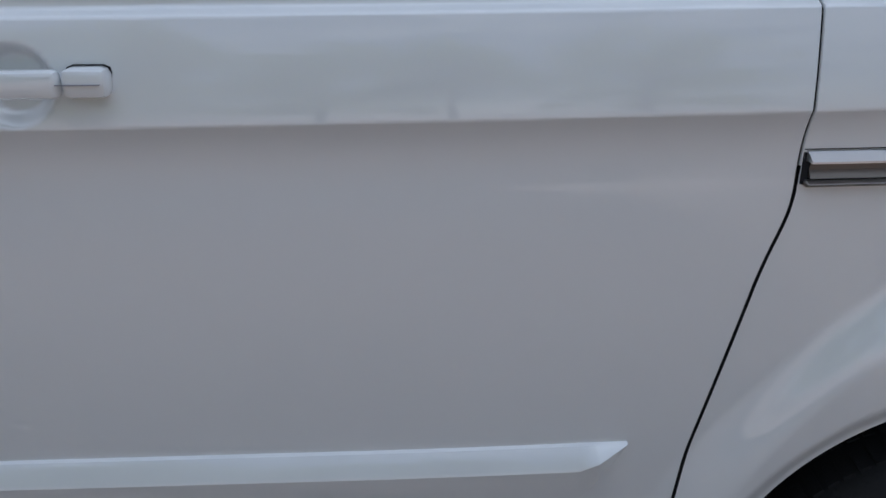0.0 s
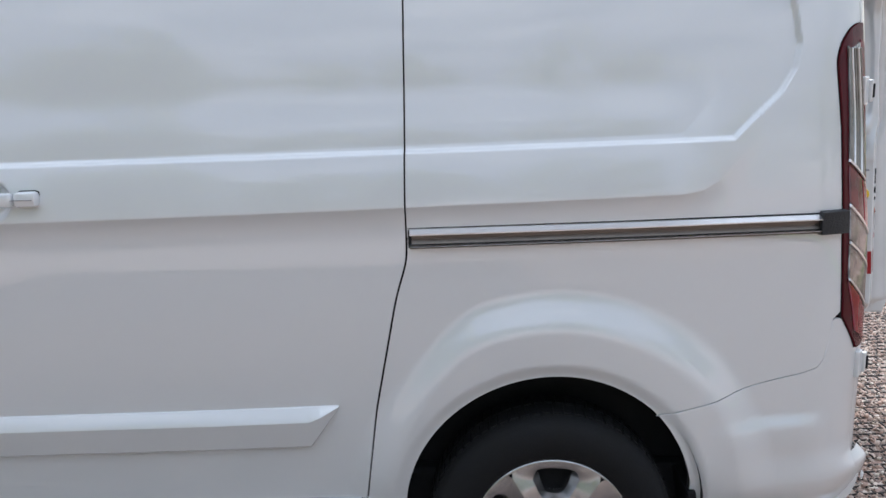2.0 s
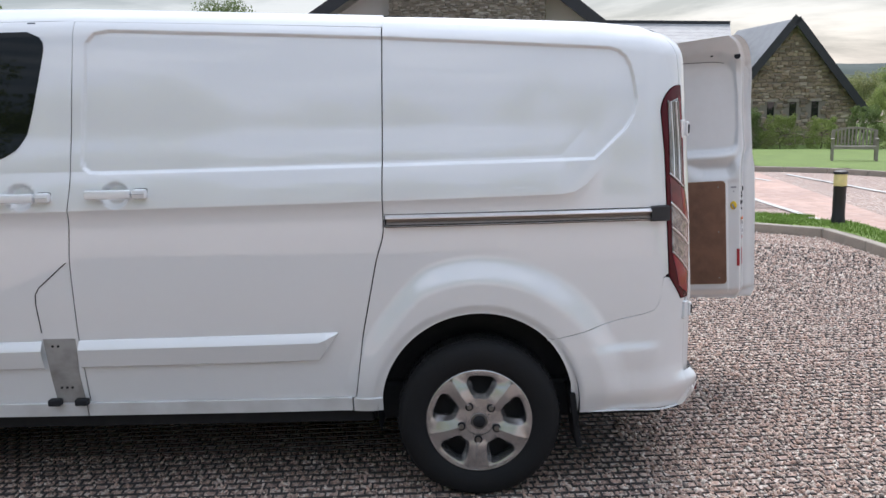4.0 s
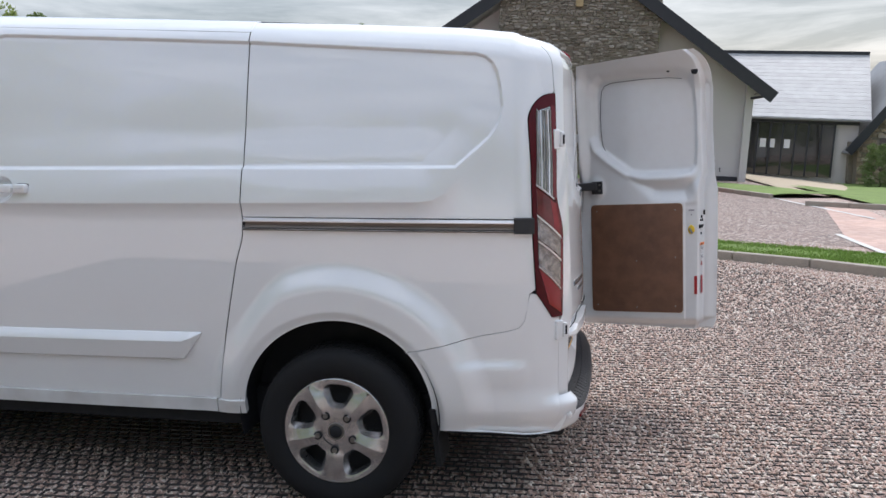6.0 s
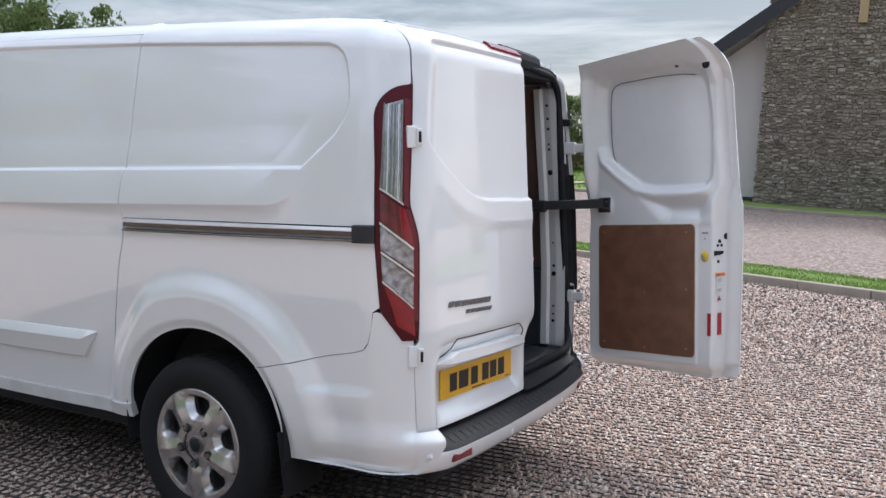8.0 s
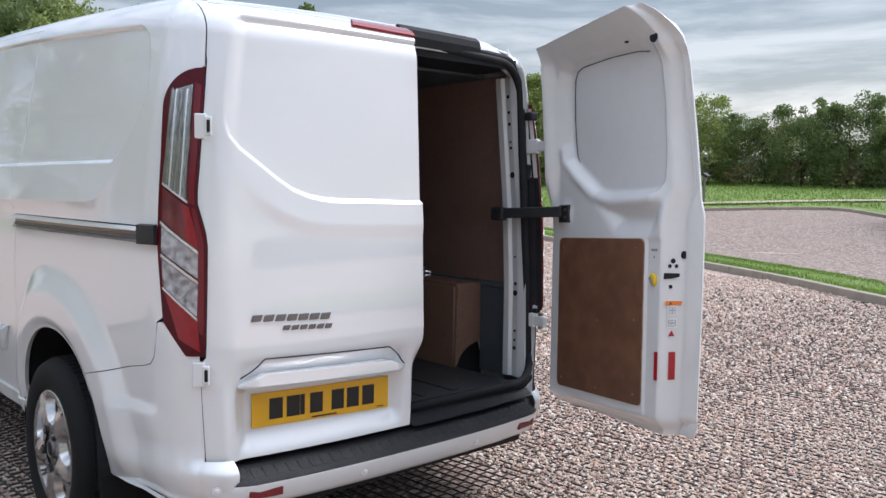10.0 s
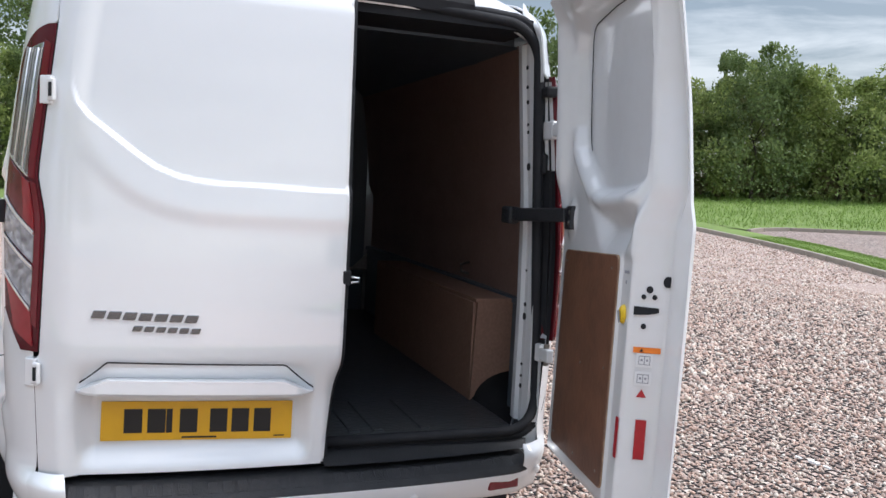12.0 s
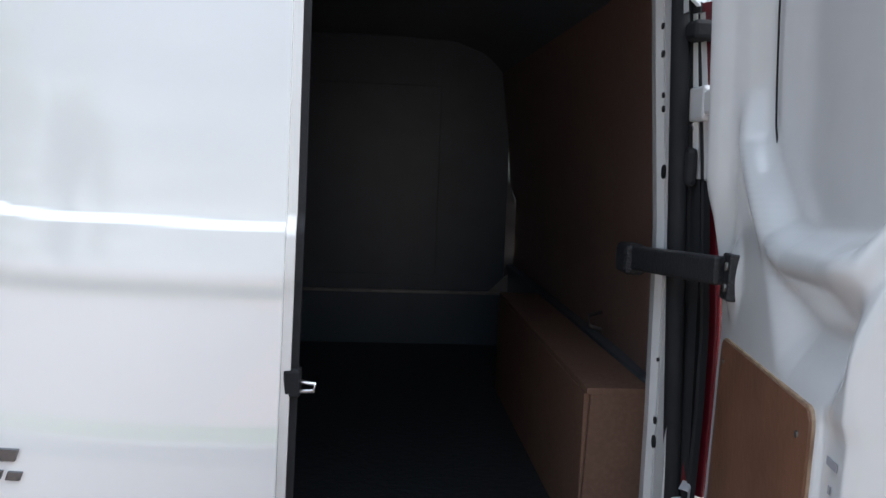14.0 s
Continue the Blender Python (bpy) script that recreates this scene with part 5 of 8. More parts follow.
rail_strip("rail_seam", 0.022, 0.026, -0.002, 0.0035, M_BLACK, -0.361, 0.715, "black seam above the rail", parent=slide_rail)
rail_strip("rail_cap", -0.032, 0.032, -0.01, 0.022, M_PAD, 0.700, 0.770, "black end cap", 6, slide_rail)


# rubbing strip along the doors: flat face, top edge turned to the sky, slanting end
def moulding(x0, x1, end, parent):
    xs = np.concatenate([np.linspace(x0, x1 - 0.12, 50), np.linspace(x1 - 0.11, x1, 24)])
    prof = [(0.0, 0.0), (0.006, -0.002), (0.027, -0.030), (0.0285, -0.034), (0.018, -0.108), (0.012, -0.115), (0.0, -0.117)]
    zt = 0.705 + 0.010 * (xs + 1.6)
    k = np.clip((x1 - xs) / 0.10, 0.0, 1.0) if end else np.ones(len(xs))
    kz = np.clip((x1 - xs) / 0.085 + 0.06, 0.06, 1.0) if end else np.ones(len(xs))
    G = np.array(prof)
    Z = zt[:, None] + G[:, 1][None, :] * kz[:, None]
    U_ = u_of_x(np.repeat(xs[:, None], len(prof), 1), Z)
    O = G[:, 0][None, :] * np.minimum(1.0, 0.25 + k * 1.6)[:, None]
    V = (skin(U_, Z) + skin_normal(U_, Z) * O[..., None]).reshape(-1, 3)
    m, n = len(prof), len(xs)
    F = [(i * m + j, (i + 1) * m + j, (i + 1) * m + j + 1, i * m + j + 1) for i in range(n - 1) for j in range(m - 1)] + [tuple(range(m))]
    ob = link_mesh("side_moulding", V, F, M_PAINT, parent, "white side moulding")
    ob.data.set_sharp_from_angle(angle=radians(28))
    return ob


moulding(-1.612, -0.565, True, sliding_door)
moulding(-2.60, -1.762, False, cab_door)


# pull handles with their finger scoops
def handle(x, z, parent):
    u = u_of_x(np.array(x), np.array(z))
    p = Vector(skin(u, np.array(z), plain=True)) + Vector((0, -0.016, 0))
    base = Matrix.Translation(p)
    bm = box((-0.118, -0.036, -0.0175), (0.062, -0.010, 0.0175), bevel=0.008)
    for v in bm.verts:
        v.co.y -= 0.010 * (1 - (v.co.x + 0.03) ** 2 / 0.012) if abs(v.co.x + 0.03) < 0.11 else 0
    bmesh.ops.transform(bm, matrix=base, verts=bm.verts)
    root = part("door_handle", bm, M_PAINT, parent, "white pull handle over a round scoop", angle=40)
    bm = box((0.0645, -0.034, -0.0190), (0.120, 0.004, 0.0190), bevel=0.010)
    bmesh.ops.transform(bm, matrix=base, verts=bm.verts)
    part("grip_end", bm, M_PAINT, root, angle=40)
    bm = box((0.0615, -0.0125, -0.0203), (0.1218, 0.006, 0.0203), bevel=0.011)
    bmesh.ops.transform(bm, matrix=base, verts=bm.verts)
    part("grip_gasket", bm, M_BLACK, root)
    part("grip_line", box((-0.112, -0.0372, -0.001), (0.114, -0.034, 0.0004), base), M_GREYP, root)
    return root


handle(-1.392, 1.298, sliding_door)
handle(-1.768, 1.290, cab_door)

# filler flap line and the bare bracket below it
flap = [(-1.625, 1.028), (-1.745, 0.928), (-1.762, 0.900), (-1.766, 0.86), (-1.758, 0.715)]
part("flap_joint", tube([tuple(skin(u_of_x(np.array(x), np.array(z)), np.array(z), 0.0005)) for (ax, az), (bx, bz) in zip(flap, flap[1:]) for x, z in ((ax + (bx - ax) * k / 6, az + (bz - az) * k / 6) for k in range(6))], 0.0022, 6), M_BLACK, cab_door)
zs = rows(0.432, 0.712, 0.02)
us, zz = span(line_x([(-1.738, 0.43), (-1.748, 0.55), (-1.758, 0.715)]), line_x([(-1.622, 0.43), (-1.632, 0.55), (-1.628, 0.715)]), zs, 10)
step_bracket = sheet("hinge_recess", us, zz, M_BRKT, van, "grimy bare recess between the doors", lift=0.003, edge=0.004)
for x, z in ((-1.722, 0.682), (-1.700, 0.682), (-1.712, 0.500), (-1.690, 0.500), (-1.668, 0.500)):
    part("bolt_hole", cyl(0.005, 0.004, Matrix.Translation(Vector(skin(u_of_x(np.array(x), np.array(z)), np.array(z), 0.004))) @ Matrix.Rotation(radians(90), 4, "X"), 10), M_BLACK, step_bracket)
for x in (-1.735, -1.625):
    part("rubber_stop", box((x - 0.026, 0.010, 0.430), (x + 0.026, 0.045, 0.458), None, 0.006), M_BLACK, step_bracket)
us, zz = span(line_x([(-1.756, 0.42), (-1.766, 0.73)]), line_x([(-1.736, 0.42), (-1.752, 0.73)]), zs, 2)


# ---------------------------------------------------------------- wheels
def wheel(x, y, face):
    """face: -1 looks to the near side, 1 to the far side."""
    root = empty("wheel", (x, y, 0.331))
    root.parent = van
    tm = Matrix.Rotation(radians(90 * (1 if face < 0 else -1)), 4, "X")
    prof = [(0.2175, -0.008), (0.222, -0.003), (0.232, 0.003), (0.262, 0.010), (0.296, 0.008), (0.318, -0.004), (0.330, -0.024), (0.3345, -0.05), (0.335, -0.10), (0.3345, -0.15), (0.330, -0.18), (0.30, -0.205), (0.23, -0.20)]
    tyre = part("tyre", lathe(prof, tm, 72), M_TYRE, root, "black road tyre", smooth=True)
    V, F = [], []
    for k in range(72):
        for w0, w1, sh in ((-0.092, -0.040, 0.02), (-0.165, -0.112, -0.02)):
            q = len(V)
            a = 2 * math.pi * k / 72 + sh
            V += [tuple(tm @ Vector((r * math.cos(a + d), r * math.sin(a + d), w))) for r in (0.332, 0.3385) for w, d in ((w0, -0.03), (w0, 0.03), (w1, 0.04), (w1, -0.02))]
            F += [(q + 4, q + 5, q + 6, q + 7), (q, q + 1, q + 5, q + 4), (q + 1, q + 2, q + 6, q + 5), (q + 2, q + 3, q + 7, q + 6), (q + 3, q, q + 4, q + 7)]
    tagged(link_mesh("tread_block", V, F, M_TYRE, tyre, smooth=False), kind="stuff")
    rim = part("rim", lathe([(0.2195, -0.010), (0.2185, -0.003), (0.214, 0.0005), (0.209, -0.002), (0.2045, -0.010), (0.202, -0.016)], tm, 72), M_ALLOY, root, "silver five-spoke alloy rim", smooth=True)
    # barrel and drum disc are black: shade behind the spokes put into their colour
    part("rim_barrel", lathe([(0.2025, -0.014), (0.196, -0.035), (0.188, -0.10), (0.185, -0.17)], tm, 72), M_BLACK, rim, "rim barrel, coloured black for the shade behind the spokes", smooth=True)
    part("drum_shade_disc", lathe([(0.001, -0.064), (0.12, -0.064), (0.16, -0.068), (0.192, -0.078)], tm, 40), M_TYRE, root, smooth=True)
    # one fifth of the face: a rounded opening with broad spokes beside it
    c0 = 0.148
    rays = 48
    hole = []
    for k in range(rays):
        a = 2 * math.pi * k / rays
        ca, sa = math.cos(a), math.sin(a)
        p = 4.5
        q = (abs(ca) ** p + abs(sa) ** p) ** (-1 / p)
        hy = 0.038 * q * sa
        hx = (0.039 + 0.36 * hy) * q * ca
        hole.append((hx, c0 + hy))
    rings = []
    for fr, h in ((0.0, -0.050), (0.0, -0.024), (0.12, -0.013), (0.27, 0.004), (0.6, 0.010), (1.0, 0.016)):
        ring = []
        for (hx, hy) in hole:
            d = Vector((hx, hy - c0)).normalized()
            best = 9.0
            for wall in (1, -1):
                nvec = Vector((wall * math.cos(radians(36)), -math.sin(radians(36))))
                den = d.dot(nvec)
                if den > 1e-6:
                    best = min(best, -(Vector((0, c0)).dot(nvec)) / den)
            bq = c0 * d.y
            for R_, sgn in ((0.2125, 1),):
                disc = bq * bq - (c0 * c0 - R_ * R_)
                best = min(best, -bq + math.sqrt(disc))
            Ri = 0.060
            disc = bq * bq - (c0 * c0 - Ri * Ri)
            if disc > 0 and -bq - math.sqrt(disc) > 0:
                best = min(best, -bq - math.sqrt(disc))
            start = Vector((hx, hy - c0)).length
            r = start + (best - start) * fr
            px, py = d.x * r, c0 + d.y * r
            rad = math.hypot(px, py)
            depth = h - 0.008 * float(smooth01(0.15, 0.19, np.array(rad))) - 0.009 * float(smooth01(0.196, 0.2125, np.array(rad))) - 0.012 * float(smooth01(0.11, 0.055, np.array(rad)))
            ring.append((px, py, depth))
        rings.append(ring)
    bm = bmesh.new()
    for k in range(5):
        m = tm @ Matrix.Rotation(2 * math.pi * k / 5 + radians(-4 * face * -1), 4, "Z")
        vs = [[bm.verts.new(m @ Vector(p)) for p in ring] for ring in rings]
        for A, B in zip(vs, vs[1:]):
            for i in range(rays):
                bm.faces.new((A[i], A[(i + 1) % rays], B[(i + 1) % rays], B[i]))
    bmesh.ops.remove_doubles(bm, verts=bm.verts, dist=0.0008)
    part("spokes", bm, M_ALLOY, rim, angle=24)
    part("hub_face", lathe([(0.0, -0.0015), (0.04, -0.0015), (0.062, -0.0012)], tm, 40), M_ALLOY, rim, smooth=True)
    cap = part("hub_cap", lathe([(0.0, 0.006), (0.027, 0.005), (0.029, 0.002), (0.0305, 0.007), (0.033, 0.007), (0.035, -0.002)], tm, 32), M_STEEL, rim, "dark centre cap", angle=40)
    part("cap_centre", lathe([(0.0, 0.0075), (0.025, 0.0065), (0.0275, 0.003)], tm, 28), M_BLACK, cap, smooth=True)
    for k in range(5):
        a = radians(54 + 72 * k - 4)
        bolt = part("wheel_nut", cyl(0.0105, 0.014, tm @ Matrix.Rotation(a, 4, "Z") @ Matrix.Translation((0.076, 0, 0.009)), 6), M_STEEL, rim)
        part("nut_well", lathe([(0.0105, 0.001), (0.014, 0.003), (0.0170, 0.0035), (0.0180, -0.006)], tm @ Matrix.Rotation(a, 4, "Z") @ Matrix.Translation((0.076, 0, 0.0075)), 18), M_BLACK, bolt, smooth=True)
    part("valve", cyl(0.004, 0.03, tm @ Matrix.Rotation(radians(234 - 12), 4, "Z") @ Matrix.Translation((0.178, 0, -0.015)), 8), M_BLACK, rim)
    return root


first_wheel = wheel(0.0, 0.022, -1)
copy_thing(first_wheel, Matrix.Translation((-2.933, 0.040, 0.335)))
for x in (0.0, -2.933):
    copy_thing(first_wheel, Matrix.Translation((x, 2 * MID - 0.040, 0.335)) @ Matrix.Rotation(math.pi, 4, "Z"))

# wheel housings, mud flap, underbody
for x in (0.0, -2.933):
    for s in (0, 1):
        ys = (0.045, 0.262) if not s else (2 * MID - 0.262, 2 * MID - 0.045)
        V, F = [], []
        an = np.linspace(-0.25, math.pi + 0.25, 40)
        for yy in ys:
            V += [(x + 0.01 * 0 + 0.415 * math.cos(a), yy, ARCH_Z + 0.415 * math.sin(a)) for a in an]
        F = [(i, i + 1, 40 + i + 1, 40 + i) for i in range(39)]
        F += [tuple(range(40, 80)) if not s else tuple(range(0, 40))]
        link_mesh("wheel_housing", V, F, M_BLACK, van, "black wheel arch liner", smooth=False)
for s in (0, 1):
    yy = 0.055 if not s else 2 * MID - 0.255
    bm = box((-0.012, 0, -0.235), (0.012, 0.20, 0.0), bevel=0.004)
    for v in bm.verts:
        v.co.x += 0.03 * (-v.co.z / 0.235)
    bmesh.ops.transform(bm, matrix=Matrix.Translation((0.385, yy, 0.43)), verts=bm.verts)
    part("mud_flap", bm, M_TYRE, van, "black rubber mud flap")
part("underbody", box((-3.55, 0.22, 0.27), (0.80, 1.70, 0.44), None, 0.02), M_BLACK, van, "black underbody")
part("underbody_sill", box((-2.50, 0.12, 0.30), (-0.44, 0.30, 0.385), None, 0.01), M_BLACK, van)
part("underbody_sill", box((-2.50, 2 * MID - 0.30, 0.30), (-0.44, 2 * MID - 0.12, 0.385), None, 0.01), M_BLACK, van)
part("rear_chassis", box((0.42, 0.30, 0.26), (0.90, 1.61, 0.43), None, 0.02), M_BLACK, van)

# ---------------------------------------------------------------- front of the van
def nose_section(x):
    """Half width, sill height, waist and top of the body at x, ahead of the cab doors."""
    k = float(smooth01(-2.75, -3.95, np.array(x)))
    half = 0.957 - 0.16 * k ** 1.8
    top = float(np.interp(x, [-3.97, -3.92, -3.80, -3.30, -3.15, -2.42, -2.28], [0.62, 0.80, 0.92, 1.10, 1.14, 1.84, 1.95]))
    low = float(np.interp(x, [-3.97, -3.7, -2.3], [0.36, 0.27, 0.36]))
    return half, low, top


secs = []
xs = np.concatenate([np.linspace(-2.28, -3.75, 44), np.linspace(-3.78, -3.96, 12)])
for x in xs:
    half, low, top = nose_section(x)
    waist = min(1.16, top - 0.04)
    sec = []
    for z in np.concatenate([np.linspace(low, waist, 18), np.linspace(waist + 0.01, top - 0.015, 10)]):
        inw = 0.03 * max(0, 0.6 - z) + (0.30 * (z - waist) if z > waist else 0)
        xm = x - 0.0
        r = math.hypot(x + 2.933, z - ARCH_Z)
        sec.append((x, half - inw + 0.02 * float(1 - smooth01(0.44, 0.6, np.array(r))), z))
    he = sec[-1][1]
    for q in np.linspace(0.93, 0.0, 10):
        sec.append((x - 0.03 * (1 - q * q) * (1 if x < -3.2 else 2), he * q, top + 0.03 * (1 - q * q)))
    secs.append(sec)
c = len(secs[0])
for side, nm in ((1, "front_body"), (-1, "front_body")):
    V = [(x, MID - side * h, z) for s in secs for x, h, z in s]
    FB, FG = [], []
    for i in range(len(secs) - 1):
        for j in range(c - 1):
            x, _, z = secs[i][j]
            if z < ARCH_Z + 0.41 and math.hypot(x - 0.02 + 2.933, z - ARCH_Z) < 0.405:
                continue
            q = (i * c + j, (i + 1) * c + j, (i + 1) * c + j + 1, i * c + j + 1)
            (FG if (j >= 27 and -3.12 < x < -2.36) or (20 <= j < 27 and -2.95 < x < -2.62) else FB).append(q)
    link_mesh(nm, V, FB, M_PAINT, van, "white bonnet and wing")
    link_mesh("windscreen", V, FG, M_GLASS, van, "dark windscreen")
V = [(secs[-1][j][0], MID - s * secs[-1][j][1], secs[-1][j][2]) for s in (1, -1) for j in range(c)]
link_mesh("grille", V, [(j, j + 1, c + j + 1, c + j) for j in range(c - 1)], M_PAD, van, "black front grille")
for s in (1, -1):
    bm = box((-3.94, -0.20, 0.80), (-3.60, 0.20, 0.93), None, 0.04)
    for v in bm.verts:
        v.co.x += abs(v.co.y - 0.2 * -s) * 0.25
    bmesh.ops.transform(bm, matrix=Matrix.Translation((0.04, MID - s * 0.60, 0.0)), verts=bm.verts)
    part("headlamp", bm, M_CLEAR, van, "clear headlamp")
    m_ = part("door_mirror", box((-2.62, -0.12, 1.20), (-2.48, 0.12, 1.52), Matrix.Translation((0, MID - s * 1.12, 0)), 0.04), M_PAD, van, "black door mirror")
    part("mirror_arm", box((-2.58, -0.10, 1.18), (-2.52, 0.10, 1.23), Matrix.Translation((0, MID - s * 0.98, 0)), 0.01), M_PAD, m_)

# ---------------------------------------------------------------- ground
def gravel_material(name, scale, tones, rough=0.85, bump=0.6):
    m = bpy.data.materials.new(name)
    m.use_nodes = True
    nt = m.node_tree
    b = nt.nodes["Principled BSDF"]
    geo = nt.nodes.new("ShaderNodeNewGeometry")
    vor = nt.nodes.new("ShaderNodeTexVoronoi")
    vor.inputs["Scale"].default_value = scale
    nt.links.new(geo.outputs["Position"], vor.inputs["Vector"])
    ramp = nt.nodes.new("ShaderNodeValToRGB")
    ramp.color_ramp.interpolation = "CONSTANT"
    while len(ramp.color_ramp.elements) < len(tones):
        ramp.color_ramp.elements.new(0.5)
    for i, tcol in enumerate(tones):
        ramp.color_ramp.elements[i].position, ramp.color_ramp.elements[i].color = i / len(tones), (*tcol, 1)
    pick = nt.nodes.new("ShaderNodeSeparateColor")
    nt.links.new(vor.outputs["Color"], pick.inputs["Color"])
    nt.links.new(pick.outputs["Red"], ramp.inputs["Fac"])
    big = nt.nodes.new("ShaderNodeTexNoise")
    big.inputs["Scale"].default_value, big.inputs["Detail"].default_value = 0.7, 5
    nt.links.new(geo.outputs["Position"], big.inputs["Vector"])
    rng = nt.nodes.new("ShaderNodeMapRange")
    for k, v in (("From Min", 0.3), ("From Max", 0.75), ("To Min", 0.0), ("To Max", 0.55)):
        rng.inputs[k].default_value = v
    nt.links.new(big.outputs["Fac"], rng.inputs["Value"])
    mx = nt.nodes.new("ShaderNodeMix")
    mx.data_type = "RGBA"
    nt.links.new(rng.outputs["Result"], mx.inputs["Factor"])
    nt.links.new(ramp.outputs["Color"], mx.inputs["A"])
    mx.inputs["B"].default_value = (0.30, 0.215, 0.185, 1)
    nt.links.new(mx.outputs["Result"], b.inputs["Base Color"])
    b.inputs["Roughness"].default_value = rough
    bp = nt.nodes.new("ShaderNodeBump")
    bp.invert = True
    bp.inputs["Strength"].default_value, bp.inputs["Distance"].default_value = bump, 0.6 / scale
    nt.links.new(vor.outputs["Distance"], bp.inputs["Height"])
    nt.links.new(bp.outputs["Normal"], b.inputs["Normal"])
    return m


STONES = [(0.467, 0.32, 0.258), (0.335, 0.236, 0.192), (0.629, 0.523, 0.445), (0.223, 0.162, 0.136), (0.537, 0.379, 0.304), (0.75, 0.67, 0.59), (0.385, 0.276, 0.234), (0.142, 0.113, 0.103)]
M_GRAVEL = gravel_material("pink_gravel", 55, STONES)
M_ROAD = gravel_material("chipped_road", 27, [(0.235, 0.170, 0.142), (0.155, 0.118, 0.102), (0.33, 0.265, 0.225), (0.19, 0.14, 0.12), (0.46, 0.40, 0.35), (0.11, 0.088, 0.080)], bump=0.5)


def island_material(name, tones, rough=0.8):
    m = bpy.data.materials.new(name)
    m.use_nodes = True
    nt = m.node_tree
    b = nt.nodes["Principled BSDF"]
    geo = nt.nodes.new("ShaderNodeNewGeometry")
    ramp = nt.nodes.new("ShaderNodeValToRGB")
    while len(ramp.color_ramp.elements) < len(tones):
        ramp.color_ramp.elements.new(0.5)
    for i, tcol in enumerate(tones):
        ramp.color_ramp.elements[i].position, ramp.color_ramp.elements[i].color = i / (len(tones) - 1), (*tcol, 1)
    nt.links.new(geo.outputs["Random Per Island"], ramp.inputs["Fac"])
    nz_ = nt.nodes.new("ShaderNodeTexNoise")
    nz_.inputs["Scale"].default_value, nz_.inputs["Detail"].default_value = 90, 3
    nt.links.new(geo.outputs["Position"], nz_.inputs["Vector"])
    mx = nt.nodes.new("ShaderNodeMix")
    mx.data_type, mx.blend_type = "RGBA", "MULTIPLY"
    mx.inputs["Factor"].default_value = 0.3
    nt.links.new(ramp.outputs["Color"], mx.inputs["A"])
    nt.links.new(nz_.outputs["Fac"], mx.inputs["B"])
    nt.links.new(mx.outputs["Result"], b.inputs["Base Color"])
    b.inputs["Roughness"].default_value = rough
    return m


M_STONE = island_material("gravel_stones", [(0.608, 0.414, 0.324), (0.344, 0.236, 0.19), (0.811, 0.681, 0.565), (0.486, 0.316, 0.246), (0.912, 0.828, 0.723), (0.274, 0.202, 0.172), (0.689, 0.473, 0.371), (0.537, 0.424, 0.361)], 0.62)
M_GRID = mat("black_plastic_grid", (0.050, 0.046, 0.045), 0.7, var=0.4, scale=30, dark=(0.05, 0.045, 0.042))
M_KERB = mat("pale_concrete_kerb", (0.34, 0.295, 0.245), 0.85, var=0.6, scale=5, fine=0.3, fine_scale=90, bump=0.3, dark=(0.22, 0.20, 0.17))
M_LAWN = mat("lawn_soil", (0.155, 0.225, 0.050), 0.9, var=0.6, scale=1.3, fine=0.4, fine_scale=22, bump=0.5, bump_scale=30, dark=(0.085, 0.125, 0.032))
M_BLADE = island_material("grass_blades", [(0.224, 0.366, 0.058), (0.307, 0.46, 0.085), (0.165, 0.277, 0.048), (0.366, 0.484, 0.117)], 0.6)
M_PATH = mat("tan_path", (0.40, 0.34, 0.26), 0.9, var=0.4, scale=3, fine=0.3, dark=(0.3, 0.25, 0.19))

xs = np.concatenate([np.linspace(-400, -60, 12), np.linspace(-56, 40, 97), np.linspace(46, 400, 12)])
ys = np.concatenate([np.linspace(-400, -40, 12), np.linspace(-36, 70, 107), np.linspace(76, 600, 16)])
V = [(x, y, float(level(x, y))) for x in xs for y in ys]
m = len(ys)
F = [(i * m + j, (i + 1) * m + j, (i + 1) * m + j + 1, i * m + j + 1) for i in range(len(xs) - 1) for j in range(m - 1)]
tagged(link_mesh("ground", V, F, M_GRAVEL), "pinkish brown gravel car park", "ground", kind="structure")


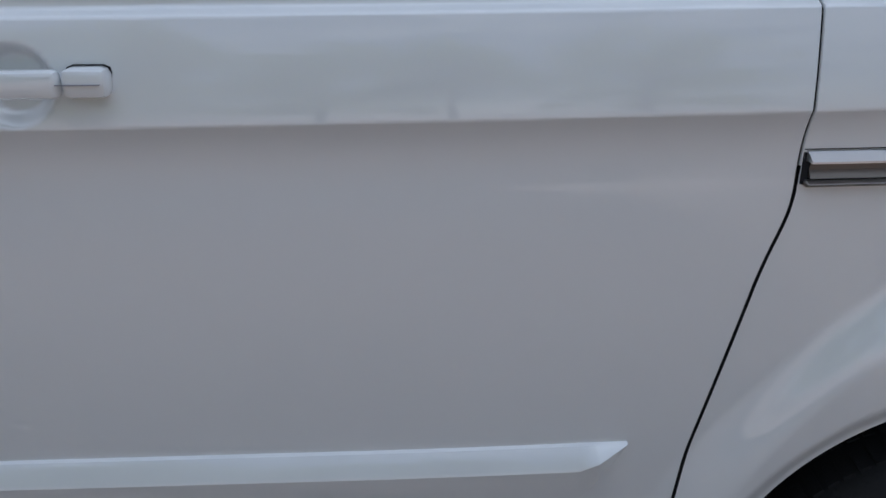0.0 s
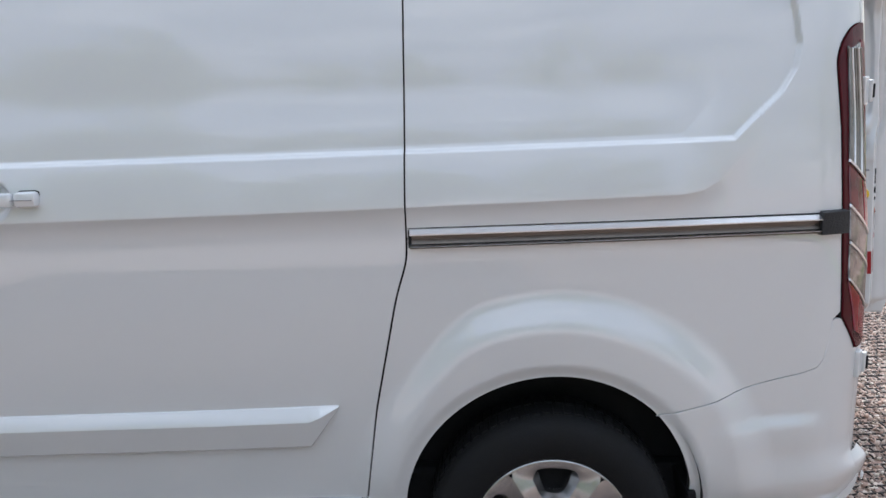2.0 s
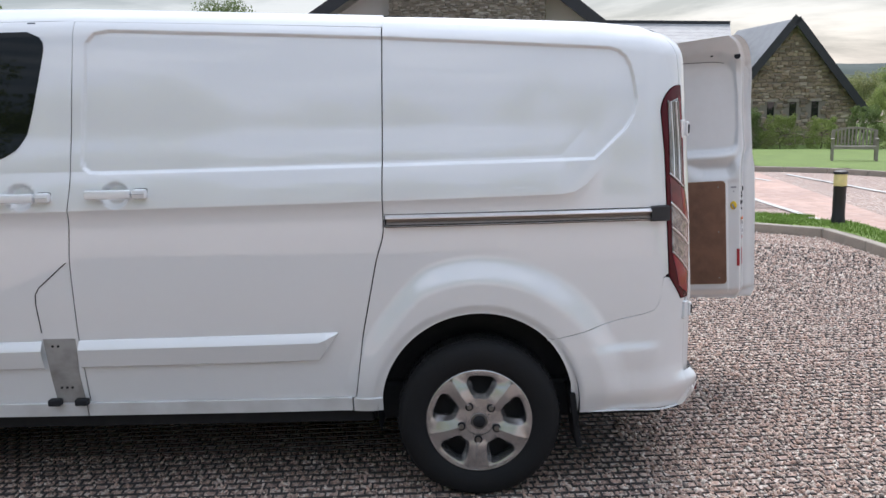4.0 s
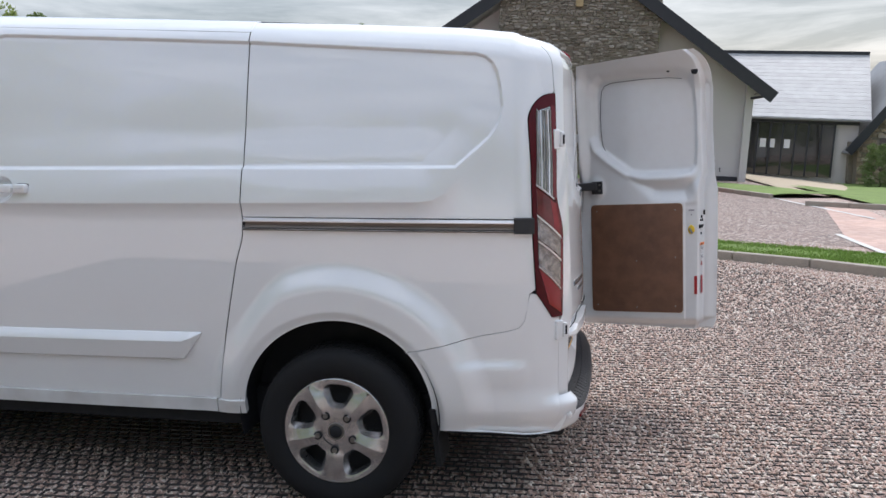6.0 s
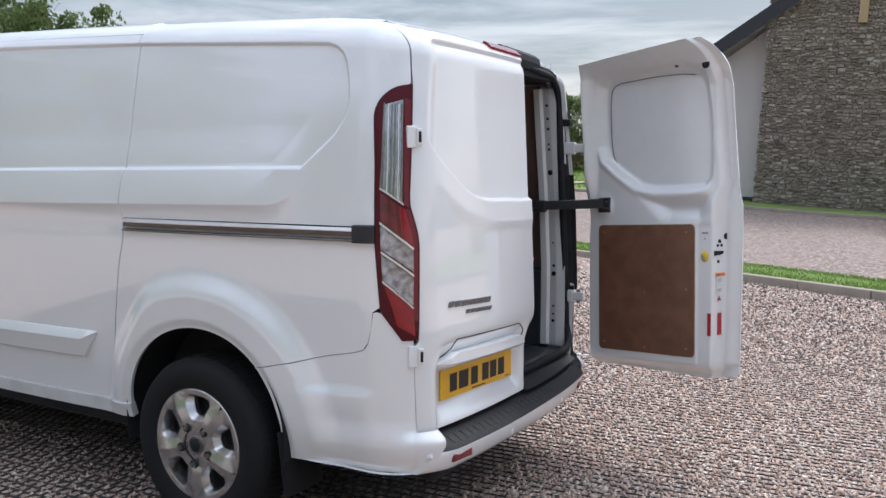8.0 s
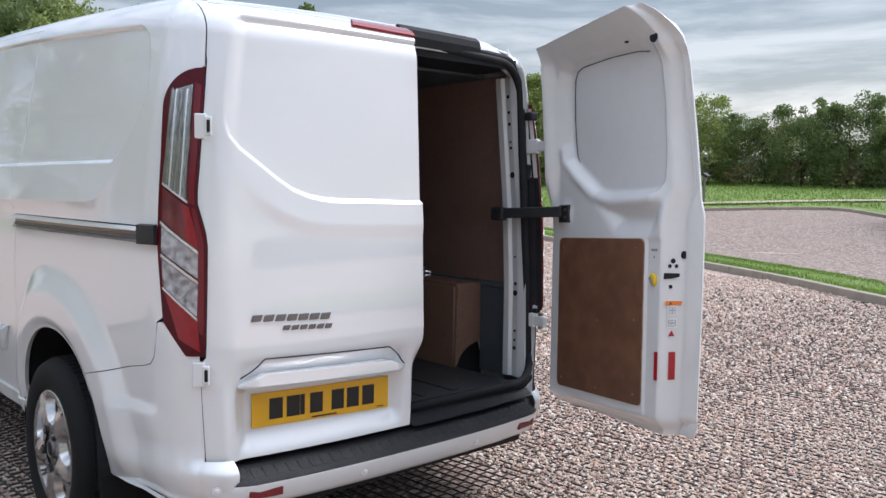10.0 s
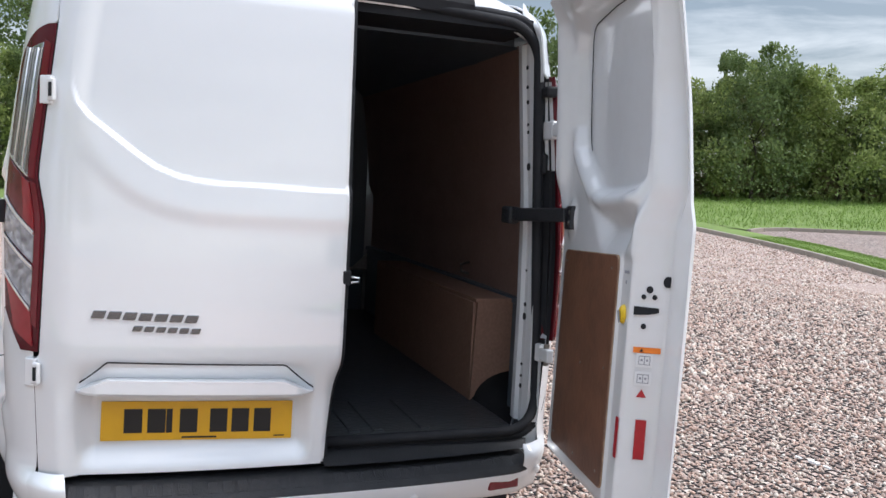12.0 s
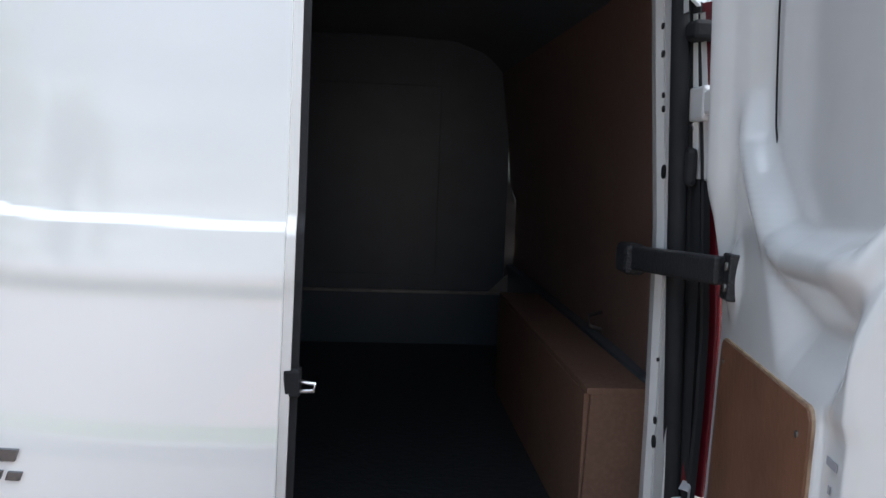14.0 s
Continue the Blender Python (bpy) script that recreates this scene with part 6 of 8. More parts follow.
def scatter_stones(name, n, x0, x1, y0, y1, rmin, rmax, seed):
    rng = np.random.default_rng(seed)
    x, y = rng.uniform(x0, x1, n), rng.uniform(y0, y1, n)
    r = rng.uniform(rmin, rmax, n) * rng.choice([1, 1, 1.25], n)
    base = np.array([(1, 0, 0), (0, 1, 0), (-1, 0, 0), (0, -1, 0), (0, 0, 1), (0, 0, -1)], float)
    P = base[None] * rng.uniform(0.65, 1.25, (n, 6, 1)) + rng.uniform(-0.28, 0.28, (n, 6, 3))
    P *= np.stack([r, r * rng.uniform(0.6, 1.0, n), r * rng.uniform(0.55, 0.9, n)], 1)[:, None]
    a = rng.uniform(0, 6.283, n)
    ca, sa = np.cos(a)[:, None], np.sin(a)[:, None]
    X, Y = P[..., 0] * ca - P[..., 1] * sa, P[..., 0] * sa + P[..., 1] * ca
    tip = rng.uniform(-0.75, 0.75, (n, 1))
    Z = P[..., 2] + tip * X
    P = np.stack([X + x[:, None], Y + y[:, None], Z + (level(x, y) + r * rng.uniform(-0.05, 0.45, n))[:, None]], -1).reshape(-1, 3)
    tri = np.array([(0, 1, 4), (1, 2, 4), (2, 3, 4), (3, 0, 4), (1, 0, 5), (2, 1, 5), (3, 2, 5), (0, 3, 5)])
    F = (tri[None] + 6 * np.arange(n)[:, None, None]).reshape(-1, 3)
    me = bpy.data.meshes.new(name)
    me.vertices.add(len(P))
    me.vertices.foreach_set("co", P.ravel())
    me.loops.add(F.size)
    me.loops.foreach_set("vertex_index", F.ravel())
    me.polygons.add(len(F))
    me.polygons.foreach_set("loop_start", np.arange(0, F.size, 3))
    me.update(calc_edges=True)
    me.materials.append(M_STONE)
    ob = new(name, me)
    return tagged(ob, "loose pinkish and grey gravel stones", "gravel", kind="stuff")


scatter_stones("gravel", 30000, -3.0, 0.7, -2.3, 0.5, 0.005, 0.0105, 1)
scatter_stones("gravel", 64000, 0.7, 4.4, -1.6, 4.2, 0.006, 0.0138, 2)
scatter_stones("gravel", 36000, -1.0, 4.2, 4.2, 9.2, 0.008, 0.019, 3)
scatter_stones("gravel", 9000, -1.4, 0.72, 1.8, 4.2, 0.008, 0.016, 5)
scatter_stones("gravel", 15000, 0.6, 4.2, -4.2, -1.6, 0.008, 0.016, 6)
scatter_stones("gravel", 12000, -16.0, -7.0, 4.0, 14.5, 0.014, 0.030, 7)
scatter_stones("gravel", 56000, -7.0, -1.0, 2.0, 10.6, 0.010, 0.024, 4)

# plastic grid that holds the gravel, cells in running bond
V, F = [], []


def grid_wall(ax, ay, bx, by, w=0.0014, h=0.0050):
    dx, dy = bx - ax, by - ay
    l = math.hypot(dx, dy)
    px, py = -dy / l * w, dx / l * w
    k = len(V)
    V.extend([(ax + px, ay + py, 0), (bx + px, by + py, 0), (bx - px, by - py, 0), (ax - px, ay - py, 0), (ax + px, ay + py, h), (bx + px, by + py, h), (bx - px, by - py, h), (ax - px, ay - py, h)])
    F.extend([(k + 4, k + 5, k + 6, k + 7), (k, k + 1, k + 5, k + 4), (k + 2, k + 3, k + 7, k + 6)])


cell, gx0, gx1, gy0, gy1 = 0.055, -7.0, 4.2, -4.0, 9.4
tilt_g = 0.06
for j in range(int((gy1 - gy0) / cell)):
    y = gy0 + j * cell
    x_from, x_to = (-3.4 if y < 1.4 else gx0), min(gx1, 4.15 - max(0, y - 5.0) * 0.75)
    near = y < 0.55
    if near:
        grid_wall(x_from, y + x_from * tilt_g, 0.75, y + 0.75 * tilt_g, 0.0032, 0.0078)
    grid_wall(0.75 if near else x_from, y + (0.75 if near else x_from) * tilt_g, x_to, y + x_to * tilt_g, 0.0017, 0.0062)
    for i in range(int((x_to - x_from) / cell)):
        x = x_from + (i + 0.5 * (j % 2)) * cell
        wide = near and x < 0.75
        grid_wall(x, y + x * tilt_g, x - cell * tilt_g, y + cell + x * tilt_g, 0.0032 if wide else 0.0017, 0.0078 if wide else 0.0062)
tagged(link_mesh("gravel_grid", V, F, M_GRID, smooth=False), "black plastic gravel grid sunk in the ground", "paving", kind="stuff")


# kerbs, verges, lawn
def smooth_line(pts, step=0.6):
    out = []
    for i in range(len(pts) - 1):
        p0, p1, p2, p3 = [np.array(pts[max(0, min(len(pts) - 1, i + k))], float) for k in (-1, 0, 1, 2)]
        n = max(2, int(np.linalg.norm(p2 - p1) / step))
        for q in np.linspace(0, 1, n, endpoint=False):
            out.append(0.5 * (2 * p1 + (p2 - p0) * q + (2 * p0 - 5 * p1 + 4 * p2 - p3) * q * q + (3 * p1 - p0 - 3 * p2 + p3) * q ** 3))
    return np.array(out + [np.array(pts[-1], float)])


def offset_line(L, d):
    t = np.gradient(L, axis=0)
    t /= np.linalg.norm(t, axis=1, keepdims=True)
    return L + np.stack([-t[:, 1], t[:, 0]], 1) * d


NEAR_KERB = smooth_line([(4.3, -9.0), (4.25, 0.0), (4.22, 5.0), (4.22, 5.9), (4.15, 6.32), (3.9, 6.58), (3.42, 6.92), (2.5, 7.48), (1.65, 7.95), (0.3, 8.70), (-0.9, 9.40), (-2.3, 10.40), (-6.5, 12.55), (-11.7, 14.3), (-19.3, 15.5), (-20.2, 14.4), (-23.0, 6.0)])
FAR_KERB = smooth_line([(-15.2, 16.3), (-15.6, 17.8), (-12.9, 21.8), (-11.2, 25.0), (-10.2, 26.6), (-9.1, 27.7), (-8.2, 27.4), (-7.05, 26.3), (-5.85, 25.3), (-4.84, 24.65), (-3.7, 24.2), (-1.0, 23.6), (1.5, 23.2), (3.2, 22.7), (4.2, 21.4), (4.75, 19.7), (5.3, 18.0)])


def kerb_run(L, side, name, label, height=0.11, width=0.11, length=0.9):
    """Kerb stones laid end to end along a line."""
    root = empty(name)
    tagged(root, label, "kerb", kind="structure")
    seg = np.concatenate([[0], np.cumsum(np.linalg.norm(np.diff(L, axis=0), axis=1))])
    n = int(seg[-1] / length)
    for i in range(n):
        a, b = [np.array([np.interp(s, seg, L[:, k]) for k in (0, 1)]) for s in (i * length + 0.006, (i + 1) * length - 0.006)]
        d = b - a
        l = np.linalg.norm(d)
        ang = math.atan2(d[1], d[0])
        bm = box((0, 0 if side > 0 else -width, -0.15), (l, width if side > 0 else 0, height), bevel=0.012)
        za, zb = float(level(*a)), float(level(*b))
        for v in bm.verts:
            v.co.z += za + (zb - za) * v.co.x / l
        ob = part("kerb_stone", bm, M_KERB, root)
        ob.matrix_basis = Matrix.Translation((a[0], a[1], 0.0)) @ Matrix.Rotation(ang, 4, "Z")
    return root


kerb_run(NEAR_KERB, -1, "kerb", "pale concrete kerb round the gravel")
kerb_run(FAR_KERB, 1, "kerb_far", "pale concrete kerb of the lawn")


def band(L, d0, d1, rise, name, material, label, category, n=8, kind="structure"):
    V = []
    for q in np.linspace(0, 1, n):
        O = offset_line(L, d0 + (d1 - d0) * q)
        V += [(x, y, float(level(x, y)) + rise + 0.03 * math.sin(q * math.pi) + 0.008 * noise.noise(Vector((x * 2, y * 2, 0)))) for x, y in O]
    m = len(L)
    F = [(i * m + j, i * m + j + 1, (i + 1) * m + j + 1, (i + 1) * m + j) for i in range(n - 1) for j in range(m - 1)]
    return tagged(link_mesh(name, V, F, material), label, category, kind=kind)


band(NEAR_KERB[NEAR_KERB[:, 0] < 3.95], -0.11, -1.05, 0.085, "verge", M_LAWN, "narrow mown grass verge behind the kerb", "grass")


def blades(name, pts, n, h, seed, label):
    """Grass blades, each one bent triangle, over a run of ground."""
    rng = np.random.default_rng(seed)
    i = rng.integers(0, len(pts), n)
    b = pts[i] + rng.uniform(-0.05, 0.05, (n, 3)) * (1, 1, 0)
    a = rng.uniform(0, 6.283, n)
    hh = h * rng.uniform(0.5, 1.3, n)
    w = 0.004 + 0.05 * hh
    dx, dy = np.cos(a), np.sin(a)
    lean_ = rng.uniform(-0.5, 0.5, (n, 2)) * hh[:, None]
    A = b + np.stack([dx * w, dy * w, 0 * w], 1)
    B = b - np.stack([dx * w, dy * w, 0 * w], 1)
    C = b + np.stack([lean_[:, 0], lean_[:, 1], hh], 1)
    P = np.stack([A, B, C], 1).reshape(-1, 3)
    me = bpy.data.meshes.new(name)
    me.vertices.add(3 * n)
    me.vertices.foreach_set("co", P.ravel())
    me.loops.add(3 * n)
    me.loops.foreach_set("vertex_index", np.arange(3 * n))
    me.polygons.add(n)
    me.polygons.foreach_set("loop_start", np.arange(0, 3 * n, 3))
    me.update(calc_edges=True)
    me.materials.append(M_BLADE)
    return tagged(new(name, me), label, "grass", kind="stuff")


def verge_points(L, d0, d1, n, seed, rise=0.1):
    rng = np.random.default_rng(seed)
    i = rng.integers(0, len(L) - 1, n)
    q = rng.uniform(0, 1, n)[:, None]
    base = L[i] * (1 - q) + L[i + 1] * q
    t = L[i + 1] - L[i]
    t /= np.linalg.norm(t, axis=1, keepdims=True)
    d = (d0 + (d1 - d0) * rng.uniform(0, 1, n))[:, None]
    p = base + np.stack([-t[:, 1], t[:, 0]], 1) * d
    return np.column_stack([p, level(p[:, 0], p[:, 1]) + rise])


near_part = NEAR_KERB[(NEAR_KERB[:, 0] < 3.95) & (NEAR_KERB[:, 0] > -14)]
blades("grass", verge_points(near_part, -0.12, -1.05, 60000, 5), 60000, 0.032, 6, "mown grass blades of the verge")

# worn road of chippings between the verge and the lawn
ROAD = [(3.6, 8.8), (1.9, 9.6), (0.4, 10.3), (-2.0, 11.4), (-6.2, 13.5), (-11.4, 15.2), (-15.2, 16.2), (-15.6, 17.8), (-12.9, 21.9), (-11.2, 25.0), (-9.1, 27.7), (-7.05, 26.3), (-5.85, 25.3), (-3.7, 24.2), (-1.0, 23.6), (3.2, 22.7), (4.75, 19.7), (6.0, 16.0), (4.9, 9.0)]
rx, ry = np.meshgrid(np.linspace(-16, 6.2, 112), np.linspace(8.6, 28, 98))
inside = inside_by(ROAD, rx, ry) > -0.12
V = list(zip(rx.ravel(), ry.ravel(), (level(rx, ry) + 0.007).ravel()))
F = [(i * 112 + j, i * 112 + j + 1, (i + 1) * 112 + j + 1, (i + 1) * 112 + j) for i in range(97) for j in range(111) if inside[i, j] and inside[i + 1, j] and inside[i, j + 1] and inside[i + 1, j + 1]]
tagged(link_mesh("road", V, F, M_ROAD), "brown-grey chipped road beyond the verge", "road", kind="structure")

# the big lawn up to the hedge
LAWN = [(-15.3, 16.4), (-15.5, 17.9), (-12.8, 21.9), (-11.1, 25.1), (-10.0, 26.9), (-9.0, 28.0), (-8.2, 27.7), (-5.8, 25.6), (-3.7, 24.6), (-2.0, 25.6), (-8.0, 62.0), (-70, 62), (-70, -30), (-24, -30), (-23.0, 6.0), (-20.3, 14.4), (-19.3, 15.7)]
gxs, gys = np.linspace(-70, -2, 180), np.linspace(-30, 62, 220)
GX, GY = np.meshgrid(gxs, gys, indexing="ij")
keep = inside_by(LAWN, GX, GY) > 0.0
V = [(x, y, float(level(x, y)) + 0.085 + 0.05 * noise.noise(Vector((x * 0.3, y * 0.3, 0)))) for x, y in zip(GX.ravel(), GY.ravel())]
F = [(i * 220 + j, (i + 1) * 220 + j, (i + 1) * 220 + j + 1, i * 220 + j + 1) for i in range(179) for j in range(219) if keep[i, j] and keep[i + 1, j] and keep[i, j + 1] and keep[i + 1, j + 1]]
tagged(link_mesh("lawn", V, F, M_LAWN), "mown lawn rising to a hedge", "lawn", kind="structure")
band(FAR_KERB, 0.11, 0.9, 0.09, "lawn_edge", M_LAWN, "mown grass along the kerb", "grass")
rng_ = np.random.default_rng(8)
lp = np.column_stack([rng_.uniform(-32, -4, 60000), rng_.uniform(14, 44, 60000)])
lp = lp[(inside_by(LAWN, lp[:, 0], lp[:, 1]) > 0.1)]
blades("grass", np.column_stack([lp, level(lp[:, 0], lp[:, 1]) + 0.09]), len(lp), 0.13, 9, "tufts of lawn grass")
path_line = smooth_line([(-14.5, 22.0), (-12.0, 27.5), (-10.0, 31.0), (-7.0, 34.0), (-3.0, 36.0)])
band(path_line, -0.35, 0.35, 0.14, "path", M_PATH, "narrow tan footpath over the lawn", "path", 3)

# paved forecourt by the stone hut
M_BLOCK = gravel_material("pink_block_paving", 7, [(0.60, 0.405, 0.325), (0.54, 0.365, 0.295), (0.64, 0.45, 0.37), (0.57, 0.395, 0.33)], bump=0.15)
fore = [(4.76, 10.0), (4.72, 7.6), (4.85, 6.6), (4.83, 0.0), (20, 0.0), (26, 14.0), (8.0, 20.0), (6.0, 16.0)]
V = [(x, y, float(level(x, y)) + 0.012) for x, y in fore]
tagged(link_mesh("forecourt", V, [tuple(range(len(fore)))], M_BLOCK, smooth=False), "pink block-paved forecourt", "paving", kind="structure")
rightlawn = [(3.72, 6.85), (4.02, 6.64), (4.27, 6.36), (4.34, 5.9), (4.36, -9.0), (4.85, -9.0), (4.78, 6.0), (4.82, 6.62), (4.74, 6.95), (4.30, 7.22), (3.95, 7.5)]
V = [(x, y, 0.10) for x, y in rightlawn]
tagged(link_mesh("verge_right", V, [tuple(range(len(rightlawn)))], M_LAWN, smooth=False), "grass verge with a bollard", "grass", kind="structure")
hp = np.column_stack([np.random.default_rng(11).uniform(3.6, 4.9, 16000), np.random.default_rng(12).uniform(3, 7.6, 16000)])
hp = hp[inside_by(rightlawn, hp[:, 0], hp[:, 1]) > 0.03]
blades("grass", np.column_stack([hp, np.full(len(hp), 0.10)]), len(hp), 0.032, 13, "mown grass blades round the bollard")
hut_kerb = smooth_line([(5.6, 15.9), (6.45, 15.34), (7.3, 14.9), (8.0, 14.3), (8.7, 13.0), (12.0, 8.0), (16.0, 3.0)])
kerb_run(hut_kerb, 1, "kerb_hut", "pale kerb before the hut's lawn")
hl = [(6.6, 15.5), (7.4, 15.1), (8.15, 14.4), (8.85, 13.1), (12.2, 8.1), (16.0, 3.3), (26, 10), (34, 60), (9, 60), (9.5, 30.0), (7.0, 24)]
gx, gy = np.meshgrid(np.linspace(6, 34, 57), np.linspace(3, 60, 115))
ok = inside_by(hl, gx, gy) > 0
V = list(zip(gx.ravel(), gy.ravel(), (level(gx, gy) + 0.06).ravel()))
F = [(i * 57 + j, i * 57 + j + 1, (i + 1) * 57 + j + 1, (i + 1) * 57 + j) for i in range(114) for j in range(56) if ok[i, j] and ok[i + 1, j] and ok[i, j + 1] and ok[i + 1, j + 1]]
tagged(link_mesh("lawn_hut", V, F, M_LAWN, smooth=False), "lawn before the stone hut", "lawn", kind="structure")
M_LINE = mat("white_road_paint", (0.62, 0.61, 0.58), 0.7, var=0.5, scale=6, dark=(0.35, 0.32, 0.29))
for pts in ([(4.76, 10.4), (4.74, 9.0), (4.73, 7.6)], [(6.95, 14.4), (7.04, 12.2), (7.14, 10.4)], [(5.0, 21.5), (5.5, 17.5), (6.1, 13.0)]):
    L_ = smooth_line(pts, 0.4)
    band(L_, -0.05, 0.05, 0.014, "road_line", M_LINE, "worn white line", "marking", 2)

# ---------------------------------------------------------------- buildings
M_RENDER = mat("white_render", (0.56, 0.535, 0.52), 0.9, var=0.3, scale=0.8, fine=0.1, fine_scale=60, bump=0.2, dark=(0.46, 0.44, 0.42))
M_WALLST = island_material("field_stones", [(0.260, 0.198, 0.138), (0.377, 0.300, 0.215), (0.182, 0.138, 0.099), (0.468, 0.372, 0.275), (0.312, 0.228, 0.154), (0.598, 0.504, 0.396), (0.221, 0.174, 0.132)], 0.9)
M_WALLG = island_material("tan_rubble_stones", [(0.24, 0.208, 0.165), (0.30, 0.262, 0.21), (0.175, 0.152, 0.122), (0.37, 0.33, 0.275), (0.26, 0.222, 0.175), (0.50, 0.46, 0.40), (0.215, 0.185, 0.15)], 0.9)
M_MORTAR = mat("grey_mortar", (0.25, 0.22, 0.18), 0.95, var=0.4, scale=9, fine=0.3, fine_scale=60, bump=0.4, dark=(0.16, 0.14, 0.115))
M_SLATE = mat("grey_slate", (0.34, 0.345, 0.35), 0.45, var=0.4, scale=2.2, per=0.35, fine=0.15, fine_scale=40, dark=(0.16, 0.165, 0.17))
M_FASCIA = mat("dark_fascia", (0.022, 0.024, 0.030), 0.5, var=0.3, scale=6, dark=(0.04, 0.04, 0.045))
M_DKGLASS = mat("dark_window_glass", (0.012, 0.014, 0.016), 0.05, var=0.2, scale=2, coat=1.0)
M_OAK = mat("pale_oak", (0.42, 0.31, 0.17), 0.7, var=0.4, scale=5, fine=0.2, dark=(0.28, 0.2, 0.11))
M_SIGN = mat("black_sign_letters", (0.03, 0.025, 0.022), 0.5)
M_SIGNR = mat("dull_red_sign", (0.22, 0.045, 0.03), 0.5, var=0.3, scale=30)

PLUMB = Matrix.Rotation(radians(2.9), 4, "Y")  # the car park falls to the right of the plumb buildings
HALL = Matrix.Translation((0.35, 26.0, 0.28)) @ PLUMB


def hall_m(w, d, z):
    """w along the gable to the right, d behind it, z up."""
    return HALL @ Vector((w, d, z))


hall = empty("community_hall")
tagged(hall, "white rendered hall with a stone-faced gable and slate roof", "building")
CW, EAVE, SLOPE, HALF = 0.0, 3.05, 0.70, 5.55
gable = [(CW - HALF, -0.6), (CW + HALF, -0.6), (CW + HALF, EAVE + 0.30), (CW, EAVE + 0.30 + HALF * SLOPE), (CW - HALF, EAVE + 0.30)]
up = Matrix(((1, 0, 0, 0), (0, 0, 1, 0), (0, 1, 0, 0), (0, 0, 0, 1)))
part("gable_wall", prism(gable, 0.35, HALL @ up), M_RENDER, hall, "white rendered gable wall")
part("wall_plinth", prism([(CW - HALF - 0.02, -0.6), (CW + HALF + 0.02, -0.6), (CW + HALF + 0.02, 0.14), (CW - HALF - 0.02, 0.14)], 0.38, HALL @ Matrix.Translation((0, -0.02, 0)) @ up), M_FASCIA, hall, "dark plinth")
for s in (-1, 1):
    w = CW + s * HALF
    part("side_wall", box((min(w, w - s * 0.3), 0.352, -0.6), (max(w, w - s * 0.3), 7.0, EAVE + 0.3), HALL), M_RENDER, hall, "white rendered side wall")
# pilasters at the gable's ends
for s in (-1, 1):
    w = CW + s * HALF
    bm = prism([(0, -0.9), (0.22 * s, -0.9), (0.24 * s, EAVE + 0.16), (0, EAVE + 0.16)], 0.55, HALL @ Matrix.Translation((w, -0.22, 0)) @ up)
    part("pilaster", bm, M_RENDER, hall, "white corner pilaster")
# stone face
TW0, TW1, TOP = -2.62, 2.62, 8.6
part("stone_core", box((TW0 + 0.04, -0.55, -0.6), (TW1 - 0.04, -0.004, TOP), HALL), M_MORTAR, hall, "mortar of the stone face")
rs = random.Random(21)


def stone_block(bm, m, w, h, d):
    """One rough stone: an eight-cornered block with shaken corners and a bulging face."""
    q = lambda k: rs.uniform(-k, k)
    c = [(q(.02), 0, q(.015)), (w + q(.02), 0, q(.015)), (w + q(.02), 0, h + q(.015)), (q(.02), 0, h + q(.015))]
    f_ = [(w * .12 + q(.02), -d, h * .14), (w * .88 + q(.02), -d * rs.uniform(.7, 1.2), h * .12), (w * .86, -d, h * .86), (w * .14, -d * rs.uniform(.7, 1.2), h * .88)]
    a = [bm.verts.new(m @ Vector(p)) for p in c]
    b = [bm.verts.new(m @ Vector(p)) for p in f_]
    bm.faces.new(b)
    for i in range(4):
        bm.faces.new((a[i], a[(i + 1) % 4], b[(i + 1) % 4], b[i]))


def stone_face(m, w0, w1, z0, z1, skip, parent, step=(0.16, 0.46), course=(0.09, 0.2), stone=None, loose=0.0):
    bm = bmesh.new()
    z = z0
    while z < z1:
        h = rs.uniform(*course)
        w = w0 + rs.uniform(-0.2, 0)
        while w < w1:
            l = rs.uniform(*step)
            a, b = max(w, w0), min(w + l, w1)
            if b - a > 0.05 and not skip((a + b) / 2, z + h / 2, b - a):
                stone_block(bm, m @ Matrix.Translation((a, 0, z + rs.uniform(-loose, loose))), b - a - 0.025 + loose * 0.6, h - 0.02 + rs.uniform(-0.4, 1.0) * loose, rs.uniform(0.025, 0.07))
            w += l
        z += h
    ob = part("stonework", bm, stone or M_WALLST, parent, "rough brown and grey field stones")
    ob["kind"] = "stuff"
    return ob


stone_face(HALL @ Matrix.Translation((0, -0.552, 0)), TW0, TW1, -0.3, TOP, lambda w, z, l: False, hall, (0.07, 0.24), (0.045, 0.105), M_WALLG, 0.03)
stone_face(HALL @ Matrix.Translation((TW1 - 0.04, -0.55, 0)) @ Matrix.Rotation(radians(90), 4, "Z"), 0, 0.55, -0.3, TOP, lambda w, z, l: False, hall, (0.07, 0.24), (0.045, 0.105), M_WALLG, 0.03)
part("wall_post", box((CW - 0.12, -0.70, 5.42), (CW + 0.12, -0.56, 8.7), HALL, 0.01), M_OAK, hall, "pale oak upright of a large cross")
part("cross_arm", box((CW - 1.2, -0.68, 7.55), (CW + 1.2, -0.575, 7.80), HALL, 0.01), M_OAK, hall)
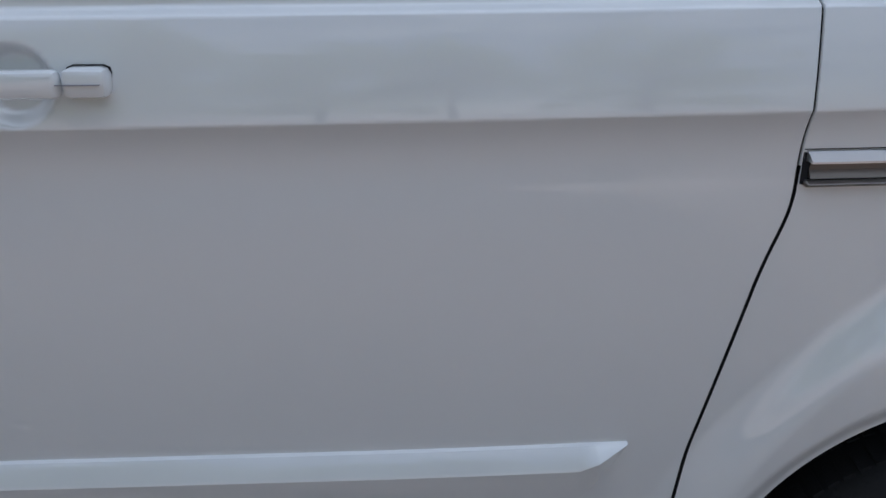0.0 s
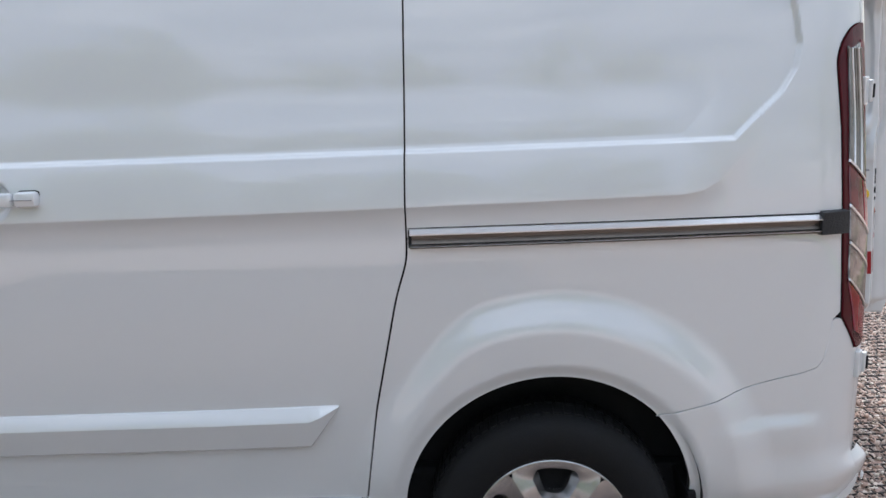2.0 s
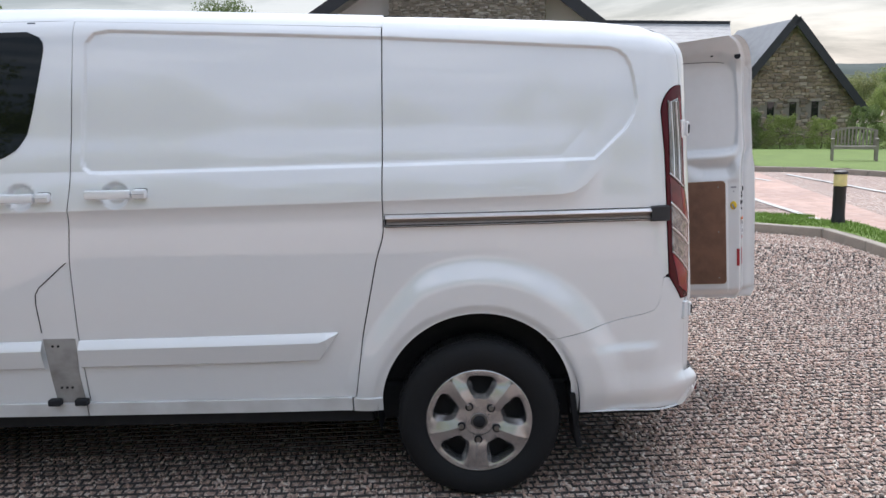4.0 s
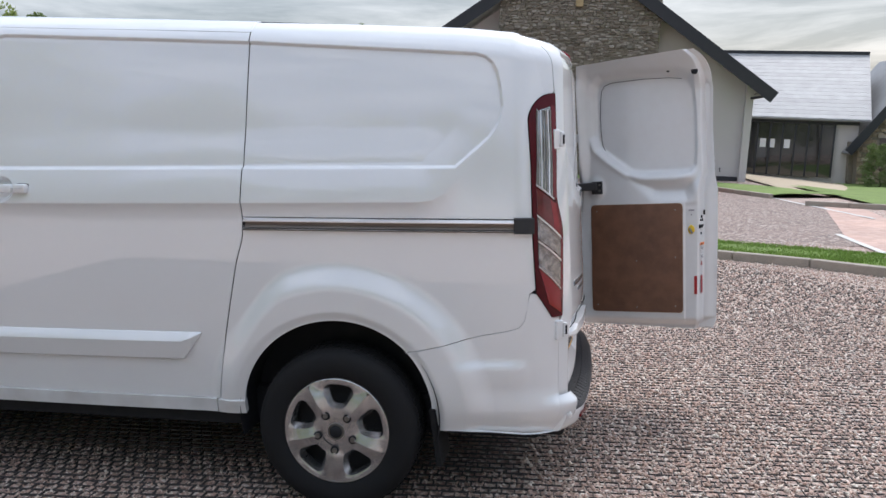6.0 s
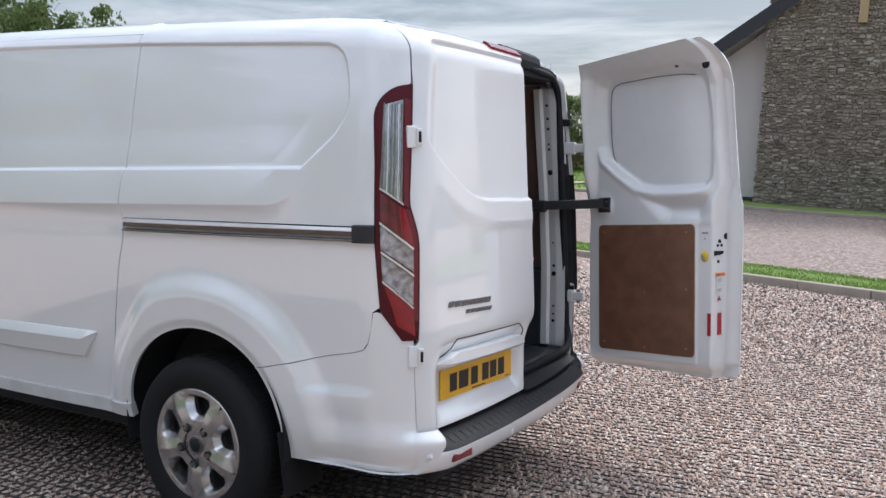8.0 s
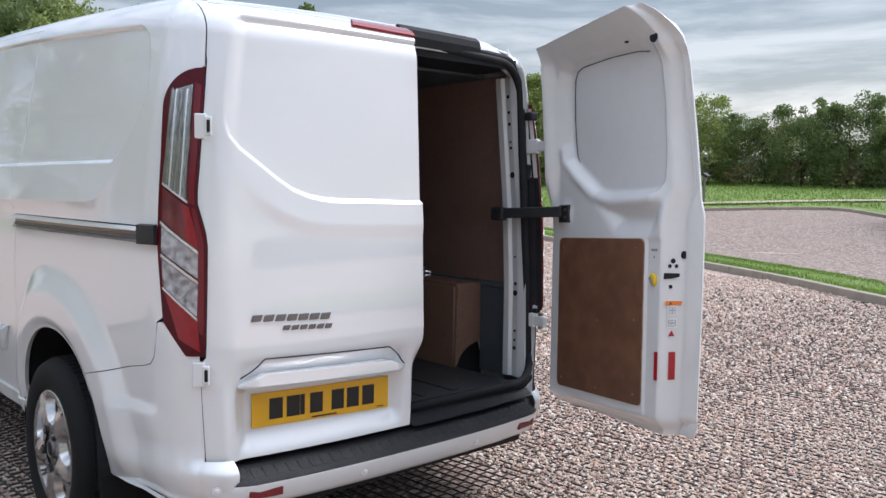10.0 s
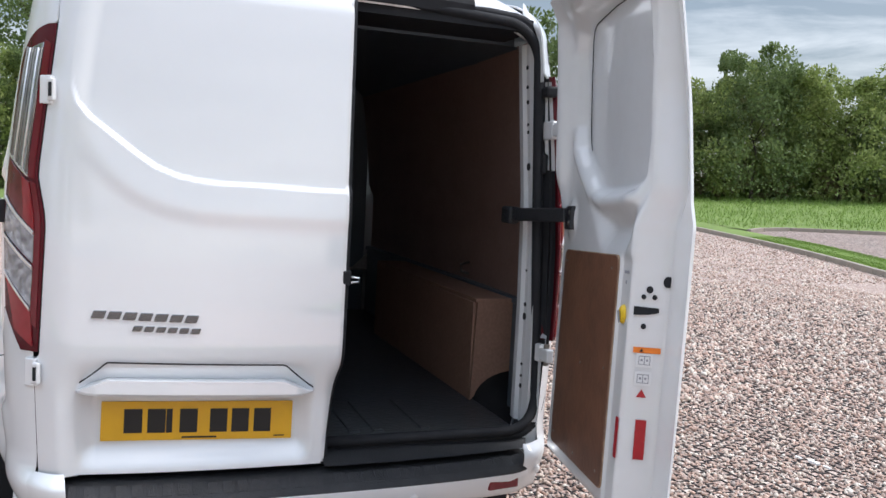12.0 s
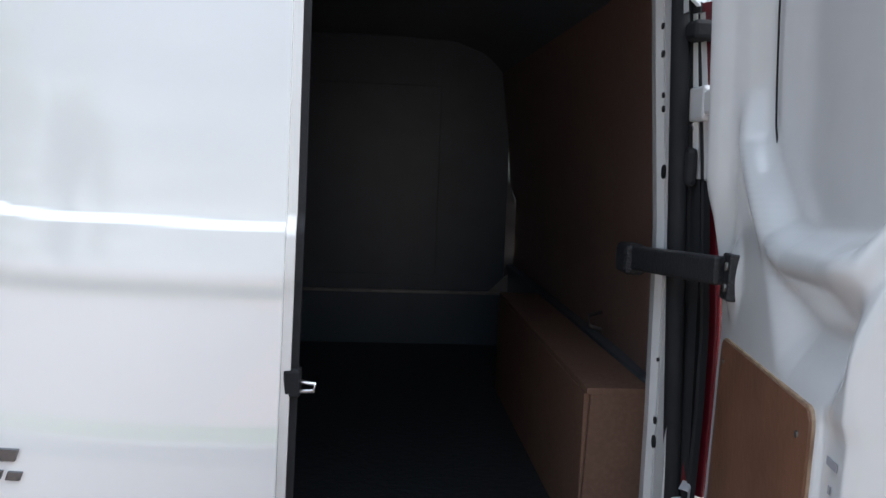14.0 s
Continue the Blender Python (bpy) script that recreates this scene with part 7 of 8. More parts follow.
# roof: slate slopes with dark bargeboards
for s in (-1, 1):
    over = 0.82 if s > 0 else 0.04
    a, b = (CW, EAVE + 0.42 + HALF * SLOPE), (CW + s * (HALF + over), EAVE + 0.42 - over * SLOPE)
    ln = math.hypot(b[0] - a[0], b[1] - a[1])
    rm = HALL @ Matrix.Translation((a[0], -0.75, a[1])) @ Matrix.Rotation(-math.atan2(b[1] - a[1], (b[0] - a[0])), 4, "Y")
    part("roof_slope", box((0, 0, -0.10), (ln, 8.0, 0.0), rm), M_SLATE, hall, "grey slate roof slope")
    bm = bmesh.new()
    d = 0.0
    while d < ln - 0.2:
        add_box(bm, (d, 0.02, 0.004), (d + 0.27, 7.9, 0.022), rm)
        d += 0.28
    part("slate_course", bm, M_SLATE, hall)["kind"] = "stuff"
    part("bargeboard", box((-0.05, -0.06, -0.36), (ln + 0.04, -0.005, 0.03), rm), M_FASCIA, hall, "dark bargeboard")
    part("soffit", box((0, 0.0, -0.16), (ln, 0.75, -0.104), rm), M_FASCIA, hall)
part("gutter", tube([hall_m(CW + HALF + 0.60, d, EAVE - 0.06) for d in np.linspace(-0.7, 7.0, 12)], 0.06, 8), M_FASCIA, hall, "dark gutter", smooth=True)
part("downpipe", tube([hall_m(CW + HALF + 0.58, -0.55, EAVE - 0.08), hall_m(CW + HALF + 0.45, -0.5, EAVE - 0.28), hall_m(CW + HALF + 0.12, -0.35, EAVE - 0.34)], 0.04, 8), M_FASCIA, hall, smooth=True)
# sign: torch of plain petals over its lettering
for k, (dx, h, r) in enumerate(((-0.16, 0.30, -16), (-0.085, 0.36, -8), (0.0, 0.40, 0), (0.085, 0.36, 8), (0.16, 0.30, 16))):
    poly = [(-0.02, -0.02), (0.02, -0.02), (0.05, h * 0.6), (0.02, h), (-0.02, h * 0.92), (-0.045, h * 0.55)]
    part("sign_petal", prism(poly, 0.03, HALL @ Matrix.Translation((3.97 + dx * 0.6, -0.035, 1.84)) @ Matrix.Rotation(radians(r), 4, "Y") @ up), M_SIGNR if k == 2 else M_SIGN, hall, "dark sign petal")
part("sign_stem", prism([(-0.035, 0.0), (0.035, 0.0), (0.12, 0.18), (-0.12, 0.18)], 0.03, HALL @ Matrix.Translation((3.97, -0.034, 1.66)) @ up), M_SIGN, hall)
cu = bpy.data.curves.new("sign_lettering", "FONT")
cu.body, cu.size, cu.extrude, cu.align_x = "The Beacon", 0.245, 0.012, "CENTER"
cu.offset = 0.006
tmp = bpy.data.objects.new("sign_lettering", cu)
scene.collection.objects.link(tmp)
bpy.context.view_layer.update()
letters = bpy.data.meshes.new_from_object(tmp.evaluated_get(bpy.context.evaluated_depsgraph_get()))
bpy.data.objects.remove(tmp)
letters.materials.clear()
letters.materials.append(M_SIGN)
lo = new("sign_lettering", letters)
lo.parent = hall
lo["label"] = "dark raised letters reading The Beacon"
lo.matrix_basis = HALL @ Matrix.Translation((3.97, -0.02, 1.38)) @ Matrix.Rotation(radians(90), 4, "X")
tap = part("wall_tap", tube([hall_m(4.95, -0.02, 0.40), hall_m(4.95, -0.14, 0.40), hall_m(4.95, -0.14, 0.28)], 0.02, 8), M_FASCIA, hall, "small dark outdoor tap", smooth=True)

M_TAN = mat("tan_paving", (0.46, 0.38, 0.27), 0.85, var=0.35, scale=1.5, fine=0.2, dark=(0.36, 0.29, 0.2))
tan = [(6.4, 22.4), (6.5, 20.2), (7.6, 20.0), (9.0, 24.0), (11.5, 34.2), (6.4, 34.4)]
tagged(link_mesh("entrance_paving", [(x, y, float(level(x, y)) + 0.03) for x, y in tan], [tuple(range(6))], M_TAN, smooth=False), "tan paving before the entrance", "paving", kind="structure")
band(FAR_KERB[FAR_KERB[:, 0] > -4.6], 0.11, 2.0, 0.075, "hall_verge", M_LAWN, "mown grass strip along the hall", "grass")

# stone hut
HUT = Matrix.Translation((14.85, 33.9, -0.75)) @ Matrix.Rotation(radians(4.5), 4, "Z")
hut = empty("stone_hut")
tagged(hut, "small stone hut with a steep slate roof", "building")
HW, HE, HA = 3.0, 2.0, 5.6
part("gable_core", prism([(-HW, -0.4), (HW, -0.4), (HW, HE), (0, HA - 0.2), (-HW, HE)], 0.4, HUT @ Matrix.Translation((0, 0.0, 0)) @ up), M_MORTAR, hut, "mortar of the gable")
wins = [(-2.0, 1.80), (-0.92, 1.80), (0.08, 1.80), (1.08, 1.80)]


def hut_skip(w, z, l):
    if abs(w) + l / 2 > HW or z > HE + (HW - abs(w) - l / 2) * (HA - 0.25 - HE) / HW:
        return True
    return any(abs(w - a) < 0.2 + l / 2 and abs(z - b) < 0.42 for a, b in wins)


stone_face(HUT @ Matrix.Translation((0, -0.002, 0)), -HW, HW, -0.2, HA, hut_skip, hut, (0.12, 0.40), (0.08, 0.18), None, 0.03)
for a, b in wins:
    part("hut_window", box((a - 0.15, -0.03, b - 0.33), (a + 0.15, -0.008, b + 0.33), HUT), M_DKGLASS, hut, "narrow dark window")
    part("window_lintel", box((a - 0.26, -0.07, b + 0.34), (a + 0.26, -0.01, b + 0.46), HUT), M_KERB, hut)
    part("window_sill", box((a - 0.22, -0.08, b - 0.44), (a + 0.22, -0.01, b - 0.35), HUT), M_KERB, hut)
for s in (-1, 1):
    part("hut_side", box((s * HW - 0.2, 0.402, -0.4), (s * HW + 0.2, 6.0, HE), HUT), M_MORTAR, hut)
    a, b = (0, HA + 0.08), (s * (HW + 0.42), HE - 0.42 * (HA - HE) / HW + 0.1)
    ln = math.hypot(b[0] - a[0], b[1] - a[1])
    rm = HUT @ Matrix.Translation((0, -0.35, HA + 0.02)) @ Matrix.Rotation(-math.atan2(b[1] - a[1], b[0] - a[0]), 4, "Y")
    part("hut_roof", box((0, 0, 0), (ln, 6.4, 0.08), rm), M_SLATE, hut, "steep slate slope")
    bm = bmesh.new()
    for k in range(int(ln / 0.28)):
        add_box(bm, (k * 0.28 + 0.01, 0.02, 0.082), (k * 0.28 + 0.275, 6.3, 0.10), rm)
    part("slate_course", bm, M_SLATE, hut)["kind"] = "stuff"
    part("bargeboard", box((-0.04, -0.05, -0.24), (ln + 0.03, -0.004, 0.10), rm), M_FASCIA, hut, "dark bargeboard")
link = empty("link_building")
tagged(link, "long low slate-roofed range behind the car park", "building")
LM = Matrix.Translation((14.3, 37.4, -0.33)) @ PLUMB @ Matrix.Rotation(radians(168.5), 4, "Z")
part("range_wall", box((1.7, 3.35, -0.6), (9.5, 3.65, 2.55), LM), M_RENDER, link, "white rendered wall")
part("glazing", box((2.6, 3.66, -0.1), (6.6, 3.74, 2.10), LM), M_DKGLASS, link, "dark glazed entrance doors")
for k in range(9):
    w = 2.60 + k * 0.5
    part("door_frame", box((w - 0.035, 3.745, -0.1), (w + 0.035, 3.79, 2.12), LM), M_FASCIA, link)
for w in (4.4, 5.0, 5.35):
    part("notice", box((w - 0.12, 3.742, 1.05), (w + 0.12, 3.75, 1.42), LM), M_LABEL, link, "white notice behind the glass")
part("glazing_head", box((1.7, 3.66, 2.11), (9.5, 3.82, 2.40), LM), M_FASCIA, link)
for s in (-1, 1):
    rm = LM @ Matrix.Translation((1.3, 0, 5.35)) @ Matrix.Rotation(-s * radians(37), 4, "X")
    part("range_roof", box((0, min(0, s * 5.1), -0.06), (8.9, max(0, s * 5.1), 0.02), rm), M_SLATE, link, "pale slate slope")
    bm = bmesh.new()
    for k in range(18):
        y0, y1 = sorted((s * (0.02 + k * 0.28), s * (0.29 + k * 0.28)))
        add_box(bm, (0.02, y0, 0.022), (8.8, y1, 0.04), rm)
    part("slate_course", bm, M_SLATE, link)["kind"] = "stuff"
part("range_ridge", box((1.3, -0.12, 5.30), (10.2, 0.12, 5.46), LM), M_FASCIA, link)

# ---------------------------------------------------------------- things outside
M_WOODG = mat("weathered_grey_wood", (0.28, 0.25, 0.21), 0.85, var=0.5, scale=8, fine=0.3, fine_scale=60, bump=0.2, dark=(0.16, 0.14, 0.12))
M_BOLL = mat("black_bollard_paint", (0.015, 0.015, 0.017), 0.5, var=0.3, scale=12)
M_BAND = mat("yellow_bollard_band", (0.80, 0.68, 0.30), 0.5, var=0.2, scale=20)
M_CARRED = mat("orange_red_car_paint", (0.50, 0.055, 0.03), 0.3, coat=1.0, var=0.1, scale=3)

bench = empty("garden_bench", (0, 0, 0))
tagged(bench, "weathered grey wooden garden bench on a lawn", "bench")
BM_ = Matrix.Translation((10.07, 17.96, float(level(10.07, 17.96)) + 0.06)) @ Matrix.Rotation(radians(-22), 4, "Z") @ Matrix.Scale(0.86, 4)
for x in (-0.58, 0.58):
    part("bench_leg", box((x - 0.035, -0.28, 0), (x + 0.035, -0.21, 0.62), BM_, 0.006), M_WOODG, bench)
    part("bench_leg", box((x - 0.035, 0.21, 0), (x + 0.035, 0.28, 0.86), BM_, 0.006), M_WOODG, bench)
    part("armrest", box((x - 0.045, -0.32, 0.62), (x + 0.045, 0.26, 0.655), BM_, 0.006), M_WOODG, bench)
for k in range(5):
    part("seat_slat", box((-0.62, -0.27 + k * 0.1, 0.41), (0.62, -0.19 + k * 0.1, 0.432), BM_, 0.004), M_WOODG, bench)
part("seat_rail", box((-0.60, -0.275, 0.35), (0.60, -0.245, 0.41), BM_), M_WOODG, bench)
bm = bmesh.new()
for k in range(12):
    x0, x1 = -0.60 + k * 0.1, -0.50 + k * 0.1
    add_box(bm, (x0, 0.225, 0.82 + 0.10 * (1 - ((x0 + x1) / 1.2) ** 2)), (x1, 0.265, 0.88 + 0.10 * (1 - ((x0 + x1) / 1.2) ** 2)), BM_)
part("top_rail", bm, M_WOODG, bench)
for k in range(12):
    x = -0.53 + k * 0.0965
    part("back_slat", box((x - 0.022, 0.235, 0.44), (x + 0.022, 0.255, 0.84 + 0.09 * (1 - (x / 0.6) ** 2)), BM_), M_WOODG, bench)

boll = part("bollard", lathe([(0.0, -0.05), (0.095, -0.05), (0.095, 0.10), (0.088, 0.12), (0.088, 0.60), (0.09, 0.605)], Matrix.Translation((4.55, 6.75, 0.09)) @ Matrix.Diagonal((0.82, 0.82, 0.76, 1)), 24), M_BOLL, None, "", angle=40)
tagged(boll, "black bollard with a yellow lit band on a grass verge", "bollard")
part("light_band", lathe([(0.089, 0.606), (0.091, 0.62), (0.091, 0.78), (0.089, 0.79)], Matrix.Translation((4.55, 6.75, 0.09)) @ Matrix.Diagonal((0.82, 0.82, 0.76, 1)), 24), M_BAND, boll, "yellow band", smooth=True)
part("bollard_cap", lathe([(0.09, 0.791), (0.102, 0.80), (0.10, 0.83), (0.05, 0.85), (0.0, 0.853)], Matrix.Translation((4.55, 6.75, 0.09)) @ Matrix.Diagonal((0.82, 0.82, 0.76, 1)), 24), M_BOLL, boll, angle=40)

px_, py_ = -12.9, 26.1
pz_ = float(level(px_, py_)) + 0.05
post = part("path_light", cyl(0.045, 1.0, Matrix.Translation((px_, py_, pz_ + 0.5)), 14), M_STEEL, None)
tagged(post, "grey path light with a tilted head on a lawn", "path light")
part("light_head", box((-0.10, -0.12, -0.05), (0.13, 0.12, 0.05), Matrix.Translation((px_ + 0.06, py_, pz_ + 1.06)) @ Matrix.Rotation(radians(28), 4, "Y"), 0.02), M_FASCIA, post, "dark tilted lamp head")

# polytunnel behind the hall
tun = empty("polytunnel")
tagged(tun, "dark netted polytunnel on a grass bank", "polytunnel")
TM = Matrix.Translation((-7.7, 38.2, float(level(-7.7, 38.2)) + 0.1)) @ Matrix.Rotation(radians(12), 4, "Z")
M_NET = mat("dark_green_netting", (0.05, 0.055, 0.05), 0.7, var=0.5, scale=3, dark=(0.09, 0.09, 0.085))
an = np.linspace(0, math.pi, 19)
V = [tuple(TM @ Vector((2.3 * math.cos(a), d, 2.1 * math.sin(a)))) for d in (0, 9) for a in an]
link_mesh("tunnel_cover", V, [(i, i + 1, 19 + i + 1, 19 + i) for i in range(18)] + [tuple(range(19))], M_NET, tun, smooth=False)
for d in (0, 2, 4, 6, 8, 9):
    part("tunnel_hoop", tube([TM @ Vector((2.33 * math.cos(a), d - 0.02, 2.13 * math.sin(a))) for a in an], 0.03, 6), M_STEEL, tun, smooth=True)
for x in (-0.55, 0.55):
    part("tunnel_door_post", box((x - 0.04, -0.08, 0), (x + 0.04, -0.02, 2.0), TM), M_STEEL, tun)
part("tunnel_door_head", box((-1.6, -0.08, 1.32), (1.6, -0.02, 1.39), TM), M_STEEL, tun)

# parked hatchback, seen from behind
car = empty("hatchback_car")
tagged(car, "orange-red small hatchback parked at a hall, dark lower bumper", "car")
CM = Matrix.Translation((2.60, 18.5, 0.0)) @ Matrix.Rotation(radians(-3), 4, "Z") @ Matrix.Diagonal((0.90, 0.95, 0.91, 1))
st = [(0.0, 0.34, 0.90, 0.80, 0.55), (0.05, 0.28, 1.00, 0.84, 0.60), (0.14, 0.24, 1.06, 0.86, 0.62), (0.30, 0.22, 1.22, 0.865, 0.60), (0.48, 0.22, 1.40, 0.87, 0.58), (0.75, 0.22, 1.50, 0.87, 0.58), (1.6, 0.22, 1.54, 0.87, 0.60), (2.3, 0.22, 1.48, 0.87, 0.60), (2.75, 0.22, 1.20, 0.87, 0.62), (3.05, 0.22, 1.02, 0.86, 0.70), (3.7, 0.24, 0.92, 0.82, 0.66), (3.98, 0.30, 0.70, 0.74, 0.6)]
V, FB, FG = [], [], []
for (y, lowz, topz, hw, tw) in st:
    belt = min(0.98, topz - 0.04)
    half = [(hw * 0.92, lowz), (hw, lowz + 0.10), (hw * 1.0, 0.62), (hw * 0.985, belt), (hw + (tw - hw) * 0.55, belt + (topz - belt) * 0.60), (tw + 0.03, topz - 0.05), (tw * 0.9, topz), (0.0, topz + 0.02)]
    half = [(a, min(max(b, lowz), topz + 0.02)) for a, b in half]
    V += [tuple(CM @ Vector((-a, y, b))) for a, b in half] + [tuple(CM @ Vector((a, y, b))) for a, b in half[-2::-1]]
c = 15
for i in range(len(st) - 1):
    for j in range(c - 1):
        q = (i * c + j, i * c + j + 1, (i + 1) * c + j + 1, (i + 1) * c + j)
        glass = (3 <= j <= 4 or 9 <= j <= 10) and 3 <= i <= 7
        (FG if glass else FB).append(q)
FB.append(tuple(range(c)))
body_ = link_mesh("car_body", V, FB, M_CARRED, car, "orange-red painted body", smooth=True)
body_.data.set_sharp_from_angle(angle=radians(35))
for near in (True, False):
    own = [q for q in FG if (q[0] % 15 < 7) == near]
    used = sorted({k for q in own for k in q})
    link_mesh("side_window", [V[k] for k in used], [tuple(used.index(k) for k in q) for q in own], M_GLASS, car, "dark window")
V = [tuple(CM @ Vector(p)) for p in ((-0.66, 0.085, 1.05), (0.66, 0.085, 1.05), (0.56, 0.42, 1.39), (-0.56, 0.42, 1.39))] + [tuple(CM @ Vector(p)) for p in ((-0.66, 0.13, 1.05), (0.66, 0.13, 1.05), (0.56, 0.46, 1.39), (-0.56, 0.46, 1.39))]
link_mesh("rear_window", V, [(0, 1, 2, 3), (0, 4, 5, 1), (1, 5, 6, 2), (2, 6, 7, 3), (3, 7, 4, 0)], M_GLASS, car, "dark rear window", smooth=False)
part("roof_spoiler", box((-0.58, 0.36, 1.39), (0.58, 0.60, 1.44), CM, 0.02), M_BOLL, car, "black roof spoiler")
part("roof_panel", box((-0.56, 0.60, 1.50), (0.56, 2.2, 1.575), CM, 0.03), M_BOLL, car, "black roof")
part("lower_bumper", box((-0.82, -0.035, 0.27), (0.82, 0.20, 0.56), CM, 0.04), M_PAD, car, "black lower bumper")
for s in (-1, 1):
    part("tail_light", box((s * 0.66 - 0.15, -0.03, 0.82), (s * 0.66 + 0.15, 0.14, 0.97), CM, 0.04), M_DRED, car, "dark red tail light")
    part("corner_guard", box((s * 0.78 - 0.10, -0.025, 0.45), (s * 0.78 + 0.10, 0.25, 0.70), CM, 0.05), M_PAD, car)
    part("roof_bar", tube([CM @ Vector((s * 0.57, y, 1.56 + 0.05 * (0.6 < y < 2.1))) for y in (0.5, 0.65, 1.3, 2.0, 2.2)], 0.02, 8), M_BOLL, car, smooth=True)
    part("wing_mirror", box((s * 0.93 - 0.08, 2.45, 0.98), (s * 0.93 + 0.08, 2.55, 1.12), CM, 0.03), M_BOLL, car)
    for y in (0.72, 3.28):
        w_ = part("car_wheel", lathe([(0.20, 0.005), (0.28, 0.01), (0.315, -0.02), (0.32, -0.08), (0.315, -0.16), (0.25, -0.18)], CM @ Matrix.Translation((s * 0.86, y, 0.32)) @ Matrix.Rotation(radians(90 * s), 4, "Y"), 32), M_TYRE, car, "black tyre", smooth=True)
        part("car_rim", lathe([(0.0, -0.02), (0.12, -0.01), (0.20, 0.0)], CM @ Matrix.Translation((s * 0.86, y, 0.32)) @ Matrix.Rotation(radians(90 * s), 4, "Y"), 24), M_STEEL, w_, smooth=True)
cp = part("car_plate", box((-0.26, -0.045, 0.66), (0.26, -0.008, 0.77), CM, 0.003), M_YELLOW, car, "yellow number plate")
part("plate_bar", box((-0.21, -0.049, 0.69), (0.21, -0.0455, 0.74), CM), M_INK, cp)

for x, y, k in ((0.07, 3.60, 0.20), (0.14, 3.612, 0.34), (0.225, 3.628, 0.22)):
    bm = prism([(0.0, 0.012), (0.06, -0.030), (0.14, 0.0), (0.20, -0.018), (0.22, 0.034), (0.14, 0.070), (0.10, 0.048), (0.05, 0.084)], 0.03, Matrix.Translation((x, y, 0.012)) @ Matrix.Scale(k, 4))
    tagged(part("plastic_scrap", bm, M_LABEL), "torn scrap of white plastic lying on the gravel", "litter", "scraps on the gravel")

# ---------------------------------------------------------------- trees and hedge
M_BARK = mat("brown_bark", (0.085, 0.065, 0.05), 0.9, var=0.5, scale=8, bump=0.5, bump_scale=30, dark=(0.045, 0.035, 0.028))


def leaf_material(name, tones):
    m = island_material(name, tones, 0.55)
    b = m.node_tree.nodes["Principled BSDF"]
    b.inputs["Specular IOR Level"].default_value = 0.3
    nt = m.node_tree
    thin, both_sides = nt.nodes.new("ShaderNodeBsdfTranslucent"), nt.nodes.new("ShaderNodeMixShader")
    nt.links.new(b.inputs["Base Color"].links[0].from_socket, thin.inputs["Color"])
    both_sides.inputs[0].default_value = 0.5
    nt.links.new(b.outputs[0], both_sides.inputs[1])
    nt.links.new(thin.outputs[0], both_sides.inputs[2])
    nt.links.new(both_sides.outputs[0], nt.nodes["Material Output"].inputs["Surface"])
    return m


M_LEAF = leaf_material("green_leaves", [(0.269, 0.347, 0.108), (0.404, 0.484, 0.154), (0.201, 0.260, 0.084), (0.539, 0.607, 0.225)])
M_LEAF2 = leaf_material("olive_leaves", [(0.286, 0.320, 0.142), (0.416, 0.437, 0.198), (0.218, 0.244, 0.109), (0.547, 0.533, 0.273)])
M_LEAF3 = leaf_material("dark_leaves", [(0.157, 0.223, 0.084), (0.239, 0.311, 0.115), (0.119, 0.174, 0.064)])
M_DRY = leaf_material("dry_stems", [(0.27, 0.215, 0.11), (0.17, 0.165, 0.075), (0.33, 0.265, 0.15)])


def leaves(name, clumps, per, size, material, parent, seed, droop=0.0):
    """Leaf sprays: each leaf a folded pair of triangles, gathered in clumps (x, y, z, r)."""
    rng = np.random.default_rng(seed)
    c = np.repeat(np.array(clumps, float), per, 0)
    n = len(c)
    d = rng.normal(size=(n, 3))
    d /= np.linalg.norm(d, axis=1, keepdims=True)
    rad = c[:, 3] * rng.uniform(0.25, 1.0, n) ** 0.5
    p = c[:, :3] + d * rad[:, None] * (1, 1, 0.85)
    a = rng.normal(size=(n, 3)) + d * 0.8 + (0, 0, -droop)
    a /= np.linalg.norm(a, axis=1, keepdims=True)
    b = np.cross(a, rng.normal(size=(n, 3)))
    b /= np.linalg.norm(b, axis=1, keepdims=True)
    s = (size * rng.uniform(0.6, 1.4, n))[:, None]
    P = np.stack([p, p + a * s * 0.5 + b * s * 0.28, p + a * s, p + a * s * 0.5 - b * s * 0.28 + np.cross(a, b) * s * 0.12], 1).reshape(-1, 3)
    k = 4 * np.arange(n)[:, None]
    F = np.concatenate([k + (0, 1, 2), k + (0, 2, 3)], 1).reshape(-1, 3)
    me = bpy.data.meshes.new(name)
    me.vertices.add(len(P))
    me.vertices.foreach_set("co", P.ravel())
    me.loops.add(F.size)
    me.loops.foreach_set("vertex_index", F.ravel())
    me.polygons.add(len(F))
    me.polygons.foreach_set("loop_start", np.arange(0, F.size, 3))
    me.update(calc_edges=True)
    me.materials.append(material)
    ob = new(name, me)
    ob.parent = parent
    return ob


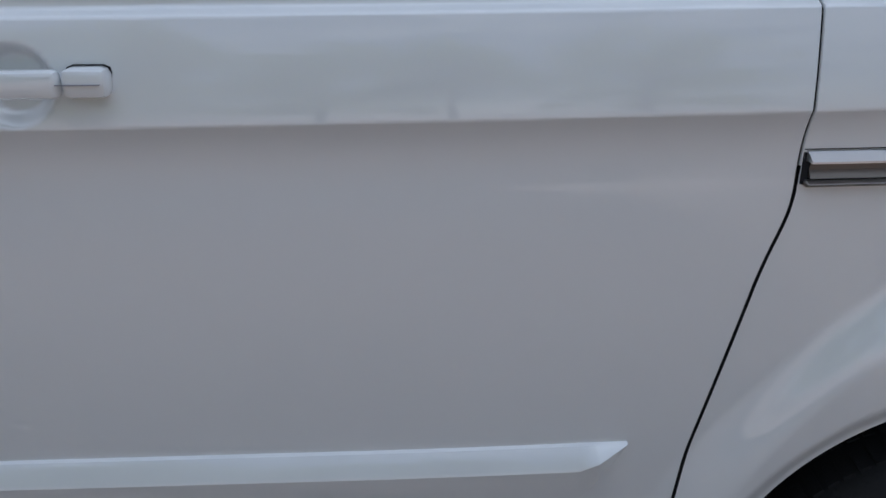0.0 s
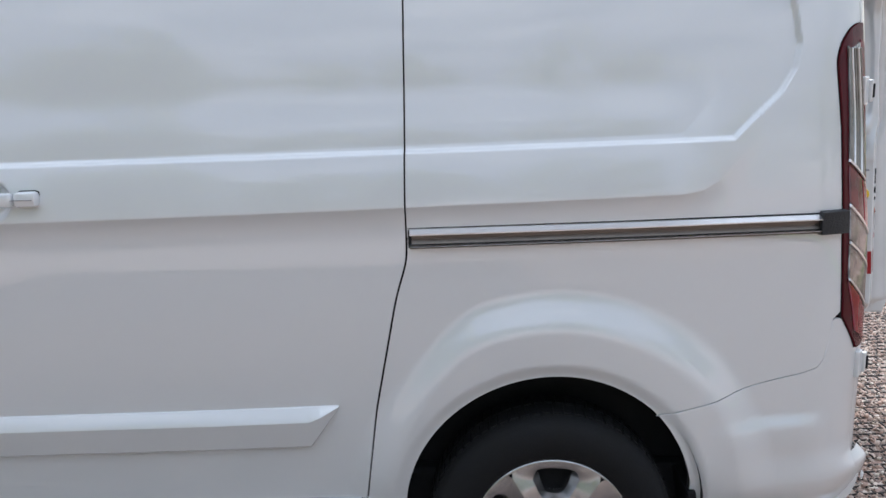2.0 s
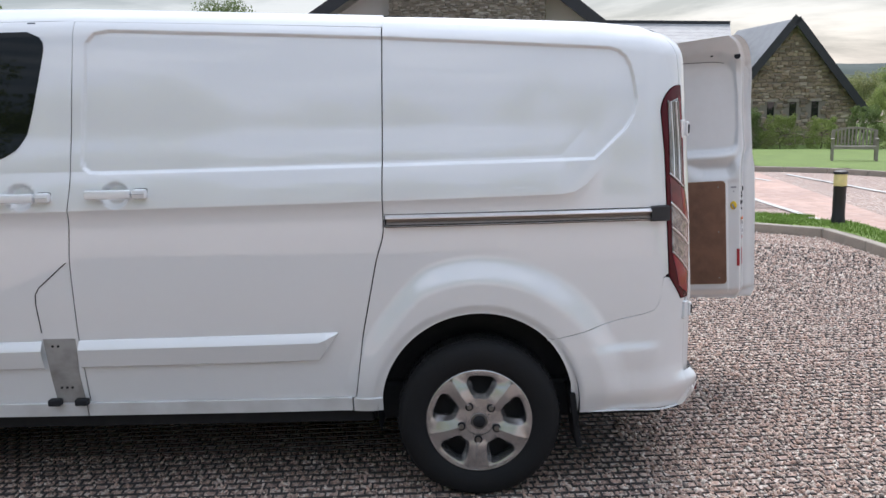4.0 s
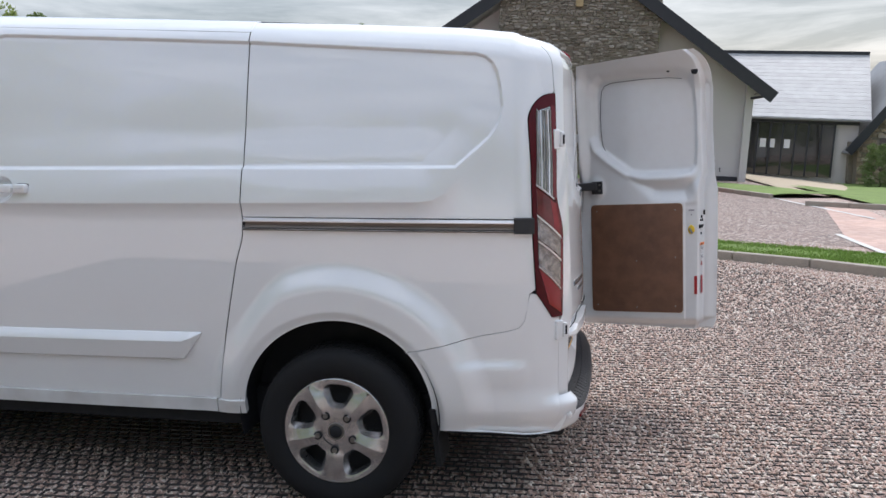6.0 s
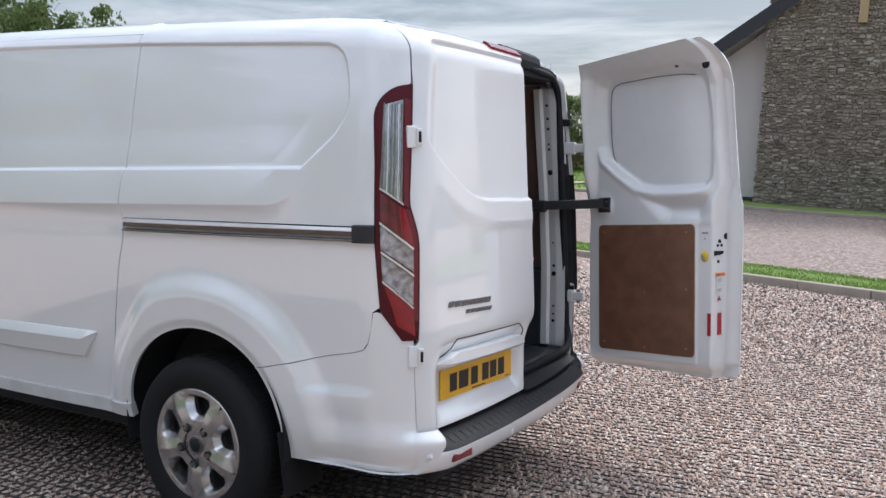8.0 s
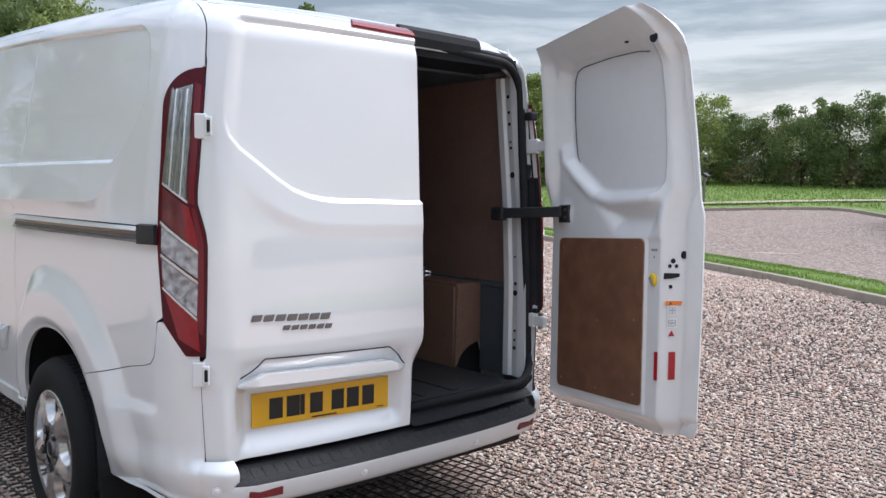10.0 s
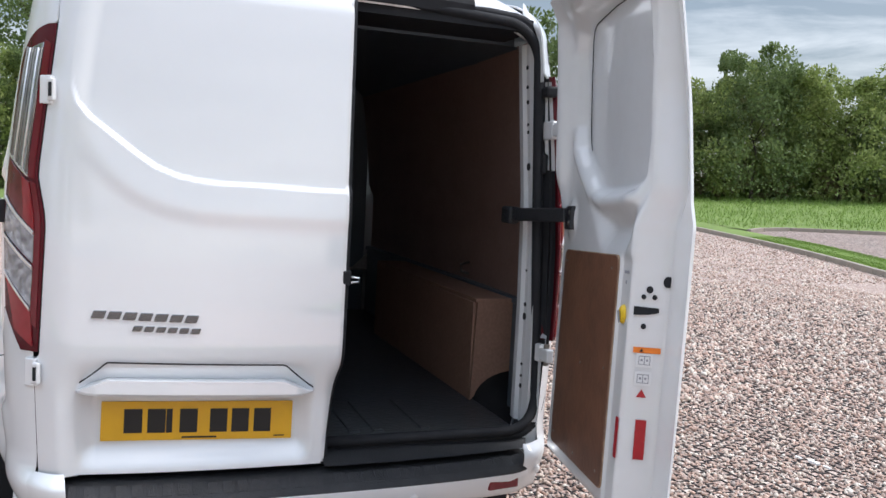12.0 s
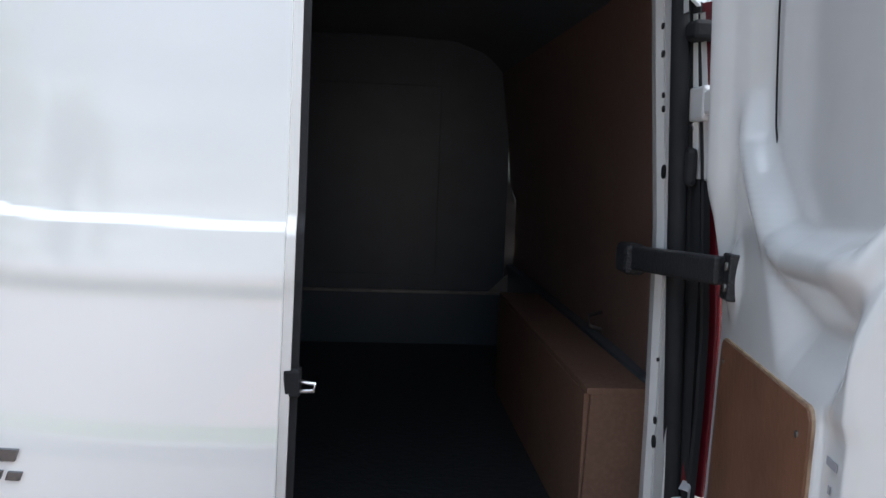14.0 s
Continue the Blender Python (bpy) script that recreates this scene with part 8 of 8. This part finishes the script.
def branches(rng, base, h, r0, spread, parent, n=9):
    bm = bmesh.new()
    pts = [Vector(base) + Vector((rng.uniform(-.05, .05) * k, rng.uniform(-.05, .05) * k, h * k / 6)) for k in range(7)]
    for i in range(6):
        ra, rb = r0 * (1 - i / 7), r0 * (1 - (i + 1) / 7)
        d = pts[i + 1] - pts[i]
        cyl(ra, d.length * 1.04, Matrix.Translation((pts[i] + pts[i + 1]) / 2) @ d.to_track_quat("Z", "Y").to_matrix().to_4x4(), 8, rb, bm)
    ends = []
    for k in range(n):
        s = pts[rng.randint(2, 6)]
        a = rng.uniform(0, 6.283)
        e = s + Vector((math.cos(a) * spread * rng.uniform(.5, 1), math.sin(a) * spread * rng.uniform(.5, 1), h * rng.uniform(.15, .45)))
        d = e - s
        cyl(r0 * 0.35, d.length, Matrix.Translation((s + e) / 2) @ d.to_track_quat("Z", "Y").to_matrix().to_4x4(), 6, r0 * 0.08, bm)
        ends.append(e)
    return part("trunk", bm, M_BARK, parent), ends


def tree(seed, h, spread, material, label, clumps=70, per=60, leaf=0.22, low=0.25):
    rng = random.Random(seed)
    root = empty("tree")
    tagged(root, label, "tree")
    _, ends = branches(rng, (0, 0, -0.2), h * 0.75, 0.05 + h * 0.02, spread * 0.5, root, 12)
    cl = []
    lobes = [(rng.uniform(-.5, .5) * spread, rng.uniform(-.5, .5) * spread, h * rng.uniform(low + .2, .8), spread * rng.uniform(.45, .7)) for _ in range(6)] + [(0, 0, h * 0.78, spread * 0.55)]
    for k in range(clumps):
        lx, ly, lz, lr = lobes[k % len(lobes)]
        a, e = rng.uniform(0, 6.283), math.asin(rng.uniform(-0.7, 1))
        q = lr * rng.uniform(.65, 1.0)
        cl.append((lx + q * math.cos(a) * math.cos(e), ly + q * math.sin(a) * math.cos(e), min(h * 1.0, lz + q * math.sin(e)), spread * rng.uniform(.13, .24)))
    leaves("crown", cl, per, leaf, material, root, seed)
    return root


def bush(seed, h, spread, material, label):
    rng = random.Random(seed)
    root = empty("bush")
    tagged(root, label, "bush", "hedge bushes")
    branches(rng, (0, 0, -0.1), h * 0.7, 0.07, spread * 0.6, root, 10)
    cl = []
    for k in range(95):
        z = h * rng.uniform(0.02, 1.0) ** 0.85
        w = spread * (1 - 0.55 * max(0, z / h - 0.45) ** 1.2 * 2) * rng.uniform(.55, 1.0)
        a = rng.uniform(0, 6.283)
        cl.append((w * math.cos(a), w * math.sin(a) * 0.8, z * rng.uniform(.9, 1.05), rng.uniform(.32, .62)))
    for k in range(22):
        a = rng.uniform(0, 6.283)
        cl.append((spread * 0.6 * math.cos(a), spread * 0.5 * math.sin(a), h * rng.uniform(0.95, 1.10), rng.uniform(.15, .35)))
    leaves("crown", cl, 125, 0.11, material, root, seed)
    return root


kinds = [bush(31, 3.5, 2.4, M_LEAF, "tall green hedge bush on a grass bank"), bush(32, 3.1, 2.4, M_LEAF2, "olive green hedge bush on a grass bank"),
         bush(33, 3.8, 2.3, M_LEAF3, "dark green hedge bush on a grass bank"), bush(34, 2.3, 2.1, M_LEAF2, "low olive hedge bush on a grass bank")]
rk = random.Random(5)
spots = []
arc_pts = smooth_line([(2.0, 62.0), (-8.5, 46.0), (-12.5, 43.0), (-16.5, 41.0), (-21.0, 38.5), (-25.0, 35.5), (-28.0, 31.5), (-30.0, 27.0), (-31.5, 22.0), (-34.0, 16.0), (-36.0, 10.0), (-37.0, 3.0), (-37.0, -5.0)], 2.3)
for i, (x, y) in enumerate(arc_pts):
    for row in range(2):
        nxt = arc_pts[min(i + 1, len(arc_pts) - 1)] - arc_pts[max(i - 1, 0)]
        nrm = np.array([nxt[1], -nxt[0]]) / np.linalg.norm(nxt)
        off = -row * 2.4 + rk.uniform(-0.5, 0.5)
        px, py = x - nrm[0] * off * -1 + rk.uniform(-.4, .4), y - nrm[1] * off * -1 + rk.uniform(-.4, .4)
        spots.append((px, py, row))
first = set()
for n, (px, py, row) in enumerate(spots):
    k = rk.choice((0, 1, 1, 3, 0) if row == 0 else (0, 2, 2, 0))
    s = rk.uniform(0.8, 1.2) * (0.95 if row == 0 else 1.28) * (0.80 if py > 33 else 1.0)
    far_grow = 1.25 if px < -26 and py < 33 else 1.0
    m = Matrix.Translation((px, py, float(level(px, py)) + 0.05)) @ Matrix.Rotation(rk.uniform(0, 6.283), 4, "Z") @ Matrix.Diagonal((s, s, s * far_grow * rk.uniform(.9, 1.08), 1))
    if k not in first:
        first.add(k)
        kinds[k].matrix_basis = m
    else:
        src = kinds[k]
        keep_scale = src.scale.copy()
        src.scale = (1, 1, 1)
        copy_thing(src, m)
        src.scale = keep_scale

# dry weeds at the hedge foot
wl_ = [(x + rk.uniform(-.6, .6), y + rk.uniform(-.6, .6)) for x, y in arc_pts for _ in range(5)]
cl = []
for x, y in wl_:
    off = np.array([3.0 - x, 0 - y]) / math.hypot(3.0 - x, y)
    x, y = x + off[0] * rk.uniform(2.2, 3.4), y + off[1] * rk.uniform(2.2, 3.4)
    cl.append((x, y, float(level(x, y)) + rk.uniform(.2, 1.2), rk.uniform(.25, .6)))
weeds = empty("weeds")
tagged(weeds, "dry weeds and long grass at the hedge foot", "weeds", kind="stuff")
leaves("weed_leaves", cl, 40, 0.24, M_DRY, weeds, 77)

t1 = tree(41, 10.5, 4.2, M_LEAF3, "tall dark tree behind a hedge", 110, 110, 0.19)
t2 = tree(42, 9.0, 4.6, M_LEAF, "broad round-crowned green tree", 120, 110, 0.19, 0.1)
t3 = tree(43, 8.0, 3.4, M_LEAF2, "olive green tree behind a hedge", 90, 110, 0.18)
t4 = tree(44, 11.5, 5.2, M_LEAF, "large round-crowned tree with dense green leaves", 130, 110, 0.21, 0.15)


def put(tr, x, y, s, turn):
    tr.matrix_basis = Matrix.Translation((x, y, float(level(x, y)))) @ Matrix.Rotation(turn, 4, "Z")
    tr.scale = (s, s, s)


def again(tr, x, y, s, turn):
    keep_scale = tr.scale.copy()
    tr.scale = (1, 1, 1)
    c_ = copy_thing(tr, Matrix.Translation((x, y, float(level(x, y)))) @ Matrix.Rotation(turn, 4, "Z") @ Matrix.Diagonal((s, s, s, 1)))
    tr.scale = keep_scale
    return c_


put(t1, -36.5, 9.0, 0.95, 1.1)
put(t2, -33.0, -22.0, 1.2, 1.0)
put(t3, 25.0, 51.0, 0.42, 2.0)
put(t4, 31.0, -20.0, 1.1, 0.4)
again(t1, -15.4, 55.0, 0.68, 2.2)
# the unseen trees at x -17 to -8, y -16.5 to -6.5 also dim the van's front side
for tr, x, y, s, a in ((t2, -37.0, 11.8, 0.95, 0.7), (t2, -37.5, 3.0, 1.0, 2.5), (t1, -38.0, -3.0, 1.0, 0.2), (t3, -35.5, 14.5, 1.0, 4.0), (t3, 23.0, 44.0, 0.42, 1.0), (t2, 27.5, 50.0, 0.40, 3.0), (t3, 30.0, 42.0, 0.38, 5.0), (t1, 21.5, 55.0, 0.42, 3.3), (t2, 20.2, 36.0, 0.27, 0.5), (t2, 24.5, 38.0, 0.28, 1.9),
                       (t2, -24.0, -25.0, 1.15, 4.0), (t4, -17.5, -27.0, 0.95, 1.9), (t2, -11.5, -27.0, 1.2, 0.5), (t4, -4.5, -29.0, 1.0, 2.2), (t2, 1.0, -28.0, 1.1, 2.9), (t4, 8.5, -27.0, 1.0, 5.1), (t4, -12.5, -11.5, 0.80, 2.2), (t4, -17.0, -6.5, 0.85, 4.1), (t2, -8.0, -16.5, 0.85, 1.2), (t4, 22.0, -24.0, 0.85, 0.9), (t3, 33.0, -14.0, 0.9, 3.9)):
    again(tr, x, y, s, a)
# shrubs before the hut
for x, y, s in ((13.4, 31.2, 0.36), (14.8, 30.6, 0.33), (16.2, 30.0, 0.40), (17.6, 29.6, 0.48), (19.0, 29.0, 0.55), (12.2, 31.8, 0.40), (20.6, 29.6, 0.6), (22.2, 28.2, 0.55)):
    src = kinds[2] if rk.random() < 0.5 else kinds[0]
    keep_scale = src.scale.copy()
    src.scale = (1, 1, 1)
    copy_thing(src, Matrix.Translation((x, y, float(level(x, y)))) @ Matrix.Rotation(rk.uniform(0, 6.28), 4, "Z") @ Matrix.Diagonal((s, s, s, 1)))["label"] = "dark green shrub before a stone hut"
    src.scale = keep_scale
# far hills
M_HILL = mat("far_wooded_hill", (0.055, 0.075, 0.065), 0.95, var=0.6, scale=0.02, fine=0.4, fine_scale=0.15, dark=(0.035, 0.05, 0.045))
V = []
for a in np.linspace(-0.9, 1.35, 90):
    for r_, h_ in ((260, -4), (300, 8), (360, 13), (520, -10)):
        hh = h_ + (7 * noise.noise(Vector((a * 3.1, r_ * 0.01, 0.3))) + 2.5 * noise.noise(Vector((a * 17, r_ * 0.01, 1.3))) if h_ > 0 else 0)
        V.append((r_ * math.sin(a), r_ * math.cos(a), hh))
F = [(i * 4 + j, (i + 1) * 4 + j, (i + 1) * 4 + j + 1, i * 4 + j + 1) for i in range(89) for j in range(3)]
tagged(link_mesh("far_hills", V, F, M_HILL), "dark wooded hills on the horizon", "hills", kind="structure")
